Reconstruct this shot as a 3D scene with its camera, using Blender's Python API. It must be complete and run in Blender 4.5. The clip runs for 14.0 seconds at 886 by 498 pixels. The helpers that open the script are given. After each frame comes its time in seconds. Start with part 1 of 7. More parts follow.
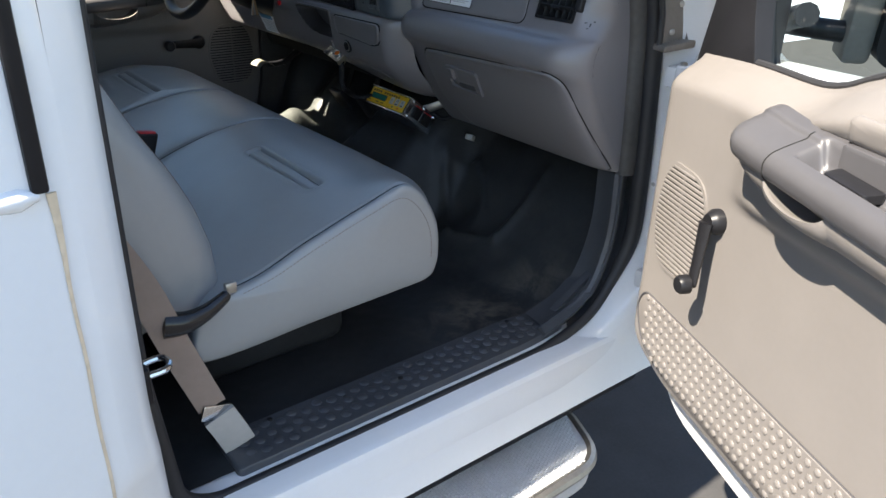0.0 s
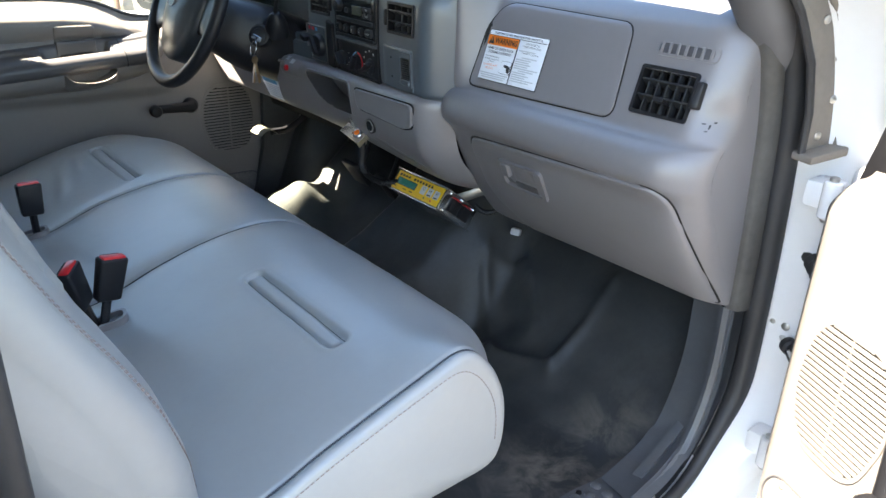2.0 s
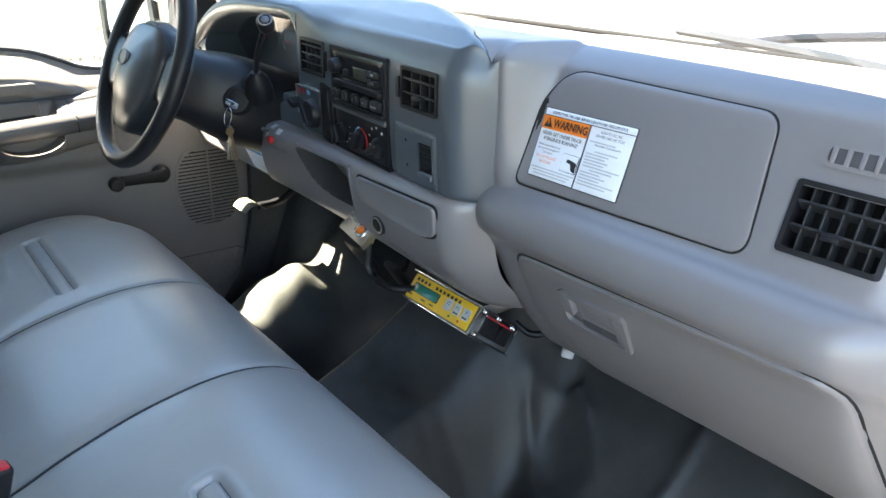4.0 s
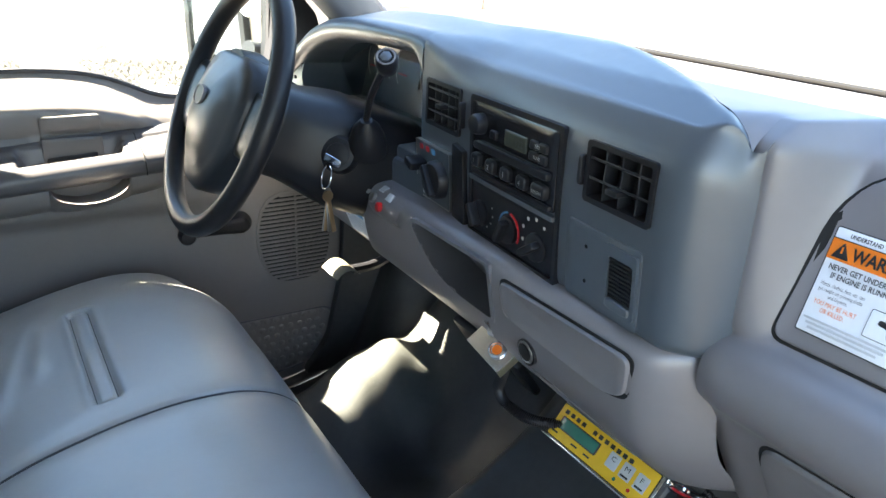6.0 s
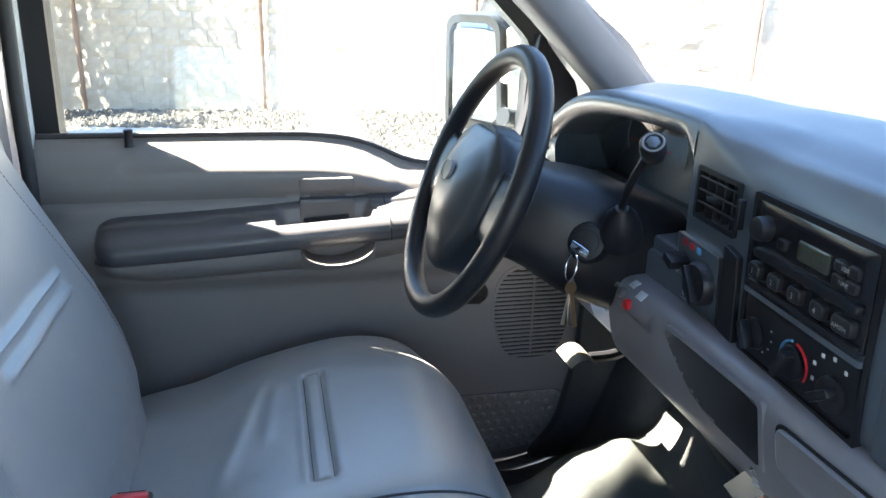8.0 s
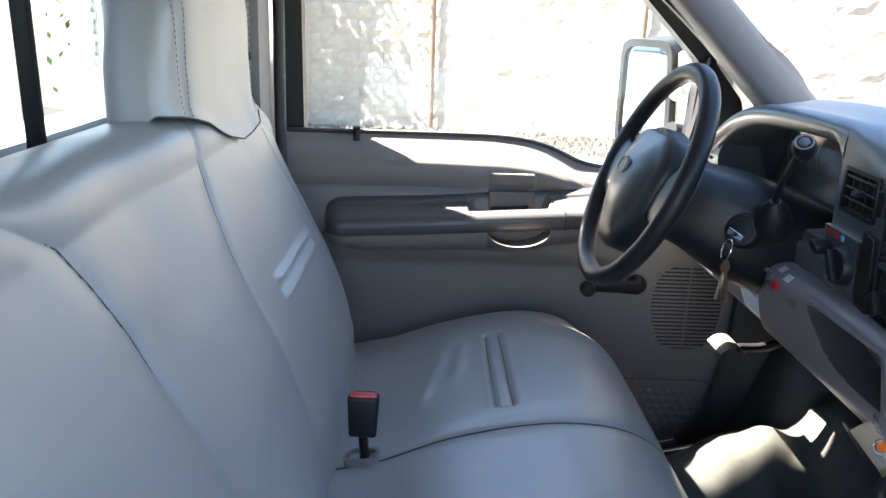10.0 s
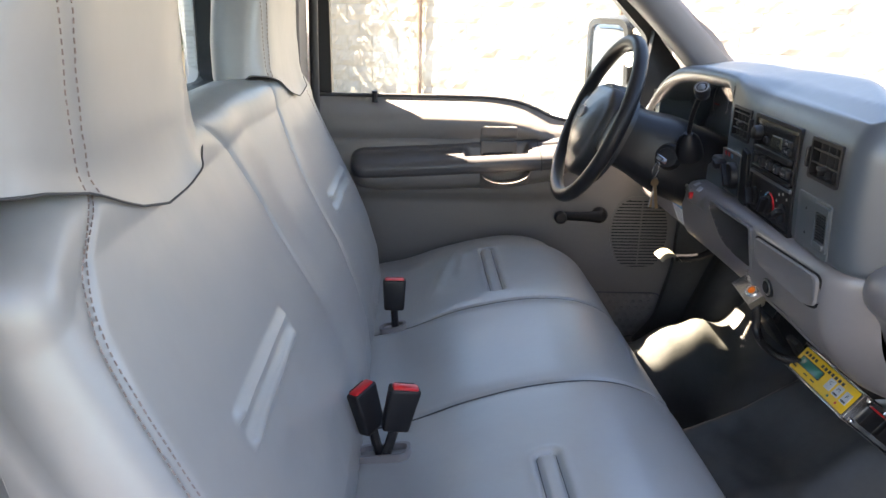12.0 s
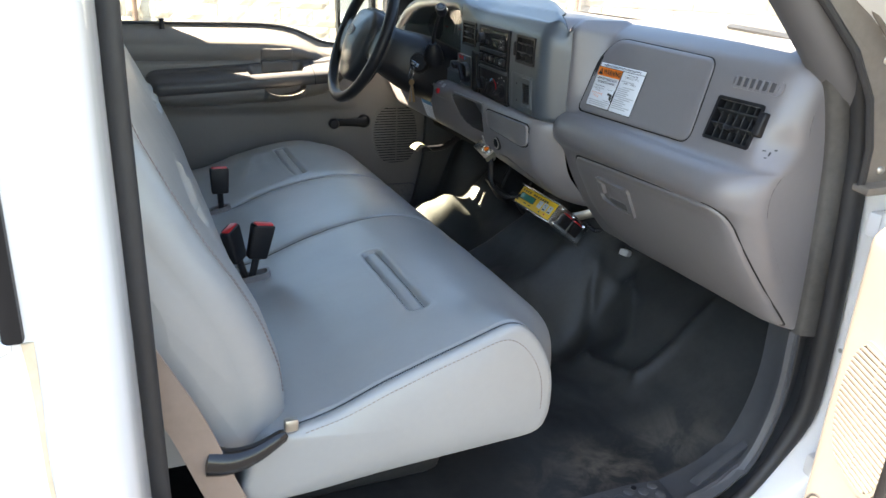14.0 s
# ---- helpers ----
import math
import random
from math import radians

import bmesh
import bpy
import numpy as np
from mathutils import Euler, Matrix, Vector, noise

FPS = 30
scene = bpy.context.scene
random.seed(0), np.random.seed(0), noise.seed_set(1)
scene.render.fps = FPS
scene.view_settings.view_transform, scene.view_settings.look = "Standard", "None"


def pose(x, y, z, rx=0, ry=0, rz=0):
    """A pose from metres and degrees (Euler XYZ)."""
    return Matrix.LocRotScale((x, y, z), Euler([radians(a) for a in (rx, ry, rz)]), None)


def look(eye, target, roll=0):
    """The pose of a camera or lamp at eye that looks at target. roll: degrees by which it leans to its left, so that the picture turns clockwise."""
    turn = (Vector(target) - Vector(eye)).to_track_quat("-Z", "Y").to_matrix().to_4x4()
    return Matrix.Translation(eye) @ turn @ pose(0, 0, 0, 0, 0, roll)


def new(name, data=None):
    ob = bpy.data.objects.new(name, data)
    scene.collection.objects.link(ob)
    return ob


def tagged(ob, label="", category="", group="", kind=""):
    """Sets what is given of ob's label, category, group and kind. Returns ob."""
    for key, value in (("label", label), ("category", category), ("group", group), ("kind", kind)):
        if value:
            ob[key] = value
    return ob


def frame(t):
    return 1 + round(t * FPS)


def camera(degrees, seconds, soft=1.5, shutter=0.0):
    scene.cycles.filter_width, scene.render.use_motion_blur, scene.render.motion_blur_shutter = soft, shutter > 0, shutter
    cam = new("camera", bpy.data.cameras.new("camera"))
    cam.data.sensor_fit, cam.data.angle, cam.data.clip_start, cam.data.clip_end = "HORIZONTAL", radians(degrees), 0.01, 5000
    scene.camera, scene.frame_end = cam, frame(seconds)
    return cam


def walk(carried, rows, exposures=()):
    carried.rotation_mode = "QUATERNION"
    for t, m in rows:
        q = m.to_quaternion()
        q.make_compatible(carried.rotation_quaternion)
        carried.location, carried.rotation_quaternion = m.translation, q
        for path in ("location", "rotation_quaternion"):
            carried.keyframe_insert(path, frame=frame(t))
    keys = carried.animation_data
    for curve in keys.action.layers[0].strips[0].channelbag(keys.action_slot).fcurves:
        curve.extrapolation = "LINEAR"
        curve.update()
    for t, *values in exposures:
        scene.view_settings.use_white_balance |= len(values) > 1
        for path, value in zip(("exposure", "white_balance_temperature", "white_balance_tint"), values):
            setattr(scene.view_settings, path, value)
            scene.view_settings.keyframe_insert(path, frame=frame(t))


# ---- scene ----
cam = camera(61.0, 14.0)
PATH = [
    (0, (-0.253, -1.73, 1.612), (0.892, -0.331, 0.757), 1.7),
    (0.5, (-0.157, -1.645, 1.611), (0.944, -0.215, 0.749), 1.7),
    (1, (-0.103, -1.555, 1.618), (0.964, -0.102, 0.751), 1.4),
    (1.5, (-0.076, -1.434, 1.636), (1.033, 0.006, 0.801), 1.9),
    (2, (-0.067, -1.333, 1.645), (1.102, 0.082, 0.849), 2.1),
    (2.5, (-0.023, -1.248, 1.653), (1.174, 0.149, 0.868), 1.8),
    (3, (0.057, -1.151, 1.664), (1.254, 0.251, 0.89), 1.3),
    (3.2, (0.095, -1.114, 1.669), (1.278, 0.301, 0.895), 1.2),
    (5.3, (0.236, -0.736, 1.654), (1.357, 0.75, 0.922), 2.2),
    (5.5, (0.255, -0.7, 1.657), (1.352, 0.797, 0.913), 2.5),
    (6, (0.311, -0.609, 1.663), (1.312, 0.955, 0.922), 2.7),
    (6.5, (0.348, -0.541, 1.668), (1.249, 1.09, 0.94), 2.4),
    (7, (0.364, -0.503, 1.672), (1.139, 1.204, 0.974), 2.1),
    (7.5, (0.366, -0.489, 1.673), (0.975, 1.297, 1.009), 1.8),
    (8, (0.35, -0.501, 1.678), (0.788, 1.344, 1.042), 1.5),
    (8.5, (0.32, -0.529, 1.674), (0.628, 1.352, 1.068), 1.5),
    (9, (0.29, -0.574, 1.673), (0.493, 1.326, 1.084), 1.6),
    (9.2, (0.283, -0.597, 1.672), (0.44, 1.309, 1.086), 1.6),
    (11.3, (0.236, -1.011, 1.675), (0.259, 0.901, 1.09), 2.2),
    (11.5, (0.231, -1.055, 1.671), (0.272, 0.856, 1.081), 2.0),
    (12, (0.214, -1.153, 1.675), (0.303, 0.746, 1.053), 1.3),
    (12.5, (0.161, -1.235, 1.671), (0.421, 0.636, 1.011), 1.7),
    (13, (0.082, -1.337, 1.659), (0.606, 0.473, 0.987), 1.8),
    (13.5, (0.028, -1.454, 1.653), (0.707, 0.294, 0.956), 2.4),
    (14, (-0.032, -1.598, 1.648), (0.731, 0.107, 0.933), 2.7),
]
EXPOSURES = [(0, 1.85, 7000, 10), (0.5, 2.1, 7100, 10), (1, 2.52, 7200, 10), (1.5, 3.0, 7350, 10), (3, 3.6, 7500, 8), (5.5, 3.65, 7500, 9), (7, 3.85, 6950, 10), (9, 3.27, 6750, 12), (11.5, 3.3, 7950, 19), (13, 3.4, 8350, 15), (14, 3.1, 8000, 10)]
walk(cam, [(t, look(eye, target, roll)) for t, eye, target, roll in PATH], EXPOSURES)

# ---- light ----
SUN_TO = Vector((-0.62, -0.03, 0.784)).normalized()   # towards the sun: behind and to the right of the truck
world = bpy.data.worlds.new("world")
scene.world = world
world.use_nodes = True
wn = world.node_tree.nodes
wl = world.node_tree.links
sky = wn.new("ShaderNodeTexSky")
sky.sky_type = "NISHITA"
sky.sun_disc = False
sky.dust_density = 0.3
sky.ozone_density = 2.2
sky.sun_elevation = math.asin(SUN_TO.z)
sky.sun_rotation = math.atan2(SUN_TO.x, SUN_TO.y)
wl.new(sky.outputs[0], wn["Background"].inputs[0])
wn["Background"].inputs[1].default_value = 0.11
sun = new("sun", bpy.data.lights.new("sun", "SUN"))
sun.data.energy = 5.0
sun.data.angle = radians(0.53)
sun.data.color = (1.0, 0.95, 0.87)
sun.matrix_world = look((0, 0, 0), -SUN_TO)

# added spot lamp for the sun patches on the driver's side; its source is invented
SUN_PATCH_TO = Vector((-0.60, 0.330, 0.727)).normalized()
sun_patch_spot = new("sun_patch_spot", bpy.data.lights.new("sun_patch_spot", "SPOT"))
sun_patch_spot.data.energy = 6500
sun_patch_spot.data.shadow_soft_size = 0.03
sun_patch_spot.data.spot_size = radians(12)
sun_patch_spot.data.spot_blend = 0.1
sun_patch_spot.data.color = (1.0, 0.95, 0.85)
sun_patch_spot.matrix_world = look(Vector((0.42, 0.92, 1.6)) + SUN_PATCH_TO * 6, (0.42, 0.92, 1.6))


# ---- materials ----
def material(name, base, rough=0.5, metal=0.0, grain=0.0, grain_scale=900.0, mottled=0.12, spec=0.5, coat=0.0, wear=0.0, stretch=(1, 1, 1), island=0.0, ripple=0.0006):
    """A painted, moulded or woven surface: colour that varies at two scales, uneven gloss, fine relief."""
    m = bpy.data.materials.new(name)
    m.use_nodes = True
    n, l = m.node_tree.nodes, m.node_tree.links
    b = n["Principled BSDF"]
    b.inputs["Metallic"].default_value = metal
    b.inputs["Specular IOR Level"].default_value = spec
    b.inputs["Coat Weight"].default_value = coat
    b.inputs["Coat Roughness"].default_value = 0.05
    co = n.new("ShaderNodeTexCoord")
    mp = n.new("ShaderNodeMapping")
    mp.inputs["Scale"].default_value = stretch
    l.new(co.outputs["Object"], mp.inputs[0])
    big = n.new("ShaderNodeTexNoise")
    big.inputs["Scale"].default_value = 7.0
    big.inputs["Detail"].default_value = 5.0
    l.new(mp.outputs[0], big.inputs["Vector"])
    fine = n.new("ShaderNodeTexNoise")
    fine.inputs["Scale"].default_value = 90.0
    fine.inputs["Detail"].default_value = 3.0
    l.new(mp.outputs[0], fine.inputs["Vector"])
    add = n.new("ShaderNodeMath")
    add.operation = "ADD"
    l.new(big.outputs[0], add.inputs[0])
    half = n.new("ShaderNodeMath")
    half.operation = "MULTIPLY"
    half.inputs[1].default_value = 0.5
    l.new(fine.outputs[0], half.inputs[0])
    l.new(half.outputs[0], add.inputs[1])
    ramp = n.new("ShaderNodeMapRange")
    ramp.inputs["From Min"].default_value = 0.45
    ramp.inputs["From Max"].default_value = 1.05
    ramp.inputs["To Min"].default_value = 1.0 - mottled
    ramp.inputs["To Max"].default_value = 1.0 + mottled
    l.new(add.outputs[0], ramp.inputs[0])
    mul = n.new("ShaderNodeMix")
    mul.data_type = "RGBA"
    mul.blend_type = "MULTIPLY"
    mul.inputs[0].default_value = 1.0
    mul.inputs[6].default_value = (*base, 1)
    l.new(ramp.outputs[0], mul.inputs[7])
    out = mul.outputs[2]
    if island:
        geo = n.new("ShaderNodeNewGeometry")
        r2 = n.new("ShaderNodeMapRange")
        r2.inputs["To Min"].default_value = 1.0 - island
        r2.inputs["To Max"].default_value = 1.0 + island
        l.new(geo.outputs["Random Per Island"], r2.inputs[0])
        m2 = n.new("ShaderNodeMix")
        m2.data_type = "RGBA"
        m2.blend_type = "MULTIPLY"
        m2.inputs[0].default_value = 1.0
        l.new(out, m2.inputs[6])
        l.new(r2.outputs[0], m2.inputs[7])
        out = m2.outputs[2]
    if wear:
        dust = n.new("ShaderNodeTexNoise")
        dust.inputs["Scale"].default_value = 3.3
        dust.inputs["Detail"].default_value = 8.0
        dust.inputs["Roughness"].default_value = 0.7
        l.new(mp.outputs[0], dust.inputs["Vector"])
        r3 = n.new("ShaderNodeMapRange")
        r3.inputs["From Min"].default_value = 0.52
        r3.inputs["From Max"].default_value = 0.75
        r3.inputs["To Max"].default_value = wear
        l.new(dust.outputs[0], r3.inputs[0])
        m3 = n.new("ShaderNodeMix")
        m3.data_type = "RGBA"
        m3.inputs[7].default_value = (0.30, 0.26, 0.21, 1)
        l.new(r3.outputs[0], m3.inputs[0])
        l.new(out, m3.inputs[6])
        out = m3.outputs[2]
    l.new(out, b.inputs["Base Color"])
    rr = n.new("ShaderNodeMapRange")
    rr.inputs["From Min"].default_value = 0.4
    rr.inputs["From Max"].default_value = 1.1
    rr.inputs["To Min"].default_value = max(0.02, rough - 0.04)
    rr.inputs["To Max"].default_value = min(1.0, rough + 0.04)
    l.new(add.outputs[0], rr.inputs[0])
    l.new(rr.outputs[0], b.inputs["Roughness"])
    if grain:
        g = n.new("ShaderNodeTexNoise")
        g.inputs["Scale"].default_value = grain_scale * 0.5
        g.inputs["Detail"].default_value = 2.0
        l.new(mp.outputs[0], g.inputs["Vector"])
        soft = n.new("ShaderNodeTexNoise")
        soft.inputs["Scale"].default_value = 16.0
        soft.inputs["Detail"].default_value = 2.0
        l.new(mp.outputs[0], soft.inputs["Vector"])
        wide = n.new("ShaderNodeBump")
        wide.inputs["Strength"].default_value = 0.5
        wide.inputs["Distance"].default_value = ripple
        l.new(soft.outputs[0], wide.inputs["Height"])
        bump = n.new("ShaderNodeBump")
        bump.inputs["Strength"].default_value = grain
        bump.inputs["Distance"].default_value = 0.12 / grain_scale
        l.new(g.outputs[0], bump.inputs["Height"])
        l.new(wide.outputs[0], bump.inputs["Normal"])
        l.new(bump.outputs[0], b.inputs["Normal"])
    return m


def glass(name, tint=(1, 1, 1), rough=0.0):
    m = bpy.data.materials.new(name)
    m.use_nodes = True
    n, l = m.node_tree.nodes, m.node_tree.links
    n.remove(n["Principled BSDF"])
    t = n.new("ShaderNodeBsdfTransparent")
    t.inputs[0].default_value = (*tint, 1)
    g = n.new("ShaderNodeBsdfGlossy")
    g.inputs["Roughness"].default_value = rough
    lw = n.new("ShaderNodeLayerWeight")
    pw = n.new("ShaderNodeMath")
    pw.operation = "POWER"
    pw.inputs[1].default_value = 4.5
    l.new(lw.outputs["Facing"], pw.inputs[0])
    f = n.new("ShaderNodeMapRange")
    f.inputs["To Min"].default_value = 0.05
    f.inputs["To Max"].default_value = 0.9
    l.new(pw.outputs[0], f.inputs[0])
    mx = n.new("ShaderNodeMixShader")
    l.new(f.outputs[0], mx.inputs[0])
    l.new(t.outputs[0], mx.inputs[1])
    l.new(g.outputs[0], mx.inputs[2])
    l.new(mx.outputs[0], n["Material Output"].inputs[0])
    return m


VINYL = material("seat_vinyl", (0.274, 0.284, 0.286), 0.345, grain=0.12, grain_scale=500, mottled=0.04, spec=0.95, ripple=0.0018)
THREAD = material("seat_thread", (0.24, 0.19, 0.18), 0.8)
# dark colour for the shade in the seat's creases, slots and hem
SEAM_SHADE = material("seam_crease_shade", (0.052, 0.056, 0.062), 0.7)
TRIM = material("door_trim_plastic", (0.166, 0.152, 0.143), 0.46, grain=0.10, grain_scale=600, mottled=0.05)
DASH = material("dash_plastic", (0.168, 0.157, 0.162), 0.36, grain=0.10, grain_scale=600, mottled=0.05, spec=0.7)
ARM = material("armrest_plastic", (0.066, 0.064, 0.068), 0.40, grain=0.10, grain_scale=600, mottled=0.06)
POD = material("dark_dash_plastic", (0.060, 0.074, 0.087), 0.36, grain=0.10, grain_scale=600, mottled=0.06, spec=0.9)
POSTM = material("post_trim_plastic", (0.105, 0.102, 0.106), 0.5, grain=0.10, grain_scale=600, mottled=0.05, spec=0.4)
BLACK = material("black_plastic", (0.012, 0.012, 0.014), 0.40, grain=0.2, mottled=0.2, spec=0.28)
GLOSSBLACK = material("gloss_black_plastic", (0.012, 0.012, 0.014), 0.2, mottled=0.2)
VANE = material("vent_vane_plastic", (0.020, 0.021, 0.023), 0.42, mottled=0.1, spec=0.35)
HUBM = material("wheel_hub_plastic", (0.013, 0.016, 0.020), 0.38, grain=0.1, grain_scale=600, mottled=0.1, spec=0.6)
MIRRORCASE = material("mirror_housing_plastic", (0.008, 0.008, 0.009), 0.5, mottled=0.2, spec=0.3)
# near-black for joints, and for the shade inside vents, holes and under the dash
GAP = material("gap_shade", (0.006, 0.006, 0.006), 0.9)
RUBBER = material("rubber_seal", (0.022, 0.022, 0.024), 0.55, grain=0.8, grain_scale=500, mottled=0.25)
PEBBLE = material("pebbled_seal", (0.058, 0.054, 0.050), 0.6, grain=1.0, grain_scale=230, mottled=0.4)
MAT_ = material("floor_vinyl", (0.029, 0.031, 0.033), 0.46, grain=0.35, grain_scale=420, mottled=0.25, wear=0.06, spec=0.3, ripple=0.002)


def dust_and_sun_patch(m, centre, reach, amount, colour=(0.33, 0.28, 0.22), spread=(0.42, 0.68)):
    """Lightens one stretch of a surface: trodden dust by the sill, painted sunlight in the driver's footwell."""
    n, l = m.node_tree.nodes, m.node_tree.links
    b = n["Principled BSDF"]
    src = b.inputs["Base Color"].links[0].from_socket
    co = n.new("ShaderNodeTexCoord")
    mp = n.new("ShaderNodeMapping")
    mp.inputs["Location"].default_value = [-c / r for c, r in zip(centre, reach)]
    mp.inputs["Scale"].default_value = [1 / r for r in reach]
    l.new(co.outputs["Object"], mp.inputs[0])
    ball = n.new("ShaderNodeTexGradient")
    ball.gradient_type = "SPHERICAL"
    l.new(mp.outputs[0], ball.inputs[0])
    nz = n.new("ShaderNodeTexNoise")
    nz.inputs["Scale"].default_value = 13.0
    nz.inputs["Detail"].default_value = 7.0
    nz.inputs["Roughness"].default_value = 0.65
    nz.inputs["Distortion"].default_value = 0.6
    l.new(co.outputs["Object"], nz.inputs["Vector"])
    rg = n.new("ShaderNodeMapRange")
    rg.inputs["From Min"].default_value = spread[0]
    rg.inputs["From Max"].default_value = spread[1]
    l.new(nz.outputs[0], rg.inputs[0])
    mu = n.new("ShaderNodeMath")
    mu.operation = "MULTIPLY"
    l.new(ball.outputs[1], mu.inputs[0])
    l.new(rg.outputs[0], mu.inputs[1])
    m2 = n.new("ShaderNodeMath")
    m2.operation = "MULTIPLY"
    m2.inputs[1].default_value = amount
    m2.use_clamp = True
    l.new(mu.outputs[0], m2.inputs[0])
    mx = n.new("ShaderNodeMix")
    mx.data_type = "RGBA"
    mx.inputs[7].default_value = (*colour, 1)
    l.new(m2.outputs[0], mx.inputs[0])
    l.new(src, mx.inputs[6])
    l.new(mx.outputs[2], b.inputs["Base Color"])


dust_and_sun_patch(MAT_, (0.80, -0.64, 0.75), (0.26, 0.16, 0.2), 0.55)
# driver's footwell: sunlight put into the floor's colour as a paler stretch
dust_and_sun_patch(MAT_, (0.92, 0.55, 0.88), (0.27, 0.15, 0.2), 0.20, (0.33, 0.345, 0.285), (0.15, 0.45))
SILLP = material("sill_plastic", (0.068, 0.072, 0.080), 0.42, grain=0.4, grain_scale=700, mottled=0.15, wear=0.08)
SILLG = material("primed_grey_steel", (0.16, 0.14, 0.12), 0.55, mottled=0.2)
PAINT = material("white_paint", (0.80, 0.80, 0.80), 0.22, mottled=0.02, coat=0.6, spec=0.5)
CHROME = material("polished_steel", (0.62, 0.62, 0.62), 0.18, metal=1.0, mottled=0.08)
STEEL = material("dull_steel", (0.45, 0.44, 0.42), 0.38, metal=1.0, mottled=0.2)
BRASS = material("key_brass", (0.55, 0.38, 0.22), 0.3, metal=1.0, mottled=0.15)
STEPM = material("step_aluminium", (0.60, 0.60, 0.61), 0.5, metal=0.5, grain=1.0, grain_scale=220, mottled=0.15, wear=0.1)
RED = material("red_plastic", (0.55, 0.015, 0.02), 0.3, mottled=0.1)
AMBER = material("amber_lens", (0.75, 0.16, 0.02), 0.15, mottled=0.15)
YELLOW = material("yellow_label", (0.80, 0.47, 0.02), 0.35, mottled=0.05)
ORANGE = material("orange_label", (0.85, 0.20, 0.015), 0.4, mottled=0.05)
WHITE = material("white_label", (0.78, 0.80, 0.83), 0.4, mottled=0.05)
INK = material("black_ink", (0.015, 0.015, 0.017), 0.5)
GREYINK = material("grey_print", (0.50, 0.51, 0.53), 0.5)
BLUE = material("blue_print", (0.08, 0.32, 0.55), 0.4)
LCD = material("green_display", (0.02, 0.16, 0.12), 0.12, mottled=0.15)
LCDG = material("grey_display", (0.055, 0.06, 0.045), 0.12)
MARK = material("dial_marking", (0.55, 0.55, 0.53), 0.5)
BELT = material("belt_webbing", (0.31, 0.235, 0.195), 0.7, grain=1.0, grain_scale=700, mottled=0.12, wear=0.12)
BELTEND = material("belt_anchor_cover", (0.42, 0.40, 0.37), 0.5, mottled=0.1)
FELT = material("headliner_felt", (0.42, 0.40, 0.38), 0.9, grain=0.6, grain_scale=600)
CLUSTER = material("gauge_faces", (0.10, 0.11, 0.12), 0.3, mottled=0.4)
CAST = material("brake_pedal_metal", (0.16, 0.15, 0.115), 0.5, mottled=0.25)
GLASS = glass("window_glass", (0.76, 0.87, 0.87))
SCREEN = glass("windscreen_glass", (0.80, 0.89, 0.91))
TINT = glass("tinted_window_glass", (0.70, 0.80, 0.76))
CLEAR = glass("gauge_glass", (0.9, 0.9, 0.9))
MIRROR = material("mirror_glass", (0.85, 0.87, 0.88), 0.03, metal=1.0, mottled=0.0)
ASPHALT = material("asphalt", (0.05, 0.048, 0.047), 0.85, grain=1.0, grain_scale=110, mottled=0.25)
CONCRETE = material("concrete", (0.42, 0.40, 0.37), 0.85, grain=0.6, grain_scale=90, mottled=0.12)
GRAVEL = material("river_gravel", (0.10, 0.082, 0.066), 0.8, mottled=0.2, island=0.5)
BLOCK = material("split_face_block", (0.36, 0.300, 0.245), 0.9, grain=1.0, grain_scale=40, mottled=0.22, ripple=0.012)
MORTAR = material("mortar", (0.33, 0.278, 0.228), 0.95, mottled=0.1)
RUST = material("rusted_post", (0.20, 0.12, 0.085), 0.7, mottled=0.3)
LEAF = material("shrub_leaf", (0.07, 0.11, 0.035), 0.5, mottled=0.25, island=0.4)
STAIN = material("tan_drip_stain", (0.62, 0.50, 0.36), 0.6, mottled=0.3)
BARK = material("shrub_bark", (0.12, 0.09, 0.07), 0.9, mottled=0.25)
STUCCO = material("grey_building_wall", (0.40, 0.41, 0.42), 0.9, mottled=0.1)


# ---- mesh helpers ----
def part(name, geo, mat, parent=None, label="", sharp=40, flip=False):
    """One mesh object from a bmesh or from (points, faces), under a thing or a part."""
    me = bpy.data.meshes.new(name)
    if isinstance(geo, tuple):
        me.from_pydata([tuple(p) for p in geo[0]], [], geo[1])
    else:
        geo.to_mesh(me)
        geo.free()
    if flip:
        me.flip_normals()
    for p in me.polygons:
        p.use_smooth = True
    me.set_sharp_from_angle(angle=radians(sharp))
    me.materials.append(mat)
    ob = new(name, me)
    if parent:
        ob.parent = parent
    if label:
        ob["label"] = label
    return ob


def thing(name, label, category, group="", kind=""):
    return tagged(new(name), label, category, group, kind)


def join(*geos):
    pts, faces = [], []
    for g in geos:
        k = len(pts)
        pts += list(g[0])
        faces += [tuple(i + k for i in f) for f in g[1]]
    return pts, faces


def moved(geo, m):
    f = geo[1] if m.determinant() > 0 else [tuple(reversed(q)) for q in geo[1]]
    return [m @ Vector(p) for p in geo[0]], f


def taken(bm):
    bm.verts.index_update()
    g = [v.co.copy() for v in bm.verts], [tuple(v.index for v in f.verts) for f in bm.faces]
    bm.free()
    return g


def box(c, s, r=0.004, seg=2):
    """A box with rounded edges: centre, size, radius."""
    bm = bmesh.new()
    bmesh.ops.create_cube(bm, size=1.0)
    for v in bm.verts:
        v.co = Vector((c[0] + v.co.x * s[0], c[1] + v.co.y * s[1], c[2] + v.co.z * s[2]))
    if r:
        bmesh.ops.bevel(bm, geom=bm.edges[:], offset=min(r, 0.48 * min(s)), segments=seg, profile=0.5, affect="EDGES")
    return taken(bm)


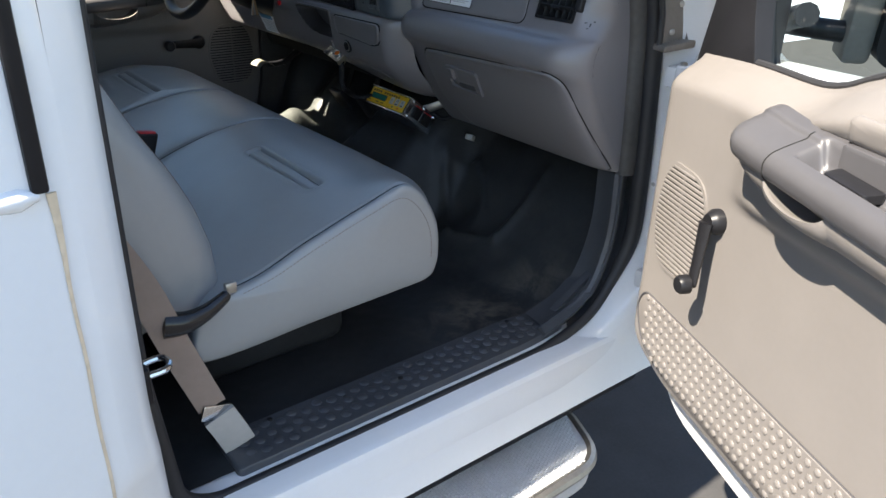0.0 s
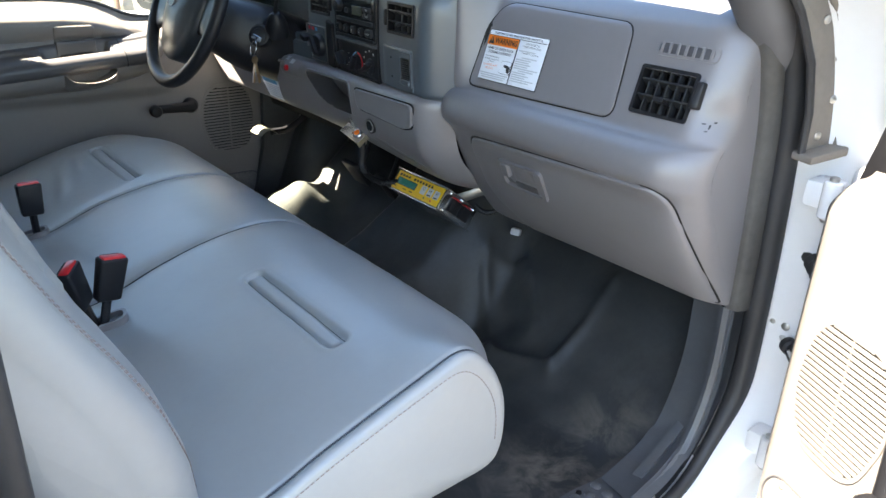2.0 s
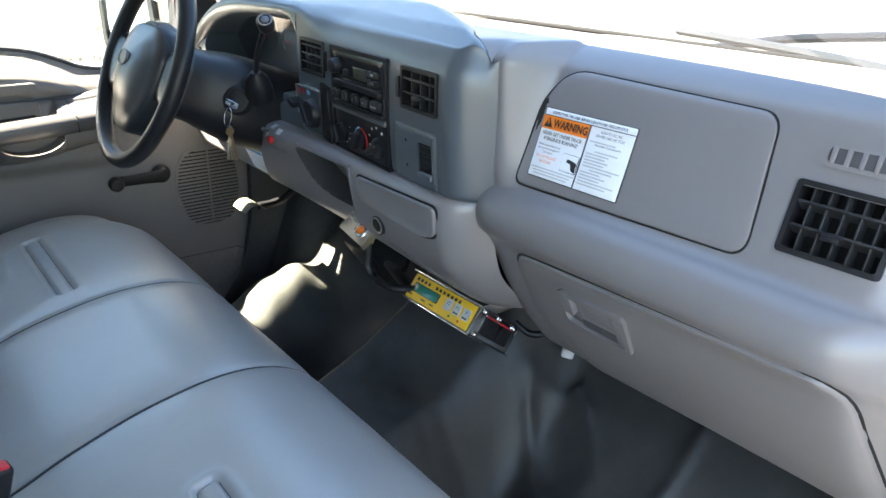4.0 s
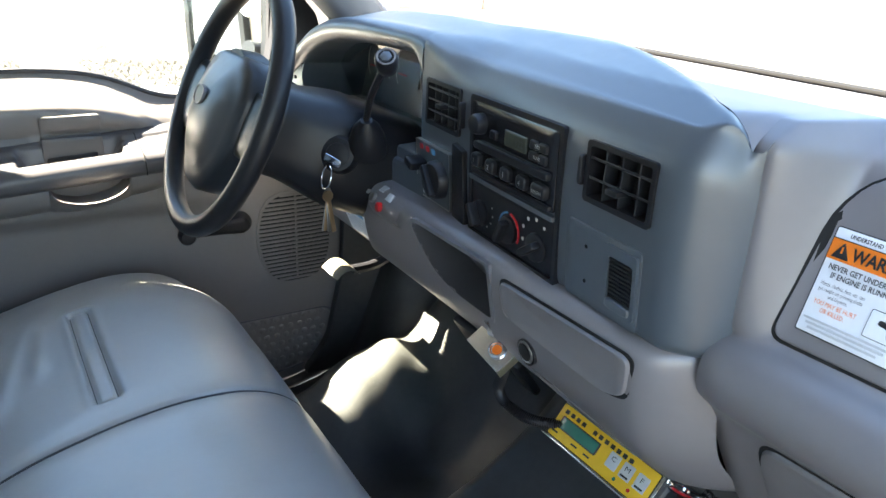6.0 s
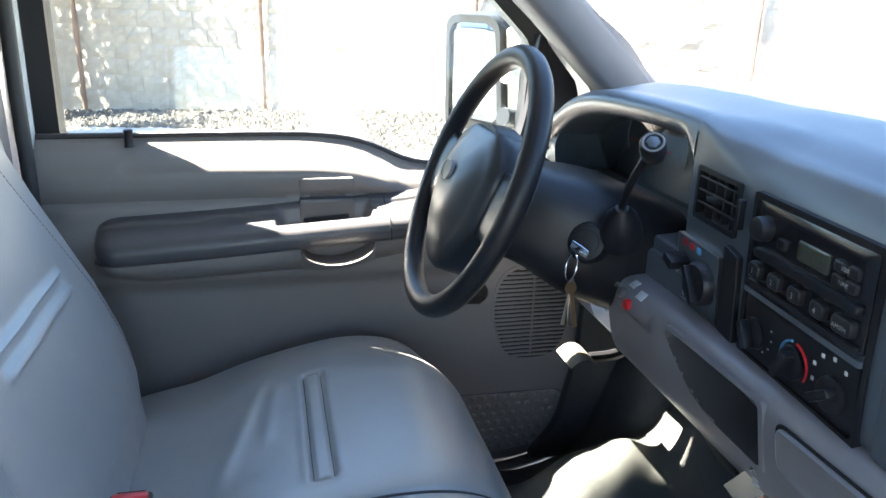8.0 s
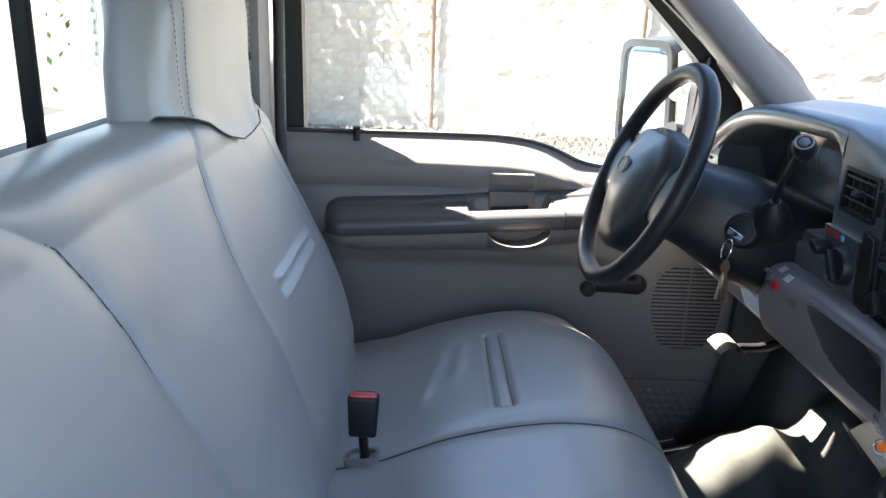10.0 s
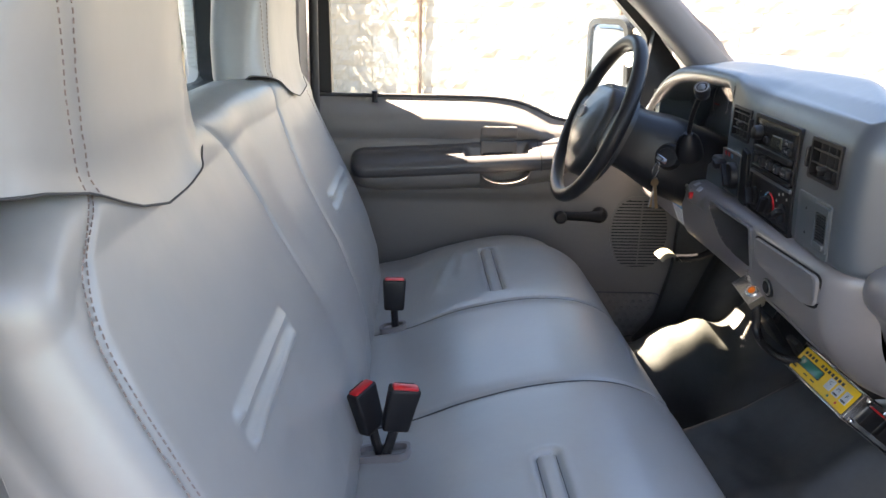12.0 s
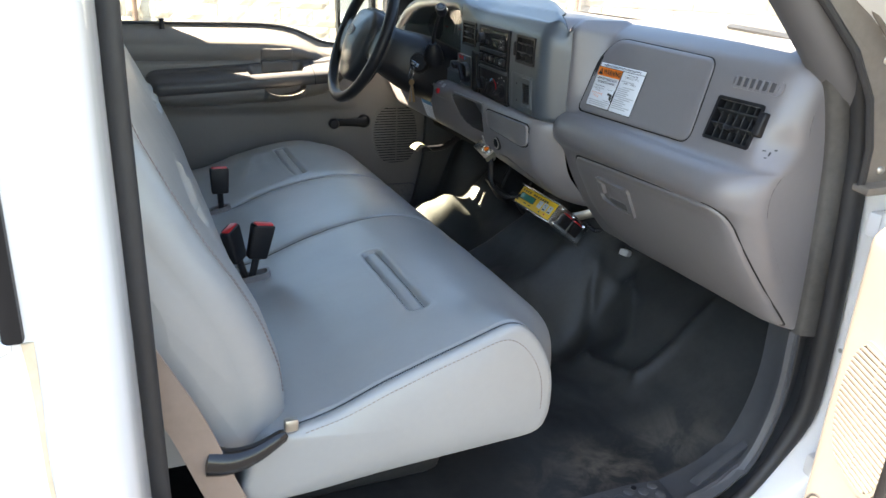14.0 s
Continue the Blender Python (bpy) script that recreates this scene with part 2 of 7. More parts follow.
def frame_of(d):
    d = Vector(d).normalized()
    a = Vector((0, 0, 1)) if abs(d.z) < 0.9 else Vector((1, 0, 0))
    u = a.cross(d).normalized()
    return u, d.cross(u), d


def lathe(o, d, rings, seg=24):
    """A turned body from o along d; rings: (height, radius)."""
    u, v, d = frame_of(d)
    o = Vector(o)
    pts, faces = [], []
    for h, r in rings:
        for k in range(seg):
            a = 2 * math.pi * k / seg
            pts.append(o + d * h + (u * math.cos(a) + v * math.sin(a)) * max(r, 1e-4))
    for i in range(len(rings) - 1):
        for k in range(seg):
            q = (k + 1) % seg
            faces.append((i * seg + k, i * seg + q, (i + 1) * seg + q, (i + 1) * seg + k))
    faces.append(tuple(reversed(range(seg))))
    faces.append(tuple((len(rings) - 1) * seg + k for k in range(seg)))
    return pts, faces


def rod(a, b, r, seg=16, r2=None, soft=0.15):
    a, b = Vector(a), Vector(b)
    h = (b - a).length
    r2 = r if r2 is None else r2
    e = min(soft * min(r, r2) + 0.0005, 0.3 * h)
    return lathe(a, b - a, [(0, r - e), (e, r), (h - e, r2), (h, r2 - e)], seg)


def smooth_line(pts, n=8, closed=False):
    """A smooth curve through points."""
    P = [Vector(p) for p in pts]
    k = len(P)
    out = []
    for i in range(k if closed else k - 1):
        p0 = P[(i - 1) % k] if closed or i else P[0]
        p1, p2 = P[i], P[(i + 1) % k]
        p3 = P[(i + 2) % k] if closed or i + 2 < k else P[-1]
        for j in range(n):
            t = j / n
            out.append(0.5 * ((2 * p1) + (p2 - p0) * t + (2 * p0 - 5 * p1 + 4 * p2 - p3) * t * t + (3 * p1 - p0 - 3 * p2 + p3) * t ** 3))
    if not closed:
        out.append(P[-1])
    return out


def tube(path, r, seg=10, closed=False, flat=1.0, up=None):
    """A round or flattened bar along a path; r a number or a list."""
    P = [Vector(p) for p in path]
    n = len(P)
    pts, faces = [], []
    ref = None
    for i, p in enumerate(P):
        t = (P[(i + 1) % n] - P[i - 1]) if closed else (P[min(i + 1, n - 1)] - P[max(i - 1, 0)])
        t.normalize()
        if up is not None:
            ref = Vector(up)
        elif ref is None:
            ref = frame_of(t)[0]
        ref = (ref - t * ref.dot(t)).normalized()
        s = t.cross(ref)
        rr = r[i] if isinstance(r, (list, tuple)) else r
        for k in range(seg):
            a = 2 * math.pi * k / seg
            pts.append(p + ref * rr * flat * math.cos(a) + s * rr * math.sin(a))
        if up is not None:
            ref = None
    for i in range(n if closed else n - 1):
        j = (i + 1) % n
        for k in range(seg):
            q = (k + 1) % seg
            faces.append((i * seg + k, i * seg + q, j * seg + q, j * seg + k))
    if not closed:
        faces.append(tuple(reversed(range(seg))))
        faces.append(tuple((n - 1) * seg + k for k in range(seg)))
    return pts, faces


def grid(fn, nu, nv, closed_u=False, closed_v=False):
    pts = [fn(i, j) for j in range(nv) for i in range(nu)]
    faces = []
    for j in range(nv if closed_v else nv - 1):
        for i in range(nu if closed_u else nu - 1):
            a, b = (i + 1) % nu, (j + 1) % nv
            faces.append((j * nu + i, j * nu + a, b * nu + a, b * nu + i))
    return pts, faces


def rounded(outline, r, n=5):
    """A polygon (2D) with its corners rounded."""
    out = []
    k = len(outline)
    for i in range(k):
        p0, p1, p2 = (Vector(outline[(i + d) % k][:2]) for d in (-1, 0, 1))
        rr = outline[i][2] if len(outline[i]) > 2 else r
        a, b = p0 - p1, p2 - p1
        rr = min(rr, 0.48 * a.length, 0.48 * b.length)
        s, e = p1 + a.normalized() * rr, p1 + b.normalized() * rr
        for j in range(n + 1):
            t = j / n
            out.append(s * (1 - t) ** 2 + p1 * 2 * t * (1 - t) + e * t * t)
    return out


def rect(u0, v0, u1, v1, r=0.01, n=5):
    return rounded([(u0, v0), (u1, v0), (u1, v1), (u0, v1)], r, n)


def plane(o, u, v):
    """A flat map: (a, b, h) to the world; h along u x v."""
    o, u, v = Vector(o), Vector(u).normalized(), Vector(v).normalized()
    w = u.cross(v).normalized()
    return lambda a, b, h=0.0: o + u * a + v * b + w * h


def patch(outline, at, h=0.004, edge=0.003, rings=5, dome=0.0, sink=0.004):
    """A plate with a rounded rim, laid on the surface that at(a, b, height) gives."""
    c = Vector((0, 0))
    for p in outline:
        c += Vector(p[:2])
    c /= len(outline)
    size = sum((Vector(p[:2]) - c).length for p in outline) / len(outline)
    e = min(edge / size, 0.5)
    levels = [(1.0, -sink), (1.0, h - min(edge, abs(h)) * 0.8), (1 - 0.3 * e, h - min(edge, abs(h)) * 0.25), (1 - e, h)]
    levels += [((1 - e) * (1 - k / rings), h + dome * (1 - (1 - k / rings) ** 2)) for k in range(1, rings)]
    n = len(outline)
    pts, faces = [], []
    for s, z in levels:
        for p in outline:
            q = c + (Vector(p[:2]) - c) * s
            pts.append(at(q.x, q.y, z))
    pts.append(at(c.x, c.y, h + dome))
    for i in range(len(levels) - 1):
        for k in range(n):
            q = (k + 1) % n
            faces.append((i * n + k, i * n + q, (i + 1) * n + q, (i + 1) * n + k))
    b = (len(levels) - 1) * n
    for k in range(n):
        faces.append((b + k, b + (k + 1) % n, len(pts) - 1))
    return pts, faces


def ring_patch(outer, inner, at, h=0.004, depth=0.004):
    """A flat rim between two outlines of equal count."""
    n = len(outer)
    pts, faces = [], []
    for line, z in ((outer, -depth), (outer, h), (inner, h), (inner, -depth)):
        pts += [at(p[0], p[1], z) for p in line]
    for i in range(3):
        for k in range(n):
            q = (k + 1) % n
            faces.append((i * n + k, i * n + q, (i + 1) * n + q, (i + 1) * n + k))
    return pts, faces


def slab(outline, at, h0, h1, bevel=0.002):
    """A solid prism between two heights of a map, for any outline."""
    bm = bmesh.new()
    lo = [bm.verts.new(at(p[0], p[1], h0)) for p in outline]
    hi = [bm.verts.new(at(p[0], p[1], h1)) for p in outline]
    n = len(lo)
    bm.faces.new(hi)
    bm.faces.new(list(reversed(lo)))
    for k in range(n):
        bm.faces.new((lo[k], lo[(k + 1) % n], hi[(k + 1) % n], hi[k]))
    bmesh.ops.recalc_face_normals(bm, faces=bm.faces[:])
    if bevel:
        rim = [e for e in bm.edges if (e.verts[0] in hi and e.verts[1] in hi)]
        bmesh.ops.bevel(bm, geom=rim, offset=bevel, segments=2, profile=0.5, affect="EDGES", clamp_overlap=True)
    return taken(bm)


def words(text, size, at, a, b, h, mat, parent, name="lettering", align="LEFT", wide=1.0, turn=0.0, bold=0.0):
    """Raised print in the built-in font on a mapped surface."""
    cu = bpy.data.curves.new(name, "FONT")
    cu.body, cu.size, cu.align_x, cu.resolution_u = text, size, align, 2
    cu.offset = bold
    ob = bpy.data.objects.new(name, cu)
    me = bpy.data.meshes.new_from_object(ob)
    bpy.data.objects.remove(ob)
    ca, sa = math.cos(turn), math.sin(turn)
    for v in me.vertices:
        x, y = v.co.x * wide, v.co.y
        v.co = at(a + x * ca - y * sa, b + x * sa + y * ca, h)
    me.name = name
    me.materials.clear()
    me.materials.append(mat)
    o = new(name, me)
    o.parent = parent
    return o


def lerp_line(table, x):
    for (x0, *a), (x1, *b) in zip(table, table[1:]):
        if x <= x1:
            t = max(0.0, (x - x0) / (x1 - x0))
            t = t * t * (3 - 2 * t)
            return [p + (q - p) * t for p, q in zip(a, b)]
    return list(table[-1][1:])


def step_(a, b, x):
    t = min(1.0, max(0.0, (x - a) / (b - a)))
    return t * t * (3 - 2 * t)


def arclen(pts, n):
    """n even points along a polyline."""
    P = [Vector(p) for p in pts]
    d = [0.0]
    for a, b in zip(P, P[1:]):
        d.append(d[-1] + (b - a).length)
    out, k = [], 0
    for i in range(n):
        s = d[-1] * i / (n - 1)
        while k < len(P) - 2 and d[k + 1] < s:
            k += 1
        t = (s - d[k]) / max(1e-9, d[k + 1] - d[k])
        out.append(P[k].lerp(P[k + 1], min(1, t)))
    return out


# ---- the ground, the wall and what stands outside ----
def ground_height(x, y):
    return 0.30 * step_(4.2, 8.2, y) + 0.075 * (max(-5.0, min(5.0, x)) - 0.3) * step_(3.5, 7.0, y)


def wall_line(x):
    """The block wall runs at an angle to the truck, nearing it towards the front."""
    return 9.0 - 0.60 * (x - 0.32)


gx = [-60, -30, -15, -8, -5, -4, -3, -2, -1, 0, 1, 2, 3, 4, 5, 6, 8, 12, 20, 40, 80]
gy = [-60, -30, -12, -6, -3, -1, 1, 2, 3, 3.5, 4.2, 5, 5.5, 6, 6.5, 7, 7.5, 8.2, 9, 10, 12, 30, 80]
gp, gf = grid(lambda i, j: Vector((gx[i], gy[j], ground_height(gx[i], gy[j]))), len(gx), len(gy))
tagged(part("ground", (gp, gf), ASPHALT), "dark asphalt yard that the truck stands on", "ground", kind="structure")


def stones(n, x0, x1, y0, y1, seed):
    rnd = random.Random(seed)
    pts, faces = [], []
    shape = [(1, 0, 0), (0, 1, 0), (-1, 0, 0), (0, -1, 0), (0, 0, 1), (0, 0, -1)]
    tri = [(0, 1, 4), (1, 2, 4), (2, 3, 4), (3, 0, 4), (1, 0, 5), (2, 1, 5), (3, 2, 5), (0, 3, 5)]
    for _ in range(n):
        x, y = rnd.uniform(x0, x1), rnd.uniform(y0, y1)
        y += wall_line(x) - 9.0
        r = rnd.uniform(0.02, 0.055)
        z = ground_height(x, y) + r * 0.35
        a = rnd.uniform(0, 6.28)
        k = len(pts)
        for p in shape:
            q = [c * r * rnd.uniform(0.7, 1.25) for c in p]
            pts.append((x + q[0] * math.cos(a) - q[1] * math.sin(a), y + q[0] * math.sin(a) + q[1] * math.cos(a), z + q[2] * 0.7))
        faces += [tuple(i + k for i in f) for f in tri]
    return pts, faces


tagged(part("gravel", stones(5200, -4.5, 0.75, 7.6, 8.85, 3), GRAVEL, sharp=20), "brown and grey river gravel strip along the block wall", "gravel", kind="stuff")
tagged(part("gravel", stones(6500, 1.3, 6.0, 6.2, 8.85, 4), GRAVEL, sharp=20), "pale river gravel bed in front of the block wall", "gravel", kind="stuff")
tagged(part("pavement", grid(lambda i, j: Vector((-6 + i * 0.5, 3.2 + j * 0.25, ground_height(-6 + i * 0.5, 3.2 + j * 0.25) + 0.012)), 31, 40), CONCRETE), "sunlit pale concrete apron beside the gravel", "pavement", kind="structure")

WALL_Y = 9.0
wall = thing("wall_north", "tall split-face block wall in full sun", "wall", kind="structure")
part("wall_core", box((3.0, WALL_Y + 0.096, 1.6), (34, 0.2, 3.4), 0.005), MORTAR, wall)


def block_mesh(seed, w, h):
    rnd = random.Random(seed)
    n, m = 6, 4

    def f(i, j):
        x, z = -w / 2 + w * i / (n - 1), h * j / (m - 1)
        rim = i in (0, n - 1) or j in (0, m - 1)
        return Vector((x, -0.009 if rim else -0.010 - rnd.random() * 0.020, z))
    p, q = grid(f, n, m)
    k = len(p)
    edge = [i for i in range(n)] + [n * j + n - 1 for j in range(1, m)] + [n * (m - 1) + i for i in range(n - 2, -1, -1)] + [n * j for j in range(m - 2, 0, -1)]
    p = p + [Vector((p[i].x, 0.07, p[i].z)) for i in edge]
    q = [f_ for f_ in q] + [(edge[a - 1], k + (a - 1) % len(edge), k + a, edge[a]) for a in range(len(edge))]
    return p, q


PATTERN = [block_mesh(s, 0.395, 0.195) for s in range(7)]

shrub = thing("shrub", "leafy green shrub growing before the wall", "shrub")
rnd = random.Random(8)
lp, lf = [], []
for _ in range(2600):
    c = Vector((-2.9 + rnd.gauss(0, 0.42), 8.2 + rnd.gauss(0, 0.25), 2.0 + rnd.gauss(0, 0.55)))
    u = Vector((rnd.gauss(0, 1), rnd.gauss(0, 1), rnd.gauss(0, 1))).normalized()
    v = u.orthogonal().normalized()
    r = rnd.uniform(0.03, 0.07)
    k = len(lp)
    lp += [c - u * r, c + v * r * 0.45, c + u * r, c - v * r * 0.45]
    lf.append((k, k + 1, k + 2, k + 3))
part("crown", (lp, lf), LEAF, shrub)
for k in range(5):
    a = Vector((-2.9 + 0.06 * k - 0.1, 8.2, 0.25))
    part("stem", tube(smooth_line([a, a + Vector((0.1 * (k - 2), 0.05, 0.8)), a + Vector((0.22 * (k - 2), -0.05, 1.9))]), [0.03 - 0.001 * i for i in range(17)], 7), BARK, shrub)

# leafy trees beside the wall that throw the dappled shade on it
def tree(x, y, h, seed):
    r_ = random.Random(seed)
    t_ = thing("tree", "leafy tree with thin upright branches", "tree", "yard trees")
    base = Vector((x, y, ground_height(x, y)))
    part("trunk", tube(smooth_line([base, base + Vector((0.05, 0.03, h * 0.35)), base + Vector((-0.05, 0.02, h * 0.7))]), [0.12 - 0.004 * i for i in range(17)], 9), BARK, t_)
    for k in range(6):
        s = base + Vector((0, 0, h * (0.3 + 0.06 * k)))
        e = s + Vector((r_.uniform(-0.6, 0.6), r_.uniform(-0.4, 0.4), h * 0.35))
        part("limb", tube(smooth_line([s, (s + e) / 2 + Vector((0.1, 0, 0.15)), e]), [0.045 - 0.002 * i for i in range(17)], 6), BARK, t_)
    lp, lf = [], []
    for _ in range(1000):
        c = base + Vector((r_.gauss(0, 0.55), min(0.45, r_.gauss(-0.05, 0.35)), max(1.9, h * 0.66 + r_.gauss(0, h * 0.17))))
        u = Vector((r_.gauss(0, 1), r_.gauss(0, 1), r_.gauss(0, 1))).normalized()
        v = u.orthogonal().normalized()
        q = r_.uniform(0.035, 0.085)
        k = len(lp)
        lp += [c - u * q, c + v * q * 0.4, c + u * q, c - v * q * 0.4]
        lf.append((k, k + 1, k + 2, k + 3))
    part("crown", (lp, lf), LEAF, t_)
    return t_


for k, (tx, ty, th) in enumerate(((-2.55, 9.50, 5.2), (-2.9, 9.70, 4.6), (-3.3, 9.95, 5.0), (-4.2, 10.5, 5.6))):
    tree(tx, ty, th, 20 + k)

# the far side of the yard, seen in the mirror
shed = thing("warehouse", "long grey warehouse across the yard", "building")
part("wall", box((-24, 9.0, 2.6), (8, 30, 5.2), 0.02), STUCCO, shed)
part("roof", box((-24, 9.0, 5.3), (8.6, 30.6, 0.25), 0.02), BLACK, shed)
for k in range(4):
    part("roller_door", box((-19.98, 0 + 5.5 * k, 1.6), (0.08, 3.2, 3.2), 0.02), WHITE, shed)

# ---- the truck's cab ----
cab = thing("truck_cab", "white pickup truck cab with an open passenger door", "truck")
OPENING = [(0.004, 0.765, 0.03), (0.05, 0.735, 0.03), (0.80, 0.735, 0.05), (0.955, 0.775, 0.10), (1.018, 0.92, 0.10), (1.010, 1.18, 0.1), (0.985, 1.42, 0.1),
           (0.935, 1.55, 0.06), (0.735, 1.725, 0.06), (0.57, 1.855, 0.06), (0.06, 1.885, 0.05), (-0.018, 1.86, 0.05), (-0.022, 1.5, 0.05), (-0.021, 1.0, 0.05)]


def offset_line(line, d):
    out = []
    n = len(line)
    for i in range(n):
        t = (Vector(line[(i + 1) % n][:2]) - Vector(line[i - 1][:2])).normalized()
        out.append(Vector(line[i][:2]) + Vector((t.y, -t.x)) * d)
    return out


LINE = rounded(OPENING, 0.05, 6)


# how far the frame stands back along the front upright
FORE = [step_(0.80, 0.96, p.x) * step_(0.80, 0.95, p.y) for p in LINE]


def side_ring(sections, side):
    """A frame swept round the door opening; sections: (offset outward, distance from the cab's middle)."""
    lines = [([a + (b - a) * k for a, b, k in zip(offset_line(LINE, d), offset_line(LINE, d + 0.026), FORE)], y) for d, y in sections]
    n = len(LINE)
    fold = lambda y, z: min(y, 0.80 + (y - 0.80) * (1 - 0.60 * step_(0.98, 0.76, z)))
    g = grid(lambda i, j: Vector((lines[j][0][i].x, side * fold(lines[j][1], LINE[i].y), lines[j][0][i].y)), n, len(lines), closed_u=True)
    return g if side > 0 else (g[0], [tuple(reversed(f)) for f in g[1]])


for side in (-1, 1):
    part("door_frame", side_ring([(0.018, 0.800), (0.018, 0.815), (0.020, 0.835), (0.022, 0.86), (0.026, 0.90), (0.032, 0.925), (0.05, 0.945), (0.075, 0.953)], side), PAINT, cab)
    part("inner_flange", side_ring([(0.085 if side < 0 else 0.050, 0.735 if side < 0 else 0.746), (0.035, 0.742 if side < 0 else 0.748), (0.022, 0.784)], side), SILLP if side < 0 else DASH, cab, "moulded trim inside the door opening")
    # the seal stands further out along the front upright, beside a pebbled edge strip
    near, wide = offset_line(LINE, 0.008), offset_line(LINE, 0.027)
    ringpts = [Vector((a.x + (b.x - a.x) * k, side * (0.806 + 0.006 * k), a.y + (b.y - a.y) * k)) for a, b, k in zip(near, wide, FORE)]
    part("door_seal", tube(ringpts, [0.0115 + 0.007 * k for k in FORE], 14, closed=True), RUBBER, cab, "black rubber door seal")
    bands = [(offset_line(LINE, d), y) for d, y in ((-0.016, 0.778), (-0.017, 0.792), (-0.013, 0.799), (-0.004, 0.804), (0.006, 0.808), (0.012, 0.806))]
    keep = [k for k in range(len(LINE)) if LINE[k].y > 1.075 and LINE[k].x > 0.5]
    g = grid(lambda i, j: Vector((bands[j][0][keep[i]].x, side * bands[j][1], bands[j][0][keep[i]].y)), len(keep), len(bands))
    part("seal_edge_trim", g if side > 0 else (g[0], [tuple(reversed(f)) for f in g[1]]), PEBBLE, cab, "pebbled grey seal trim", sharp=60)

# outer skin of the cab's flanks
for side in (-1, 1):
    o1 = offset_line(LINE, 0.075)
    n = len(o1)
    c0 = Vector((0.45, 1.25))
    far = []
    for p in o1:
        d = (p - c0)
        k = min((0.95 if d.x > 0 else 0.85) / abs(d.x) if d.x else 9, 0.72 / abs(d.y) if d.y else 9)
        far.append(c0 + d * max(1.02, k))
    mid = [a.lerp(b, 0.3) for a, b in zip(o1, far)]
    far = [Vector((p.x, max(p.y, 0.60))) for p in far]
    for line in (mid, far):
        for p in line:
            if p.x > 0.70:
                p.y = min(p.y, 1.90 - (p.x - 0.66) * 0.90)
            if p.x > 1.0:
                p.y = min(p.y, 1.37)
    rows = [(o1, 0.953), (mid, 0.975), (far, 0.985)]
    tuck = lambda y, z: min(y, 0.80 + (y - 0.80) * (1 - 0.60 * step_(0.98, 0.76, z)))
    g = grid(lambda i, j: Vector((rows[j][0][i].x, side * (tuck(rows[j][1], LINE[i].y) - 0.10 * step_(1.45, 1.95, rows[j][0][i].y)), rows[j][0][i].y)), n, 3, closed_u=True)
    part("flank_panel", g if side > 0 else (g[0], [tuple(reversed(f)) for f in g[1]]), PAINT, cab)
part("drip_stain", tube([(-0.1185 + 0.0008 * math.sin(k * 1.3), -0.9600, 1.338 - 0.40 * k / 12) for k in range(13)], [0.0055, 0.004, 0.003] + [0.0022] * 10, 6, flat=0.4), STAIN, cab, "tan drip stain on the white paint")
part("flank_swage", tube([(-0.31 + 0.018 * k, -0.958 - 0.0006 * k, 1.338) for k in range(11)], [0.012] * 10 + [0.004], 10, flat=1.0), PAINT, cab, "pressed swage line in the white flank")
part("drip_strip", box((-0.128, -0.962, 1.60), (0.017, 0.012, 0.52), 0.004), BLACK, cab, "black rubber strip down the rear post")
part("striker", join(box((-0.038, -0.845, 1.02), (0.012, 0.055, 0.055), 0.004)), BLACK, cab, "black door striker plate")
part("striker_loop", tube(smooth_line([(-0.034, -0.83, 1.032), (-0.008, -0.83, 1.034), (0.0, -0.845, 1.034), (-0.008, -0.862, 1.034), (-0.034, -0.862, 1.032)], 5), 0.0045, 8), CHROME, cab)
part("rocker_panel", slab(rounded([(-0.30, 0.735), (1.06, 0.735), (1.06, 0.60), (-0.30, 0.60)], 0.02), lambda a, b, h: Vector((a, -0.74 - h, b)), 0.0, 0.122, 0.02), PAINT, cab)
part("roof_panel", grid(lambda i, j: Vector((-0.28 + 0.95 * i / 11, -0.85 + 1.7 * j / 15, 1.945 - 0.05 * ((i - 5.5) / 5.5) ** 4 - 0.05 * ((j - 7.5) / 7.5) ** 4)), 12, 16), PAINT, cab)
part("headliner", grid(lambda i, j: Vector((-0.26 + 0.92 * i / 11, -0.79 + 1.58 * j / 15, 1.905 - 0.04 * ((i - 5.5) / 5.5) ** 4 - 0.035 * ((j - 7.5) / 7.5) ** 4)), 12, 16), FELT, cab)

# back of the cab with its sliding rear window
BX = -0.20
at_back = plane((BX, 0, 0), (0, 1, 0), (0, 0, 1))
bo, bi = rect(-0.80, 0.62, 0.80, 1.93, 0.08, 8), rect(-0.62, 1.475, 0.62, 1.84, 0.06, 8)
part("back_panel", ring_patch(bo, bi, at_back, 0.0, 0.04), DASH, cab)
part("back_skin", ring_patch(rect(-0.86, 0.6, 0.86, 1.94, 0.1, 8), bi, plane((BX - 0.07, 0, 0), (0, 1, 0), (0, 0, 1)), 0.0, 0.02), PAINT, cab)
part("rear_window_seal", ring_patch(rect(-0.64, 1.455, 0.64, 1.86, 0.07, 8), rect(-0.595, 1.50, 0.595, 1.815, 0.05, 8), at_back, 0.012, 0.06), RUBBER, cab)
part("rear_window", patch(rect(-0.61, 1.48, 0.61, 1.83, 0.05), plane((BX - 0.02, 0, 0), (0, 1, 0), (0, 0, 1)), 0.002, 0.001, 3, 0, 0.002), TINT, cab).visible_shadow = False
for yy in (-0.2, 0.2):
    part("rear_window_bar", box((BX - 0.012, yy, 1.657), (0.02, 0.016, 0.34), 0.003), BLACK, cab)
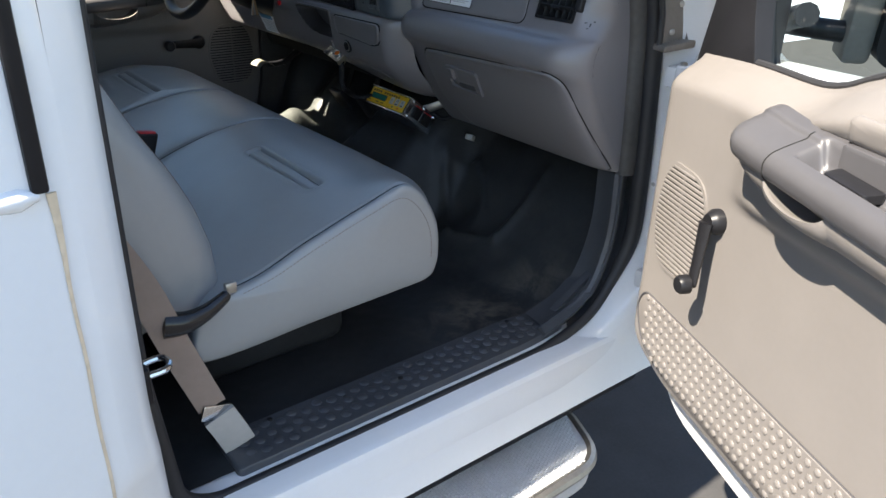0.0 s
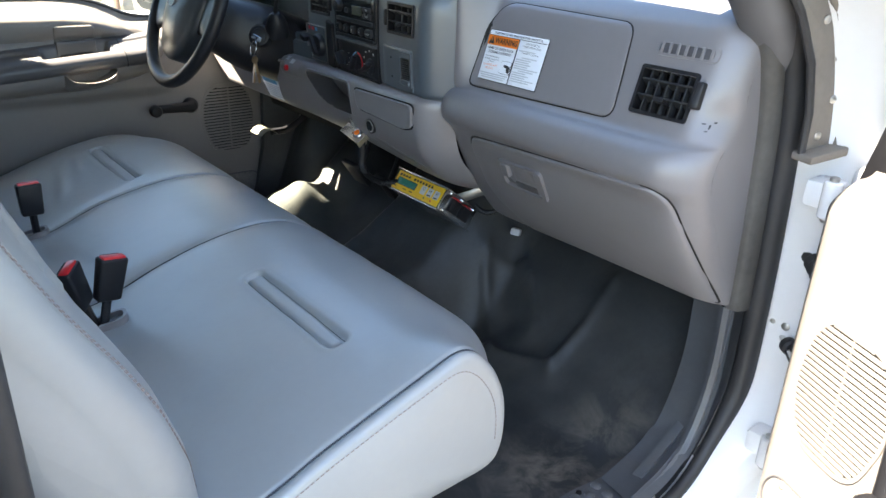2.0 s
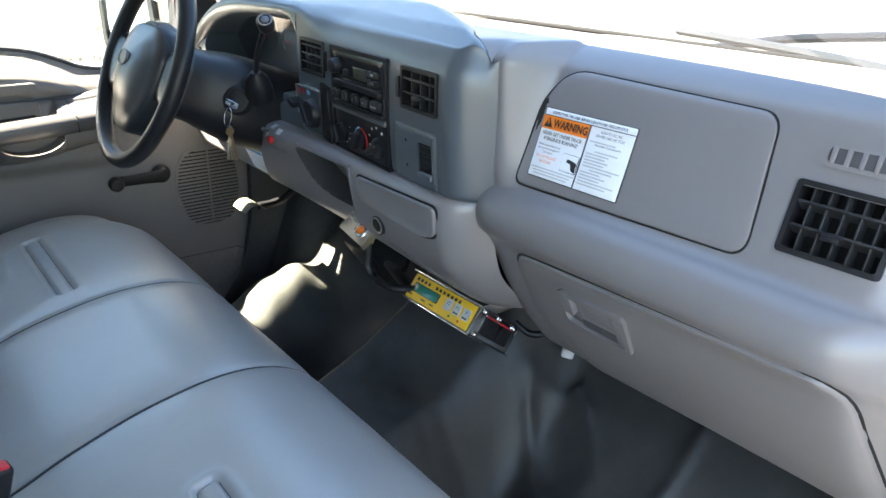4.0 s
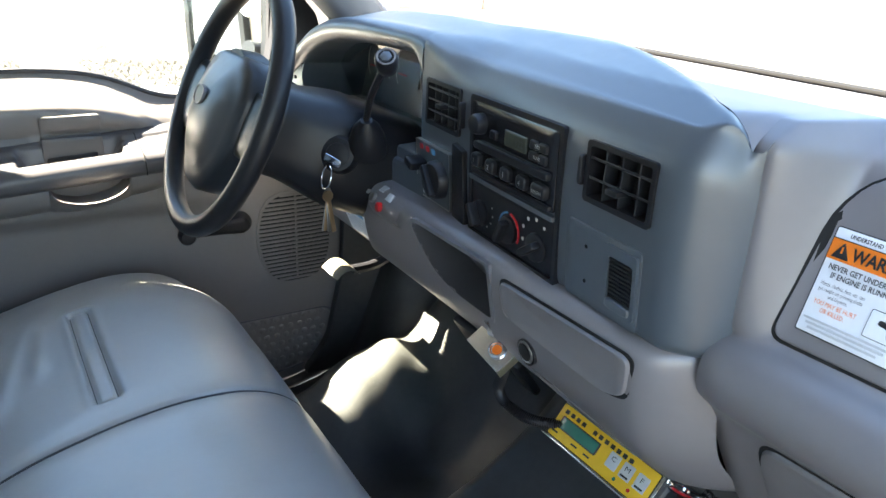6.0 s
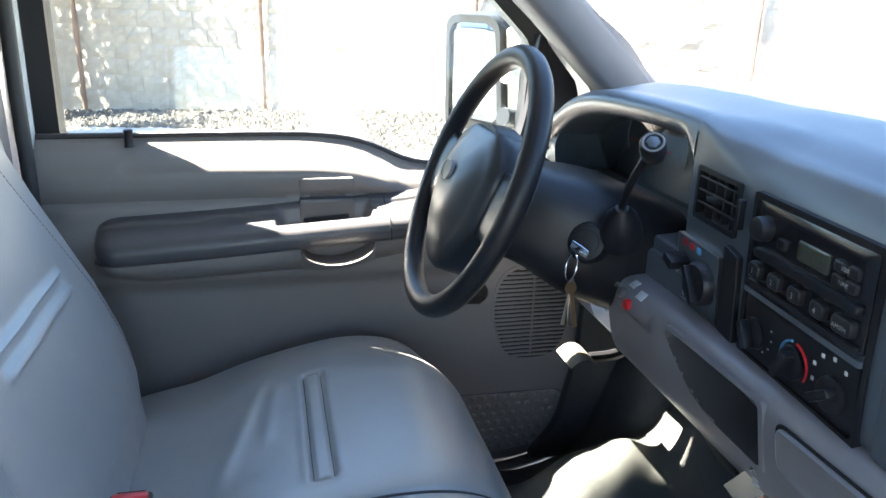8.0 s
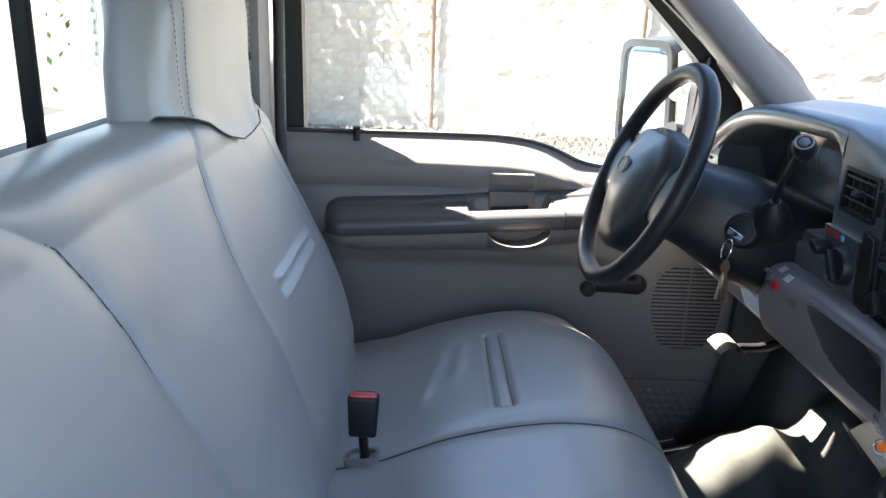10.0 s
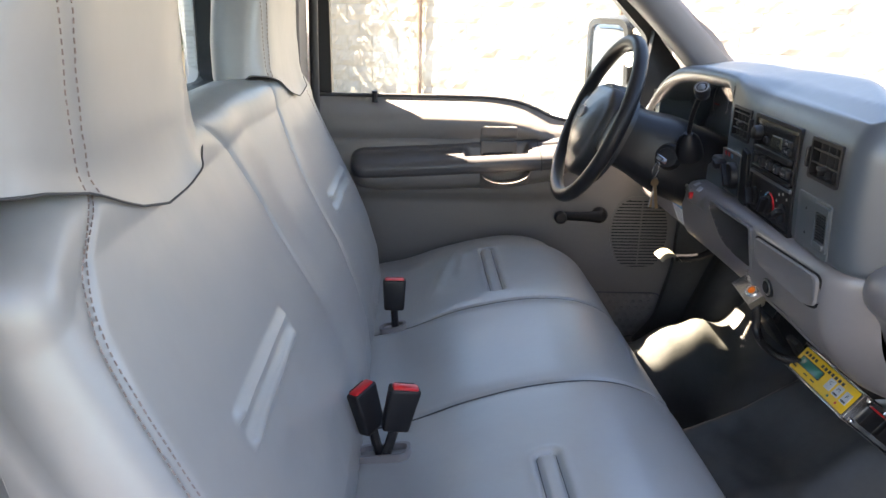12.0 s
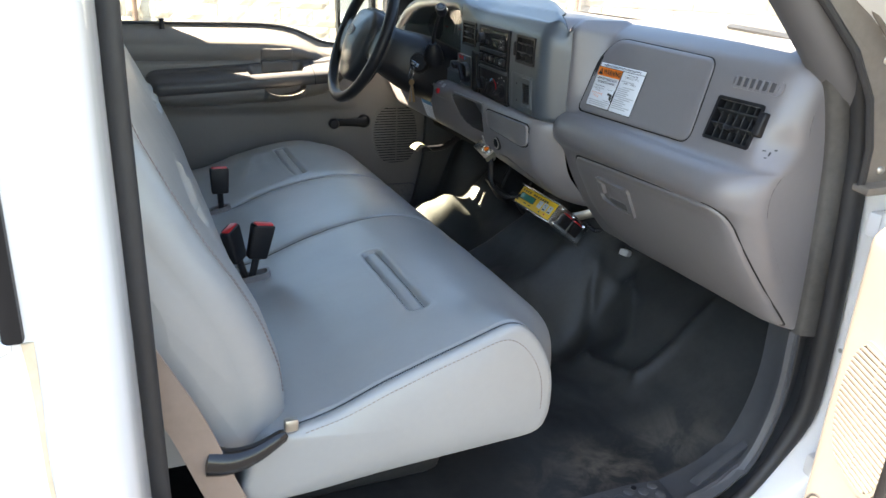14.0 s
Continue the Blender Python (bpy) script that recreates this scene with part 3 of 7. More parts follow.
for side in (-1, 1):
    part("corner_trim", box((-0.125, side * 0.805, 1.30), (0.13, 0.05, 1.24), 0.03, 4), TRIM, cab)
    part("roof_rail_trim", tube(smooth_line([(-0.15, side * 0.79, 1.86), (0.3, side * 0.79, 1.885), (0.6, side * 0.78, 1.84)], 6), 0.035, 10), FELT, cab)

# windscreen and posts
def screen(y, t, h=0.0):
    q = (y / 0.8) ** 2
    x0, x1 = 1.385 - 0.27 * q, 0.735 - 0.10 * q
    return Vector((x0 + (x1 - x0) * t + h, y, 1.478 + 0.44 * t + 0.02 * math.sin(math.pi * t)))


part("windshield", grid(lambda i, j: screen(-0.80 + 1.6 * i / 24, j / 10), 25, 11), SCREEN, cab).visible_shadow = False
part("windshield_band", grid(lambda i, j: screen(-0.80 + 1.6 * i / 24, -0.02 + 0.095 * j, -0.006), 25, 2), BLACK, cab, "black border along the foot of the windscreen")
for side in (-1, 1):
    def post(i, j, side=side):
        t = j / 12
        a = 2 * math.pi * i / 16
        c = Vector((1.055 - 0.47 * t if side < 0 else 1.019 - 0.428 * t, side * (0.785 - 0.015 * t), 1.50 + 0.40 * t))
        u = Vector((0.72, 0, 0.69))
        e = Vector((0, 1, 0))
        return c + u * (0.052 + 0.032 * (1 - t) ** 2 if side < 0 else 0.047 - 0.008 * t) * math.copysign(abs(math.cos(a)) ** 0.6, math.cos(a)) + e * 0.042 * math.copysign(abs(math.sin(a)) ** 0.7, math.sin(a))
    part("front_post_trim", grid(post, 16, 13, closed_u=True), POSTM, cab, "grey moulded front post trim")
at_ap = lambda a, b, h=0.0: Vector((a - 0.3 * h, -0.846 - 0.2 * (a - 0.98) - h, b))
PA = [(0.986, 1.362), (0.984, 1.42), (0.965, 1.49), (0.925, 1.555), (0.86, 1.62), (0.78, 1.69)]
pouter = [(p + 0.058, q + 0.004) for p, q in PA]
part("post_outer_panel", slab(rounded(PA + pouter[::-1], 0.006, 3), at_ap, -0.004, 0.004, 0.002), SILLG, cab, "grey primed panel with bolts above the hinge")
part("post_panel_ledge", slab(rounded([(0.976, 1.352), (1.052, 1.358), (1.052, 1.372), (0.976, 1.364)], 0.004, 3), at_ap, -0.004, 0.030, 0.003), SILLG, cab, "grey ledge below the primed panel")
part("post_panel_rim", tube([at_ap(p - 0.004, q, 0.006) for p, q in PA], 0.006, 8), RUBBER, cab)
part("post_panel_flange", tube([at_ap(p + 0.004, q, 0.010) for p, q in pouter], 0.007, 8), SILLG, cab)
for xb, zb in ((1.010, 1.385), (1.025, 1.436), (1.014, 1.494), (0.975, 1.545)):
    part("bolt", lathe(at_ap(xb, zb, 0.003), (-0.3, -0.95, 0), [(0, 0.0065), (0.003, 0.006), (0.005, 0.003)], 10), STEEL, cab)
part("hood", grid(lambda i, j: Vector((1.44 - 0.20 * ((i - 10) / 10) ** 2 * (1 - j / 10) + 1.30 * j / 10, -0.86 + 1.72 * i / 20, 1.425 - 0.09 * (j / 10) ** 2 - 0.10 * abs((i - 10) / 10) ** 4 + 0.02 * math.cos((i - 10) * 0.5))), 21, 11), PAINT, cab)
part("cowl_grille", grid(lambda i, j: Vector((1.375 + 0.025 * j - 0.25 * ((i - 10) / 10) ** 2, -0.84 + 1.68 * i / 20, 1.462 - 0.014 * j)), 21, 5), BLACK, cab)
wiper = thing("windscreen_wiper", "black wiper lying along the windscreen foot", "wiper")
part("arm", tube(smooth_line([(1.40, -0.12, 1.485), (1.385, -0.32, 1.53), (1.36, -0.50, 1.555)], 6), 0.008, 8), BLACK, wiper)
part("blade", tube([screen(-0.66 + 0.04 * k, 0.10 + 0.010 * (k / 10), 0.016) for k in range(13)], 0.007, 6, flat=1.8), RUBBER, wiper)

# side step and the sill
step = thing("side_step", "silver tubular side step with a mesh tread", "step")
so = rounded([(-0.35, -0.745), (0.86, -0.745, 0.03), (0.905, -0.80, 0.06), (0.84, -0.955, 0.07), (-0.35, -0.975)], 0.03, 6)
part("tread", patch(so, lambda a, b, h: Vector((a, b, 0.50 + h)), 0.012, 0.006, 4, 0, 0.05), STEPM, step)
part("rim", tube([Vector((p.x, p.y, 0.502)) for p in so], 0.014, 8, closed=True), STEEL, step)
tp, tf = [], []
for i in range(150):
    for j in range(24):
        x, y = -0.33 + i * 0.0082, -0.945 + j * 0.0082 + 0.004 * (i % 2)
        if x > 0.80 and (y < -0.95 + (x - 0.80) * 1.6 or x > 0.885):
            continue
        k = len(tp)
        tp += [(x - 0.0028, y - 0.0028, 0.5122), (x + 0.0028, y - 0.0028, 0.5122), (x + 0.0028, y + 0.0028, 0.5122), (x - 0.0028, y + 0.0028, 0.5122), (x, y, 0.5158)]
        tf += [(k, k + 1, k + 4), (k + 1, k + 2, k + 4), (k + 2, k + 3, k + 4), (k + 3, k, k + 4)]
tagged(part("tread_grip", (tp, tf), STEPM, step, sharp=10), kind="stuff")

sill = thing("sill_plate", "dark grey plastic sill plate with raised round studs", "sill plate")
at_sill = lambda a, b, h=0.0: Vector((a, b, 0.745 + h + 0.10 * max(0.0, -0.72 - b) * 0))
part("plate", patch(rounded([(0.10, -0.79), (0.78, -0.79, 0.05), (0.90, -0.775, 0.04), (0.88, -0.70, 0.05), (0.78, -0.688), (0.10, -0.688)], 0.012, 5), at_sill, 0.006, 0.006, 5, 0, 0.03), SILLP, sill)
dp, df = [], []
for i in range(27):
    for j in range(3):
        x, y = 0.135 + i * 0.0262, -0.768 + j * 0.0262 + (0.0 if i % 2 else 0.009)
        g = lathe((x, y, 0.7505), (0, 0, 1), [(0, 0.0098), (0.0018, 0.0095), (0.0032, 0.007), (0.0037, 0.002)], 12)
        dp, df = join((dp, df), g)
part("studs", (dp, df), SILLP, sill)
for x, y in ((0.463, -0.735), (0.20, -0.70), (0.78, -0.70)):
    part("screw", lathe((x, y, 0.750), (0, 0, 1), [(0, 0.006), (0.003, 0.005), (0.004, 0.002)], 12), BLACK, sill)
kick = thing("kick_panel", "dark plastic kick panel round the foot of the door opening", "trim")
kl = [p for p in LINE if p.x > 0.80 and 0.72 < p.y < 1.10]
part("panel", grid(lambda i, j: Vector((kl[i].x - (0.012, 0.005, -0.01, -0.02)[j], (-0.795, -0.772, -0.755, -0.70)[j], kl[i].y + (0.004, 0.012, 0.005, 0.002)[j] * 1.0 + (0.012 if kl[i].y < 0.79 else 0))), len(kl), 4), SILLP, kick)
part("edge", tube([Vector((p.x - 0.006, -0.778, p.y + (0.01 if p.y < 0.8 else 0))) for p in kl], 0.012, 8), SILLP, kick)
part("side", slab(rounded([(0.86, 0.76), (1.02, 0.85), (1.06, 1.10), (1.30, 1.16), (1.30, 0.76)], 0.03), lambda a, b, h: Vector((a, -0.755 + h, b)), 0, 0.02, 0.004), SILLP, kick)

part("far_side", slab(rounded([(0.84, 0.76), (0.905, 0.84), (0.940, 1.0), (0.946, 1.22), (1.38, 1.26), (1.38, 0.76)], 0.03), lambda a, b, h: Vector((a, 0.775 - h, b)), -0.02, 0.0, 0.004), MAT_, kick)

# floor covering, moulded over the tunnel and up the bulkhead
FOLDS = [((0.935, -0.28), (0.97, -0.441), 0.016, 0.020), ((0.978, -0.443), (1.126, -0.458), 0.022, 0.024), ((1.043, -0.164), (1.017, -0.185), 0.014, 0.024), ((1.017, -0.185), (0.939, -0.299), 0.020, 0.024),
         ((1.022, -0.149), (1.089, -0.229), 0.014, 0.018), ((1.089, -0.229), (1.076, -0.268), 0.018, 0.018), ((1.076, -0.268), (1.022, -0.343), 0.018, 0.017), ((1.13, -0.209), (1.092, -0.249), 0.010, 0.014), ((0.70, -0.30), (0.88, -0.24), 0.010, 0.03)]


def floor_z(x, y):
    z = 0.742
    z += 0.30 * step_(0.86, 1.28, x) + 0.10 * step_(1.2, 1.4, x)
    tun = step_(0.24, 0.10, abs(y - 0.02)) * (0.06 + 0.14 * step_(0.45, 1.0, x))
    z += tun
    # creases of the moulded vinyl at the toe board and tunnel
    wx, wy = x + 0.009 * noise.noise((x * 11, y * 11, 3.1)), y + 0.011 * noise.noise((x * 9, y * 9, 8.7))
    for (ax, ay), (bx, by), h, w in FOLDS:
        k = max(0.0, min(1.0, ((wx - ax) * (bx - ax) + (wy - ay) * (by - ay)) / ((bx - ax) ** 2 + (by - ay) ** 2)))
        d = math.hypot(wx - ax - k * (bx - ax), wy - ay - k * (by - ay))
        z += h * (1 - 0.35 * k) * (0.55 * math.exp(-(d / (0.55 * w)) ** 2) + 0.45 * math.exp(-(d / (1.5 * w)) ** 2))
    z -= 0.022 * math.exp(-((x - 1.02) / 0.04) ** 2 - ((y + 0.27) / 0.05) ** 2)
    z += 0.008 * noise.noise((x * 5.0, y * 5.0, 1.7)) + 0.014 * step_(0.6, 0.9, x) * noise.noise((x * 9.0 + 3, y * 4.0, 0.2))
    z += 0.065 * math.exp(-((y - 0.56) / 0.09) ** 2) * step_(0.68, 0.90, x)
    # the wheel arch swells into the corner of the footwell
    z += 0.17 * step_(0.94, 1.07, x) * step_(0.62, 0.74, y)
    # floor raised before the driver's seat to fit the sun patch to the camera's view
    z += 0.095 * math.exp(-((y - 0.56) / 0.13) ** 2) * step_(0.64, 0.74, x) * step_(1.06, 0.92, x)
    z += 0.020 * step_(0.6, 0.8, x) * step_(0.25, 0.4, y) * noise.noise((x * 12, y * 9, 4.4))
    z += 0.0035 * abs(noise.noise((wx * 17, wy * 13, 6.1))) * step_(0.62, 0.85, x) + 0.0012 * noise.noise((x * 40, y * 34, 2.2))
    return z


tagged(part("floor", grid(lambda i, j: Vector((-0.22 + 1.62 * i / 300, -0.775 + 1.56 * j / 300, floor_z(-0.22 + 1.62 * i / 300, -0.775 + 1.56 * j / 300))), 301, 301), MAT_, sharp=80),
                  "black moulded vinyl floor with worn folds, dust scuffs and a painted sun patch", "floor covering", kind="structure")
part("bulkhead", box((1.40, 0, 1.14), (0.04, 1.5, 0.56), 0.01), BLACK, cab)
part("floor_pan", box((0.55, 0, 0.66), (1.7, 1.5, 0.08), 0.01), BLACK, cab)
part("sill_underside", box((0.4, -0.74, 0.56), (1.5, 0.16, 0.10), 0.02), BLACK, cab)


# ---- bench seat ----
seat = thing("bench_seat", "grey vinyl bench seat with stitched seams and moulded headrests", "seat")
CUSHION = [(0.085, 0.925), (0.080, 0.98), (0.105, 1.025), (0.15, 1.038), (0.21, 1.052), (0.30, 1.085), (0.40, 1.110), (0.48, 1.120), (0.55, 1.113), (0.605, 1.090), (0.640, 1.052),
           (0.652, 1.005), (0.645, 0.965), (0.615, 0.942), (0.52, 0.936), (0.30, 0.930)]
CN = 560
CL = arclen([(p.x, p.y, 0) for p in smooth_line([(*p, 0) for p in CUSHION], 8, closed=True)] + [(CUSHION[0][0], CUSHION[0][1], 0)], CN + 1)[:-1]
CM = 440
Y0, Y1 = -0.722, 0.735
PIPES = (-0.105, 0.245)
SLOTS = ((-0.552, -0.292), (0.302, 0.575))


def slot_edge(x, y, a, b):
    """How far a place lies outside the rounded outline of a pressed slot."""
    qx, qy = abs(x - 0.398) - 0.0062, abs(y - 0.5 * (a + b)) - (0.5 * (b - a) - 0.006)
    return math.hypot(max(qx, 0), max(qy, 0)) + min(max(qx, qy), 0) - 0.007


def cushion_point(i, j, n=CM):
    v = j / (n - 1)
    y = Y0 + (Y1 - Y0) * v
    p = CL[i].copy()
    end = max(step_(-0.52, -0.722, y) if y < 0 else step_(0.55, 0.735, y), 0)
    if p.x > 0.30:
        p.x -= (0.086 if y < 0 else 0.030) * end ** 1.5 * ((p.x - 0.30) / 0.35) ** 1.3
    top = p.y > 1.0
    if top:
        p.y += 0.008 * end * step_(0.3, 0.5, p.x) + 0.021 * end ** 2 * math.exp(-((p.x - 0.495) / 0.050) ** 2) if y < 0 else -0.020 * end
    # the rim of each end is rounded over
    e = min(y - Y0, Y1 - y)
    if e < 0.018:
        k = 1 - math.sqrt(max(0.0, 1 - (1 - e / 0.018) ** 2))
        p.x += (0.34 - p.x) * 0.03 * k
        p.y += (1.0 - p.y) * 0.07 * k
    z = p.y
    if z > 0.97 and p.x > 0.14:
        for yp in PIPES:
            d = abs(y - yp - 0.02 * (p.x - 0.35))
            z -= 0.007 * math.exp(-(d / 0.0042) ** 2)
            z -= 0.003 * math.exp(-(d / 0.022) ** 2)
    if z > 1.03 and 0.33 < p.x < 0.47:
        for a, b in SLOTS:
            d = slot_edge(p.x, y, a, b)
            z -= 0.0068 * math.exp(-(d / 0.0034) ** 2) + (0.0045 - 0.0042 * step_(0.0, 0.5, abs(y - a) / (b - a))) * step_(0.002, -0.004, d)
            z += 0.0016 * math.exp(-((d - 0.009) / 0.006) ** 2)
    # crease along the outer end
    if z > 0.985:
        z -= 0.0045 * math.exp(-((y + 0.706) / 0.0034) ** 2)
    z += 0.004 * noise.noise((p.x * 6, y * 5, 0.5)) * (1 if top else 0.5)
    # slack folds of the cover
    if top:
        z += 0.0009 * noise.noise((p.x * 14 + y * 5, y * 16 - p.x * 9, 7.3)) * step_(0.18, 0.26, p.x)
    # creases by the driver's slot
    if top:
        z += 0.004 * math.exp(-((p.x - 0.30 - 0.25 * (y - 0.5)) / 0.014) ** 2) * step_(0.30, 0.42, y) * step_(0.66, 0.55, y)
        z += 0.004 * math.exp(-((p.x - 0.335 - 0.10 * (y - 0.5)) / 0.012) ** 2) * step_(0.40, 0.47, y) * step_(0.60, 0.54, y)
    return Vector((p.x, y, z))


cg = grid(cushion_point, CN, CM, closed_u=True)
n = CN
caps_p, caps_f = [], []
for j, sgn in ((0, -1), (CM - 1, 1)):
    base = cg[0][j * n:(j + 1) * n]
    c = sum(base, Vector()) / n
    k0 = len(cg[0]) + len(caps_p)
    rings = [0.97, 0.85, 0.6, 0.3]
    for s in rings:
        caps_p += [c + (p - c) * s + Vector((0, sgn * 0.014 * (1 - s ** 2.5), 0)) for p in base]
    caps_p.append(c + Vector((0, sgn * 0.014, 0)))
    start = [j * n + i for i in range(n)]
    for r in range(len(rings)):
        cur = [k0 + r * n + i for i in range(n)]
        for i in range(n):
            q = (i + 1) % n
            f = (start[i], start[q], cur[q], cur[i])
            caps_f.append(f if sgn > 0 else tuple(reversed(f)))
        start = cur
    for i in range(n):
        f = (start[i], start[(i + 1) % n], k0 + len(rings) * n)
        caps_f.append(f if sgn > 0 else tuple(reversed(f)))
part("cushion", (cg[0] + caps_p, cg[1] + caps_f), VINYL, seat, sharp=70, flip=True)
row = [i for i in range(CN) if CL[i].x > 0.14 and (CL[i].y > 1.03 or (CL[i].x > 0.60 and CL[i].y > 0.985))]
at_cush = lambda i, y: cushion_point(i, (y - Y0) / (Y1 - Y0) * (CM - 1))


def cush_at(x, y):
    """The place on the cushion's top over x and y."""
    k = min((i for i in row), key=lambda i: abs(at_cush(i, y).x - x))
    return at_cush(k, y)


# thin dark tubes laid in the creases to draw their shade
for yp in PIPES:
    part("seam_shade_line", tube([at_cush(i, yp + 0.02 * (CL[i].x - 0.35)) + Vector((0, 0, 0.0030)) for i in row[::3]], 0.0022, 7), SEAM_SHADE, seat)
EDGE = [at_cush(i, -0.706) + Vector((0, 0, 0.0012)) for i in row[::3]]
part("edge_shade_line", tube(EDGE, 0.0014, 7), SEAM_SHADE, seat)
for a, b in SLOTS:
    h_, l_, c_ = 0.0132, 0.5 * (b - a) + 0.001, 0.5 * (a + b)
    ring = rounded([(-h_, -l_), (h_, -l_), (h_, l_), (-h_, l_)], 0.008, 4)
    ring = arclen([(u, v, 0) for u, v in [tuple(r_)[:2] for r_ in ring] + [tuple(ring[0])[:2]]], 90)[:-1]
    part("slot_shade_line", tube([cush_at(0.398 + r_[0], c_ + r_[1]) for r_ in ring], 0.0008, 6, closed=True), SEAM_SHADE, seat)


def stitches(path, mat, parent, gap=0.0070, r=0.00065):
    P = arclen(path, max(3, int(sum((Vector(b) - Vector(a)).length for a, b in zip(path, path[1:])) / gap)))
    g = ([], [])
    for a, b in zip(P, P[1:]):
        g = join(g, tube([a.lerp(b, 0.15), a.lerp(b, 0.75)], r, 5))
    return part("stitching", g, mat, parent)


rim = [cushion_point(i, 0) for i in range(CN)]
mid = sum(rim, Vector()) / CN
stitches([mid + (rim[i] - mid) * 0.92 + Vector((0, -0.0032, 0)) for i in row[::3]], THREAD, seat)

BACK = [(0.143, 1.035), (0.135, 1.10), (0.113, 1.17), (0.084, 1.245), (0.055, 1.305), (0.022, 1.375), (-0.005, 1.435), (-0.028, 1.49)]


def back_x(z):
    return lerp_lin(BACK, z)


def lerp_lin(table, z):
    for (xa, za), (xb, zb) in zip(table, table[1:]):
        if z <= zb:
            return xa + (xb - xa) * (z - za) / (zb - za)
    (xa, za), (xb, zb) = table[-2:]
    return xb + (xb - xa) * (z - zb) / (zb - za)


BY0, BY1 = -0.700, 0.712


def back_top(y):
    return 1.540 - 0.045 * step_(0.60, 0.71, abs(y))


INNER = [(1.05, -0.088), (1.20, -0.090), (1.30, -0.094), (1.39, -0.101), (1.442, -0.116), (1.482, -0.135), (1.515, -0.19), (1.56, -0.26)]


def seam_y(c, sg, z):
    """The inner seam of each place, from the headrest's corner to the cushion."""
    if c < 0:
        return lerp_lin([(b, a) for a, b in INNER], z)
    return lerp_lin([(0.186, 1.06), (0.188, 1.155), (0.200, 1.25), (0.204, 1.316), (0.211, 1.38), (0.230, 1.44), (0.255, 1.51)], z)


OUTER = [(-0.548, 1.535), (-0.583, 1.515), (-0.626, 1.478), (-0.648, 1.437), (-0.655, 1.39), (-0.657, 1.345), (-0.660, 1.29), (-0.661, 1.20), (-0.658, 1.06)]
OUTSEAM = [(b, a) for a, b in reversed(OUTER)]
outer_y = lambda z: lerp_lin([(q, p) for p, q in OUTSEAM], z)
BACKS = ((-0.532, -0.285), (0.303, 0.567))


def back_point(i, y, m=240):
    """Section loop: up the front, over the top, down the rear."""
    top = back_top(y)
    u = i / m
    r = 0.055
    if u < 0.62:
        z = 1.0 + (top - r - 1.0) * (u / 0.62)
        x = back_x(z)
    elif u < 0.80:
        a = (u - 0.62) / 0.18 * math.pi
        z = top - r + r * math.sin(a)
        x = back_x(top - r) - 0.17 * ((1 - math.cos(a)) / 2) ** 1.7 - 0.15 * r * math.sin(a)
    else:
        z = top - r - (top - r - 1.0) * (u - 0.80) / 0.20
        x = back_x(top - r) - 0.17 + (back_x(z) - back_x(top - r)) * 0.20
    if u < 0.72:
        # nearly flat to the outer seam, then a tight corner into the end panel
        e = min(y - BY0, BY1 - y)
        x -= 0.058 * (1 - math.sqrt(max(0.0, 1 - (1 - min(1, e / 0.045)) ** 2)))
        x -= 0.010 * max(0.0, 1 - e / 0.16) ** 2
        x -= (0.025 if y > 0 else 0.004) * step_(1.18, 1.03, z) * max(0.0, 1 - e / 0.13) ** 1.4
        x += 0.016 * step_(1.36, 1.16, z) * step_(-0.42, -0.60, y)
        x += 0.003 * math.exp(-((z - 1.15) / 0.1) ** 2) * (1 - step_(0.6, 0.7, abs(y)))
        x -= 0.012 * math.exp(-(abs(y - 0.02) / 0.10) ** 2) * step_(1.2, 1.4, z)
        x -= 0.0035 * math.exp(-((y - outer_y(z) - 0.006) / 0.006) ** 2)
        for c, sg in ((-0.435, -1), (0.435, 1)):
            # seam from the headrest's inner corner to the cushion
            ys = seam_y(c, sg, z)
            x -= (0.0045 if c > 0 else 0.006 * step_(1.22, 1.36, z)) * math.exp(-(abs(y - ys) / 0.006) ** 2) + 0.004 * math.exp(-(abs(y - ys) / 0.03) ** 2)
        for a, b in BACKS:
            q = step_(a - 0.012, a + 0.004, y) * step_(b + 0.012, b - 0.004, y)
            d = abs(z - 1.293)
            x += q * (0.007 * math.exp(-((d - 0.0135) / 0.0046) ** 2) - 0.004 * step_(0.011, 0.006, d))
        # slack folds running down to the foot of the cover
        x += 0.0025 * noise.noise((y * 5, z * 5, 2.5)) + 0.0014 * noise.noise((y * 15 + z * 6, z * 13, 8.1))
        x += 0.0013 * noise.noise((y * 26, z * 7, 3.3)) * step_(1.20, 1.06, z)
    return Vector((x, y, z))


BYS = [BY0 + 0.06 * (k / 28) ** 1.5 for k in range(28)] + [BY0 + 0.06 + (BY1 - BY0 - 0.12) * k / 230 for k in range(231)] + [BY1 - 0.06 * (k / 28) ** 1.5 for k in range(27, -1, -1)]
NB = len(BYS)
bg = grid(lambda i, j: back_point(i, BYS[j]), 241, NB, closed_u=True)
bp0, bf = list(bg[0]), list(bg[1])
for j, sgn in ((0, -1), (NB - 1, 1)):
    # the end panel swells a little
    base = [j * 241 + i for i in range(241)]
    mid_ = sum((bp0[k] for k in base), Vector()) / 241
    for sc in (0.86, 0.6, 0.3):
        k0 = len(bp0)
        bp0 += [mid_ + (bp0[j * 241 + i] - mid_) * sc + Vector((0, sgn * 0.012 * (1 - sc ** 2), 0)) for i in range(241)]
        cur = [k0 + i for i in range(241)]
        for i in range(241):
            f = (base[i], base[(i + 1) % 241], cur[(i + 1) % 241], cur[i])
            bf.append(tuple(reversed(f)) if sgn < 0 else f)
        base = cur
    bf.append(tuple(base) if sgn < 0 else tuple(reversed(base)))
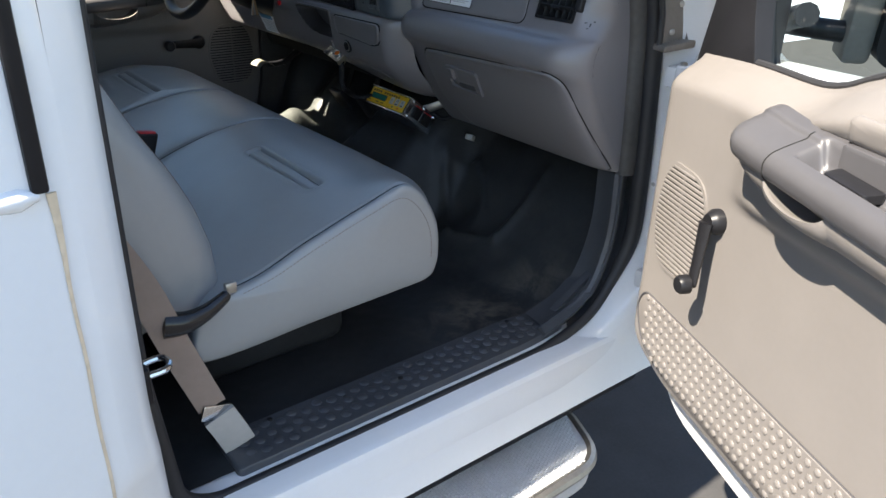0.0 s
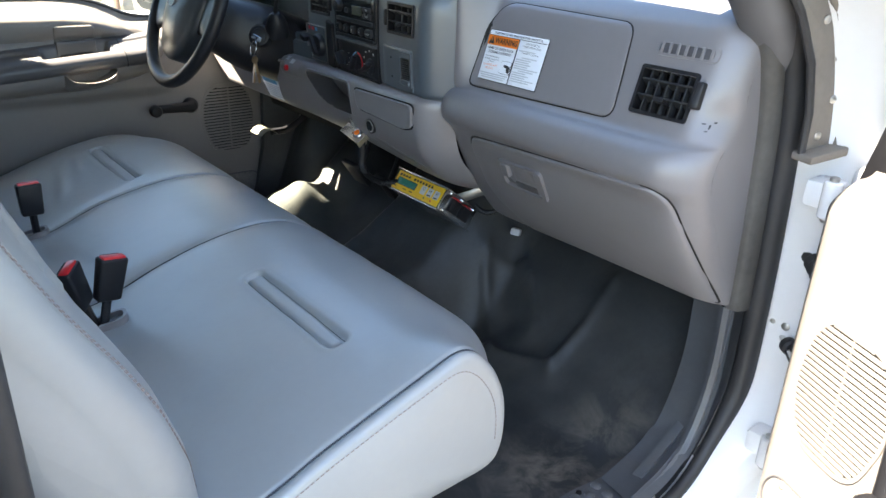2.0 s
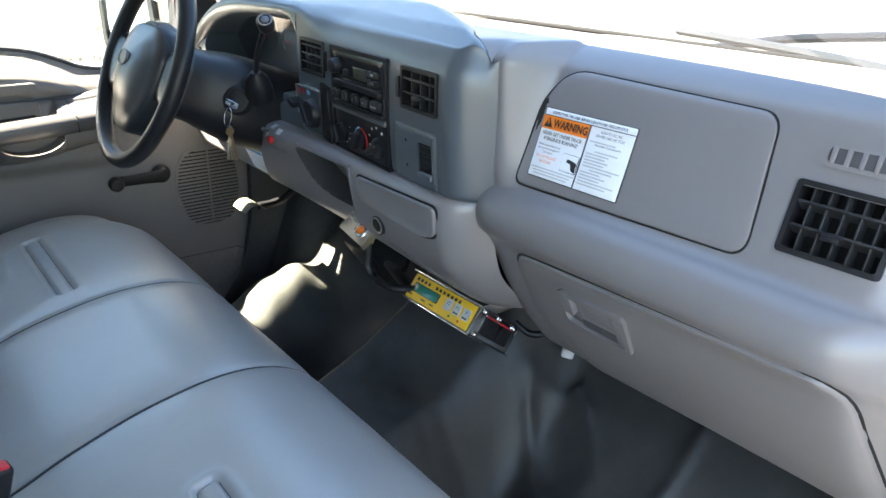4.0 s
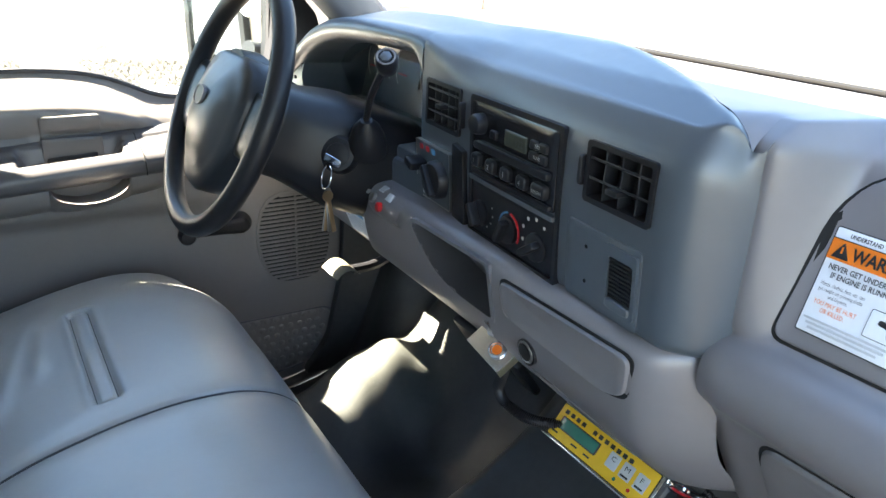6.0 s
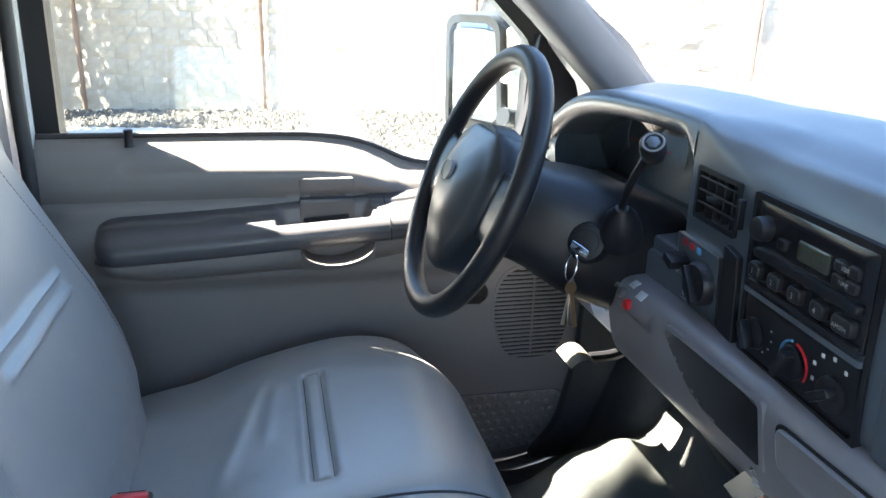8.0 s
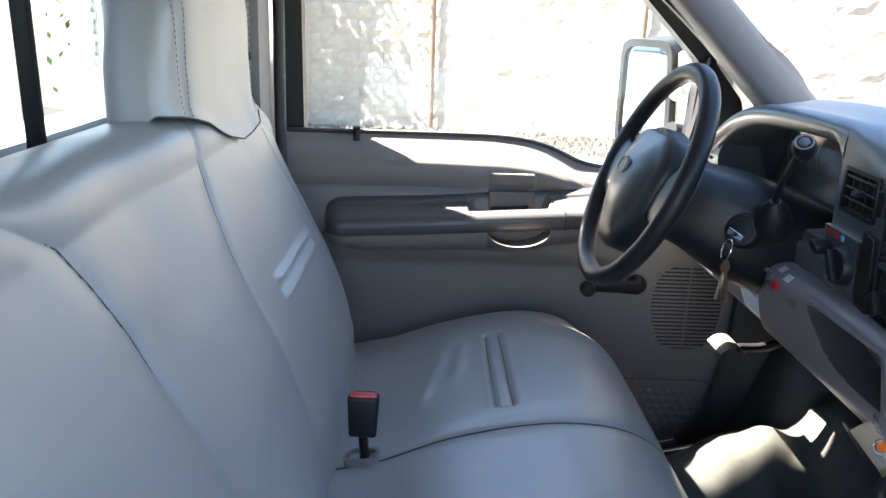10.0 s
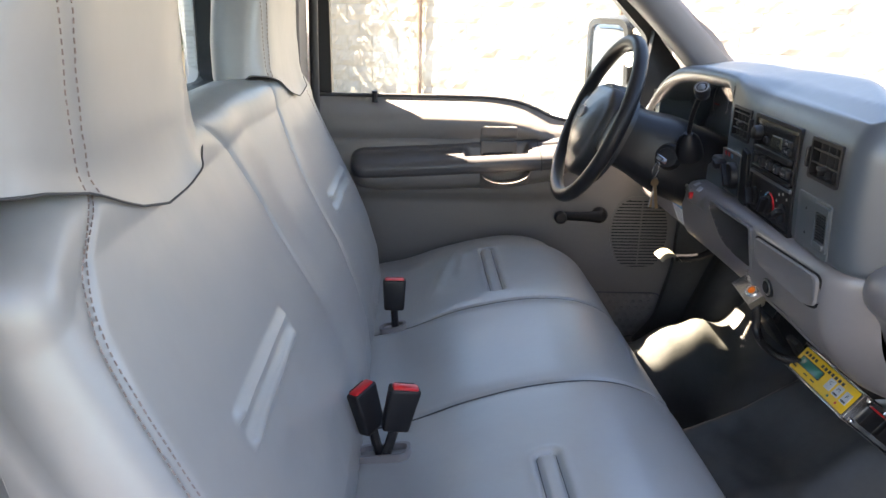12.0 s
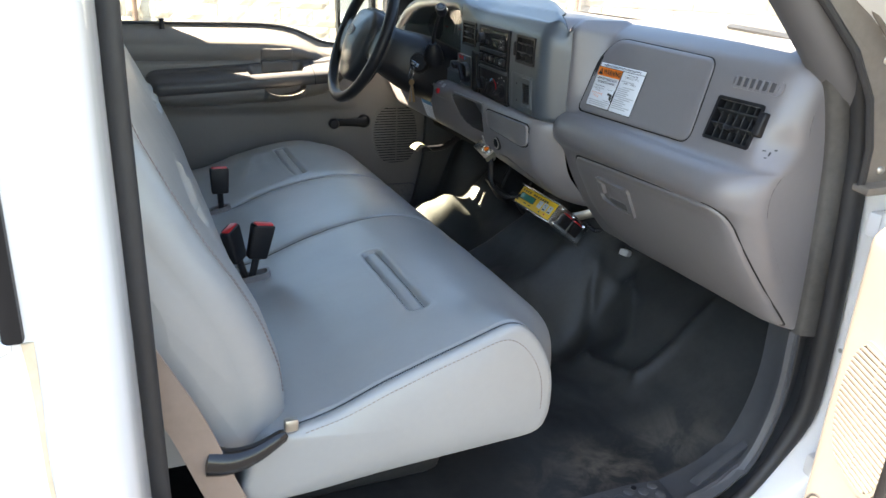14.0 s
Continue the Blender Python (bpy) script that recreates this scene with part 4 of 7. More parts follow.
part("backrest", (bp0, bf), VINYL, seat, sharp=70)


def back_at(y, z):
    """The place on the backrest's front at y and z."""
    i = (z - 1.0) / (back_top(y) - 0.055 - 1.0) * 0.62 * 240
    if i > 0.62 * 240:
        i = 0.62 * 240 + math.asin(min(1.0, (z - back_top(y) + 0.055) / 0.055)) / math.pi * 0.18 * 240
    return back_point(i, y)


for c, sg, low in ((-0.435, -1, 1.34), (0.435, 1, 1.33)):
    zs = [1.49 - (1.49 - low) * k / 30 for k in range(31)]
    part("seam_shade_line", tube([back_at(seam_y(c, sg, z), z) + Vector((0.0004, 0, 0)) for z in zs], [0.0015 - 0.0008 * (k / 30) ** 3 for k in range(31)], 7), SEAM_SHADE, seat)
for dy in (0.0, 0.011):
    path = [back_at(p.x + dy, p.y) + Vector((0.0012, 0, 0)) for p in arclen(smooth_line([(a, b, 0) for a, b in OUTER], 6), 70)]
    stitches(path, THREAD, seat)
stitches([back_at(0.600 + 0.055 * step_(1.5, 1.2, z), z) + Vector((0.0012, 0, 0)) for z in [1.48 - 0.40 * k / 20 for k in range(21)]], THREAD, seat)


HEM = [(1.548, -0.25), (1.541, -0.19), (1.527, -0.13), (1.506, -0.08), (1.488, -0.03), (1.484, 0.02), (1.488, 0.08), (1.497, 0.13), (1.510, 0.19), (1.534, 0.25)]
FRONT = [(-0.018, 1.48), (-0.030, 1.51), (-0.036, 1.54), (-0.038, 1.60), (-0.034, 1.67), (-0.043, 1.75), (-0.075, 1.85)]
HALF = [(0.232, 1.48), (0.228, 1.55), (0.220, 1.60), (0.200, 1.70), (0.174, 1.80), (0.165, 1.85)]


def headrest(c, row_at):
    """A stitched slip cover over an upright moulded headrest, drawn down over the backrest's shoulder."""
    def f(i, j):
        a = 2 * math.pi * i / 120
        t = j / 34
        cs, sn = math.cos(a), math.sin(a)
        top = math.sqrt(max(0.0, 1 - max(0.0, (t - 0.84) / 0.16) ** 2))
        side = math.copysign(abs(cs) ** 0.48, cs)
        z0 = 1.50 + (lerp_lin(HEM, side * 0.23) - 1.50) * step_(-0.35, 0.25, sn)
        z = z0 + (1.845 - z0) * t
        y = side * lerp_lin(HALF, z) * (0.62 + 0.38 * top)
        xx = math.copysign(abs(sn) ** 0.58, sn) * 0.058 * (0.30 + 0.70 * top)
        x = lerp_lin(FRONT, z) - 0.058 + xx
        if sn > 0:
            x -= 0.003 * math.exp(-((y - row_at - 0.009) / 0.008) ** 2)
            x += 0.0035 * math.exp(-(t / 0.03) ** 2)
            # pulls in the cover above the low point of the hem
            x += 0.004 * math.exp(-((y - 0.12 - 0.25 * (z - 1.5)) / 0.022) ** 2) * step_(0.5, 0.05, t)
            x += 0.003 * noise.noise((y * 9 + c, z * 9, 0))
        return Vector((x, c + y, z))
    g = grid(f, 120, 35, closed_u=True)
    part("headrest_cover", (g[0], g[1] + [tuple(34 * 120 + k for k in range(120))]), VINYL, seat, "grey vinyl headrest cover with a stitched seam", sharp=75)
    for dv in (0.0, 0.018):
        line = []
        for k in range(24):
            j = 0.2 + 29 * k / 23
            i = min((1 + 58 * q / 240 for q in range(241)), key=lambda i: abs(f(i, j).y - c - row_at - dv))
            line.append(f(i, j) + Vector((0.0010, 0, 0)))
        stitches(line, THREAD, seat)
    part("hem", tube([f(i, 0.05) + Vector((0.0004, 0, 0)) for i in range(61)], 0.0012, 6), SEAM_SHADE, seat)


headrest(-0.440, -0.140)
headrest(0.435, -0.190)
part("seat_base", box((0.29, 0.0, 0.835), (0.36, 1.06, 0.19), 0.03, 3), MAT_, seat, "black steel seat base")
part("recliner_lever", tube(smooth_line([(0.03, -0.735, 1.026), (0.06, -0.742, 1.022), (0.095, -0.742, 1.028), (0.135, -0.738, 1.046)], 6), [0.011] + [0.0225 - 0.0008 * k for k in range(17)] + [0.006], 12, flat=0.8), GLOSSBLACK, seat, "black plastic recliner lever")
part("lever_bracket", box((0.145, -0.722, 1.047), (0.02, 0.012, 0.02), 0.004), STEEL, seat)


def buckle(top, low, base, yaw, group):
    """A buckle on its stalk: middle of its top and of its underside, foot of the stalk, turn of its broad side."""
    t_ = thing("seat_belt_buckle", "black seat belt buckle with a red release button", "buckle", group)
    T, B = Vector(top), Vector(low)
    zu = (T - B).normalized()
    xu = Vector((math.cos(radians(yaw)), math.sin(radians(yaw)), 0))
    xu = (xu - zu * xu.dot(zu)).normalized()
    m = Matrix.Translation(B) @ Matrix((xu, zu.cross(xu), zu)).transposed().to_4x4()
    L_ = (T - B).length
    p, f = box((0, 0, L_ / 2), (0.046, 0.023, L_), 0.005, 3)
    p = [Vector((v[0] * (0.86 + 0.14 * v[2] / L_), v[1] * (0.88 + 0.12 * v[2] / L_), v[2])) for v in p]
    part("housing", moved((p, f), m), BLACK, t_)
    part("release_button", moved(box((0, -0.001, L_ - 0.001), (0.038, 0.015, 0.008), 0.003, 2), m), RED, t_, "red release button")
    part("slot", moved(box((0, 0.0085, L_ + 0.0002), (0.030, 0.003, 0.002), 0.0006, 1), m), GAP, t_)
    part("stalk", tube(smooth_line([B + zu * 0.004, B.lerp(Vector(base), 0.5) + zu * 0.002, Vector(base), Vector(base) + Vector((-0.006, 0, -0.02))], 4), 0.0072, 8), BLACK, t_)
    return t_


buckle((0.210, -0.199, 1.156), (0.194, -0.194, 1.085), (0.181, -0.204, 1.044), 12, "centre buckles")
buckle((0.185, 0.242, 1.155), (0.184, 0.240, 1.091), (0.186, 0.250, 1.046), 0, "centre buckles")
buckle((0.146, -0.190, 1.150), (0.162, -0.185, 1.080), (0.173, -0.192, 1.038), 52, "centre buckles")
for xs, ys, zs, wl in ((0.178, -0.198, 1.047, 0.085), (0.182, 0.252, 1.046, 0.055)):
    part("buckle_sleeve", moved(ring_patch(rect(-wl / 2, -0.019, wl / 2, 0.019, 0.017), rect(-wl / 2 + 0.005, -0.014, wl / 2 - 0.005, 0.014, 0.012), lambda a, b, h=0.0: Vector((a, b, h)), 0.006, 0.012), pose(xs, ys, zs, 0, -14, -14)), DASH, seat)

belt = thing("seat_belt", "worn tan seat belt hanging beside the passenger seat", "seat belt")


def ribbon(path, w, th, axis):
    P = smooth_line(path, 6)
    ax = Vector(axis).normalized()
    pts, faces = [], []
    for i, p in enumerate(P):
        t = (P[min(i + 1, len(P) - 1)] - P[max(i - 1, 0)]).normalized()
        s = (ax - t * ax.dot(t)).normalized()
        nn = t.cross(s)
        for a, b in ((-1, -1), (1, -1), (1, 1), (-1, 1)):
            pts.append(p + s * w / 2 * a + nn * th / 2 * b)
    for i in range(len(P) - 1):
        for k in range(4):
            q = (k + 1) % 4
            faces.append((i * 4 + k, i * 4 + q, i * 4 + 4 + q, i * 4 + 4 + k))
    faces += [(3, 2, 1, 0), tuple(len(pts) - 4 + k for k in range(4))]
    return pts, faces


part("webbing", ribbon([(-0.13, -0.755, 1.45), (-0.085, -0.752, 1.30), (-0.03, -0.75, 1.18), (0.01, -0.748, 1.09), (0.045, -0.738, 0.98), (0.092, -0.725, 0.845)], 0.047, 0.003, (1, -0.15, 0.3)), BELT, belt, "worn tan webbing")
part("clasp", moved(box((0, 0, 0), (0.052, 0.007, 0.028), 0.002), pose(0.096, -0.727, 0.832, 0, 20, 8)), CHROME, belt, "chrome clasp")
part("anchor_cover", ribbon([(0.100, -0.729, 0.825), (0.115, -0.735, 0.79), (0.128, -0.735, 0.757)], 0.054, 0.010, (1, -0.15, 0.3)), BELTEND, belt, "pale plastic anchor cover")

# ---- dashboard ----
dash = thing("dashboard", "grey moulded dashboard with a dark centre stack", "dashboard")
PROFILE = [(1.375, 1.497), (1.25, 1.522), (1.12, 1.540), (1.02, 1.550), (0.958, 1.549), (0.918, 1.534), (0.899, 1.510), (0.876, 1.440), (0.856, 1.384), (0.846, 1.369), (0.830, 1.362),
           (0.815, 1.348), (0.809, 1.327), (0.815, 1.306), (0.832, 1.290), (0.845, 1.270), (0.860, 1.238), (0.884, 1.195), (0.920, 1.143), (0.955, 1.100), (0.972, 1.086), (1.00, 1.087), (1.10, 1.13)]
PL = arclen([(p.x, p.y, 0) for p in smooth_line([(*p, 0) for p in PROFILE], 10)], 241)
PN = []
for i in range(241):
    t = (PL[min(i + 1, 240)] - PL[max(i - 1, 0)]).normalized()
    PN.append(Vector((t.y, -t.x, 0)))


def on_dash(y, s, h=0.0):
    """A point of the passenger's side by its place across the cab and along the section."""
    i = max(0.0, min(239.999, s * 240))
    k = int(i)
    p = PL[k].lerp(PL[k + 1], i - k)
    nn = PN[k].lerp(PN[k + 1], i - k)
    q = min(1.0, max(0.0, (-0.722 - y) / 0.064))
    x = p.x + 0.050 * (1 - math.sqrt(1 - q * q)) * (1 - step_(0.93, 1.0, p.x) * 0.5)
    z = p.y - 0.016 * q ** 2.5 * step_(1.47, 1.54, p.y)
    # hollow for the fingers at the outer end
    x += 0.016 * math.exp(-((z - 1.405) / 0.026) ** 2 - ((y + 0.79) / 0.03) ** 2)
    # the ledge dies away towards the door
    flat_x = 0.876 + (0.838 - 0.876) * (1.44 - z) / 0.15
    if 1.27 < z < 1.45 and p.x < 0.9:
        x += (flat_x - p.x) * 0.45 * step_(-0.70, -0.79, y) * step_(1.27, 1.31, z) * step_(1.45, 1.42, z)
    # column beside the centre stack, with a soft fillet
    k = step_(-0.303, -0.258, y) * step_(1.352, 1.374, z) * step_(1.03, 0.955, p.x)
    goal = 0.834 + 40.0 * max(0.0, z - 1.523) ** 2
    x += (goal - x) * k if x > goal else 0.0
    x += 0.014 * min(1.3, max(0.0, (y + 0.275) / 0.045)) ** 2 * step_(1.40, 1.33, z)
    return Vector((x + nn.x * h, y, z + nn.y * h))


def s_at(z, lo=0.3):
    """The place along the section at which its face has this height."""
    for k in range(int(lo * 240), 240):
        if PL[k].y >= z >= PL[k + 1].y:
            return (k + (PL[k].y - z) / max(1e-9, PL[k].y - PL[k + 1].y)) / 240
    return 1.0


yy = [-0.786 + 0.5415 * (k / 200) ** 1.35 for k in range(201)]


def with_holes(geo, holes, x_max):
    """Leaves out the faces behind an opening given as (y0, z0, y1, z1)."""
    keep = []
    for f in geo[1]:
        c = sum((geo[0][k] for k in f), Vector()) / len(f)
        if not any(min(a, d) + 0.003 < c.y < max(a, d) - 0.003 and b + 0.003 < c.z < e - 0.003 and c.x < x_max for a, b, d, e in holes):
            keep.append(f)
    return geo[0], keep


part("passenger_side", with_holes(grid(lambda i, j: on_dash(yy[j], i / 240), 241, 201), [(-0.735, 1.395, -0.638, 1.462)], 0.95), DASH, dash, sharp=60)
rim_ = [on_dash(-0.786, k / 60) for k in range(61)]
part("outer_end", (rim_ + [Vector((1.36, -0.786, 1.13))], [tuple(range(62))]), DASH, dash)
zmap = lambda y, z, h=0.0: on_dash(y, s_at(z), h)
# padded upper panel with its dark joint
pan = rounded([(-0.284, 1.372, 0.015), (-0.612, 1.377), (-0.600, 1.516), (-0.296, 1.522, 0.055)], 0.022, 8)
part("panel_joint", patch([(-0.449 + (p.x + 0.449) * 1.006, 1.447 + (p.y - 1.447) * 1.006) for p in pan], zmap, 0.0006, 0.0005, 8, 0, 0.002), GAP, dash)
part("airbag_panel", patch([(-0.449 + (p.x + 0.449) * 0.993, 1.447 + (p.y - 1.447) * 0.982) for p in pan], zmap, 0.0030, 0.003, 10, 0.001, 0.002), DASH, dash, "smooth grey padded dash panel")
gl = rounded([(-0.300, 1.284, 0.03), (-0.744, 1.304, 0.035), (-0.766, 1.200, 0.03), (-0.776, 1.094, 0.006), (-0.36, 1.094, 0.02), (-0.305, 1.16, 0.03)], 0.02, 6)
part("glovebox_joint", patch([((p.x + 0.54) * 1.012 - 0.54, 1.19 + (p.y - 1.19) * 1.03) for p in gl], zmap, 0.0006, 0.0005, 10, 0, 0.002), GAP, dash)
glove = part("glovebox_door", patch(gl, zmap, 0.005, 0.005, 12, 0.002, 0.002), DASH, dash, "grey glovebox door")
lat_o = rounded([(-0.378, 1.262), (-0.487, 1.262), (-0.487, 1.203), (-0.378, 1.210)], 0.010, 5)
lat_i = [Vector((-0.4325, 1.234)) + Vector(((p.x + 0.4325) * 0.86, (p.y - 1.234) * 0.80)) for p in lat_o]
part("latch_frame", ring_patch(lat_o, lat_i, zmap, 0.0125, 0.006), DASH, glove)
# scoop and lip coloured darker to stand for the shade of a deeper recess
part("latch_scoop_shade", patch(lat_i, zmap, 0.0060, 0.0005, 5, 0, 0.002), ARM, glove)
part("latch_shadow_lip", patch(rect(-0.474, 1.212, -0.408, 1.223, 0.003), zmap, 0.0085, 0.002, 4, 0, 0.003), ARM, glove)
part("latch_paddle", patch(rounded([(-0.410, 1.254), (-0.462, 1.254), (-0.470, 1.226), (-0.410, 1.226)], 0.004), zmap, 0.0080, 0.002, 4, -0.001, 0.002), DASH, glove)
part("latch_end", patch(rect(-0.479, 1.212, -0.469, 1.256, 0.003), zmap, 0.0120, 0.003, 4, 0, 0.004), DASH, glove)
part("latch_key", patch(rect(-0.404, 1.232, -0.388, 1.257, 0.003), zmap, 0.0150, 0.002, 4, 0, 0.005), DASH, glove)


def louvre(y0, z0, y1, z1, at, parent, cols, rows, name="air_vent", frame_mat=BLACK, depth=0.018, label="black louvred air vent"):
    """An air vent: frame, dark throat, crossing vanes, thumb tab."""
    sg = math.copysign(1.0, y1 - y0)
    v = part(name, ring_patch(rect(y0 - sg * 0.001, z0 - 0.001, y1 + sg * 0.001, z1 + 0.001, 0.005), rect(y0 + sg * 0.0042, z0 + 0.0042, y1 - sg * 0.0042, z1 - 0.0042, 0.003), at, 0.0022, 0.036), frame_mat, parent, label)
    part("throat", patch(rect(y0, z0, y1, z1, 0.006), at, -0.034, 0.0005, 3, 0, 0.001), GAP, v)
    w, h = y1 - y0, z1 - z0
    leaned = lambda a, b, hh: at(a, b + 0.45 * (hh + 0.008), hh)
    for k in range(1, rows + 1):
        zc = z0 + h * k / (rows + 1)
        part("vane", slab([(y0 + 0.05 * w, zc - 0.0012), (y0 + 0.95 * w, zc - 0.0012), (y0 + 0.95 * w, zc + 0.0012), (y0 + 0.05 * w, zc + 0.0012)], leaned, -0.013, 0.001, 0.0005), VANE, v)
    for k in range(1, cols + 1):
        yc = y0 + w * k / (cols + 1)
        part("vane", slab([(yc - 0.0011, z0 + 0.05 * h), (yc + 0.0011, z0 + 0.05 * h), (yc + 0.0011, z0 + 0.95 * h), (yc - 0.0011, z0 + 0.95 * h)], at, -0.018, -0.002, 0.0005), VANE, v)
    zt = z0 + h * ((rows + 1) // 2) / (rows + 1)
    part("tab", slab(rect(y0 + 0.42 * w, zt - 0.003, y0 + 0.60 * w, zt + 0.003, 0.002), at, -0.006, 0.008, 0.001), frame_mat, v)
    return v


louvre(-0.735, 1.395, -0.638, 1.462, zmap, dash, 5, 2)
part("vent_wheel", patch(rect(-0.748, 1.415, -0.737, 1.452, 0.003), zmap, 0.010, 0.003, 3, 0, 0.004), BLACK, dash)
dv = part("demist_vent", ring_patch(rect(-0.752, 1.478, -0.650, 1.500, 0.008), rect(-0.746, 1.482, -0.656, 1.496, 0.005), zmap, 0.003, 0.003), DASH, dash)
part("throat", patch(rect(-0.750, 1.480, -0.652, 1.498, 0.006), zmap, 0.0012, 0.0005, 3, 0, 0.001), ARM, dv)
for k in range(7):
    yc = -0.742 + 0.0135 * k
    part("rib", slab([(yc - 0.0022, 1.481), (yc + 0.0022, 1.481), (yc + 0.0022, 1.497), (yc - 0.0022, 1.497)], zmap, 0.001, 0.0035, 0.0008), DASH, dv)

for ya, za, w, h_ in ((-0.757, 1.398, 0.004, 0.0014), (-0.764, 1.394, 0.0014, 0.006), (-0.768, 1.400, 0.0025, 0.002), (-0.762, 1.388, 0.003, 0.0012)):
    part("scuff", patch(rect(ya + w / 2, za - h_ / 2, ya - w / 2, za + h_ / 2, 0.0003), zmap, 0.0006, 0.0002, 2, 0, 0.0004), BLACK, dash)

# centre pod
def pod_profile(y):
    """The lower face of the stack, its outer end rounded back."""
    q = max(0.0, (-0.203 - y) / 0.048)
    back = 0.077 * (y + 0.06) + 0.040 * q ** 2.4
    return [(x + back, z) for x, z in ((0.822, 1.335), (0.806, 1.342), (0.801, 1.36), (0.797, 1.42), (0.796, 1.48))]


SEAM = [(0.829, -0.253), (0.828, -0.235), (0.836, -0.205), (0.872, -0.158), (0.922, -0.071), (0.957, 0.0), (0.998, 0.098), (1.050, 0.24), (1.082, 0.353), (1.095, 0.48), (1.080, 0.60), (1.03, 0.79)]
HOOD = [(0.236, 1.5655), (0.34, 1.5670), (0.48, 1.563), (0.58, 1.553), (0.66, 1.530), (0.72, 1.497), (0.79, 1.442)]
HOODS = [(p.x, p.y) for p in smooth_line([(a, b, 0) for a, b in HOOD], 8)]
hz = lambda y: lerp_line(HOODS, y)[0]
SEAMS = [(p.y, p.x) for p in smooth_line([(a, b, 0) for a, b in SEAM], 8)]
seam_x = lambda y: lerp_line(SEAMS, y)[0]
flat_z = lambda x, y: lerp_lin([(1.553, 0.80), (1.554, 0.88), (1.553, 0.95), (1.549, 1.02), (1.540, 1.12), (1.522, 1.25), (1.497, 1.376)], x) - 0.075 * step_(0.60, 0.80, y)


def top_z(x, y):
    """Height of the dash top, rolled over at its front beside the centre stack."""
    roll = 1.523 + math.sqrt(max(0.0, x - 0.834 + 1.2 * max(0.0, y + 0.25)) / 40)
    a, b = flat_z(x, y), roll
    h = max(0.0, min(1.0, 0.5 + 0.5 * (b - a) / 0.006))
    return b * (1 - h) + a * h - 0.006 * h * (1 - h)


def cowl_section(y):
    """The dark top skin, from its lip back to the seam, over the stack and the gauges alike."""
    t = step_(0.10, 0.30, y)
    q = max(0.0, (-0.203 - y) / 0.048)
    lean = 0.077 * (y + 0.06) * (1 - t)
    drop, back = 0.014 * min(1.5, max(0.0, (-0.222 - y) / 0.028)) ** 2, 0.040 * q ** 2.4
    zh = hz(max(0.236, y))
    fil = 0.045 * max(0.0, 1 - max(0.0, y - 0.25) / 0.05) ** 2
    pod_l = [(0.93, 1.470), (0.83, 1.468), (0.7955, 1.473), (0.7950, 1.486), (0.7985, 1.510), (0.812, 1.538)]
    hood_l = [(0.93, zh - 0.045 - fil), (0.87, zh - 0.043 - fil), (0.835, zh - 0.038 - fil), (0.822, zh - 0.024 - fil * 0.6), (0.824, zh - 0.014), (0.836, zh - 0.005)]
    out = [((a[0] + lean + back) * (1 - t) + b[0] * t, (a[1] - drop * step_(1.45, 1.56, a[1])) * (1 - t) + b[1] * t) for a, b in zip(pod_l, hood_l)]
    xe = seam_x(y) + 0.040 * (q ** 2.4 - 1.104) * (1 if y < -0.253 else 0)
    if t == 0.0:
        out = [(min(a, xe - 0.006 + 0.001 * k), min(b, top_z(xe, y) + 0.85 * max(0.0, xe - a))) if k > 2 else (a, b) for k, (a, b) in enumerate(out)]
    xs = out[-1][0]
    xe = max(xe, xs + 0.001)
    for k in range(1, 13):
        x = xs + (xe - xs) * k / 12
        dome = lerp_lin([(1.538, 0.812), (1.560, 0.845), (1.576, 0.90), (1.582, 0.97), (1.577, 1.03), (1.558, 1.09), (1.540, 1.12)], max(0.812, x - lean)) - drop
        hood_z = zh - 0.005 + 0.013 * step_(0.836, 0.95, x)
        z = dome * (1 - t) + hood_z * t
        lim = top_z(xe, y) + 0.85 * (xe - x) + 0.001
        h = max(0.0, min(1.0, 0.5 + 0.5 * (lim - z) / 0.016))
        out.append((x, lim * (1 - h) + z * h - 0.016 * h * (1 - h)))
    out.append((xe + 0.004, top_z(xe, y) - 0.010))
    return out


PY = [-0.2575 + 0.5125 * k / 160 for k in range(161)]
pp = [arclen([(a.x, a.y, 0) for a in smooth_line([(*q, 0) for q in pod_profile(y)[:5]], 6)], 44) + arclen([(a.x, a.y, 0) for a in smooth_line([(*q, 0) for q in pod_profile(y)[3:5] + cowl_section(y)[4:]], 4)][4:], 70) for y in PY]
part("centre_console", with_holes(grid(lambda i, j: Vector((pp[j][i].x, PY[j], pp[j][i].y)), 114, 161), [(-0.193, 1.448, -0.102, 1.505), (0.147, 1.450, 0.238, 1.507)], 0.86), POD, dash, "dark grey centre stack", sharp=60, flip=True)
CY = [0.255 + 0.533 * k / 60 for k in range(61)]
cp = [arclen([(a.x, a.y, 0) for a in smooth_line([(*q, 0) for q in cowl_section(y)], 4)], 81) for y in CY]
part("instrument_hood", grid(lambda i, j: Vector((cp[j][i].x, CY[j], cp[j][i].y)), 81, 61), POD, dash, "dark grey hood over the gauges", sharp=60, flip=True)
at_stack = lambda y, z, h=0.0: Vector((0.8015 + 0.077 * (y + 0.06) - 0.006 * step_(1.36, 1.44, z) - h, y, z))
louvre(-0.193, 1.448, -0.102, 1.505, at_stack, dash, 3, 2)
part("vent_wheel", patch(rect(-0.0985, 1.460, -0.0935, 1.490, 0.002), at_stack, 0.0055, 0.003, 3, 0, 0.004), BLACK, dash)
louvre(0.147, 1.450, 0.238, 1.507, at_stack, dash, 4, 3)
part("vent_wheel", patch(rect(0.137, 1.462, 0.143, 1.494, 0.002), at_stack, 0.007, 0.002, 3, 0, 0.004), BLACK, dash)

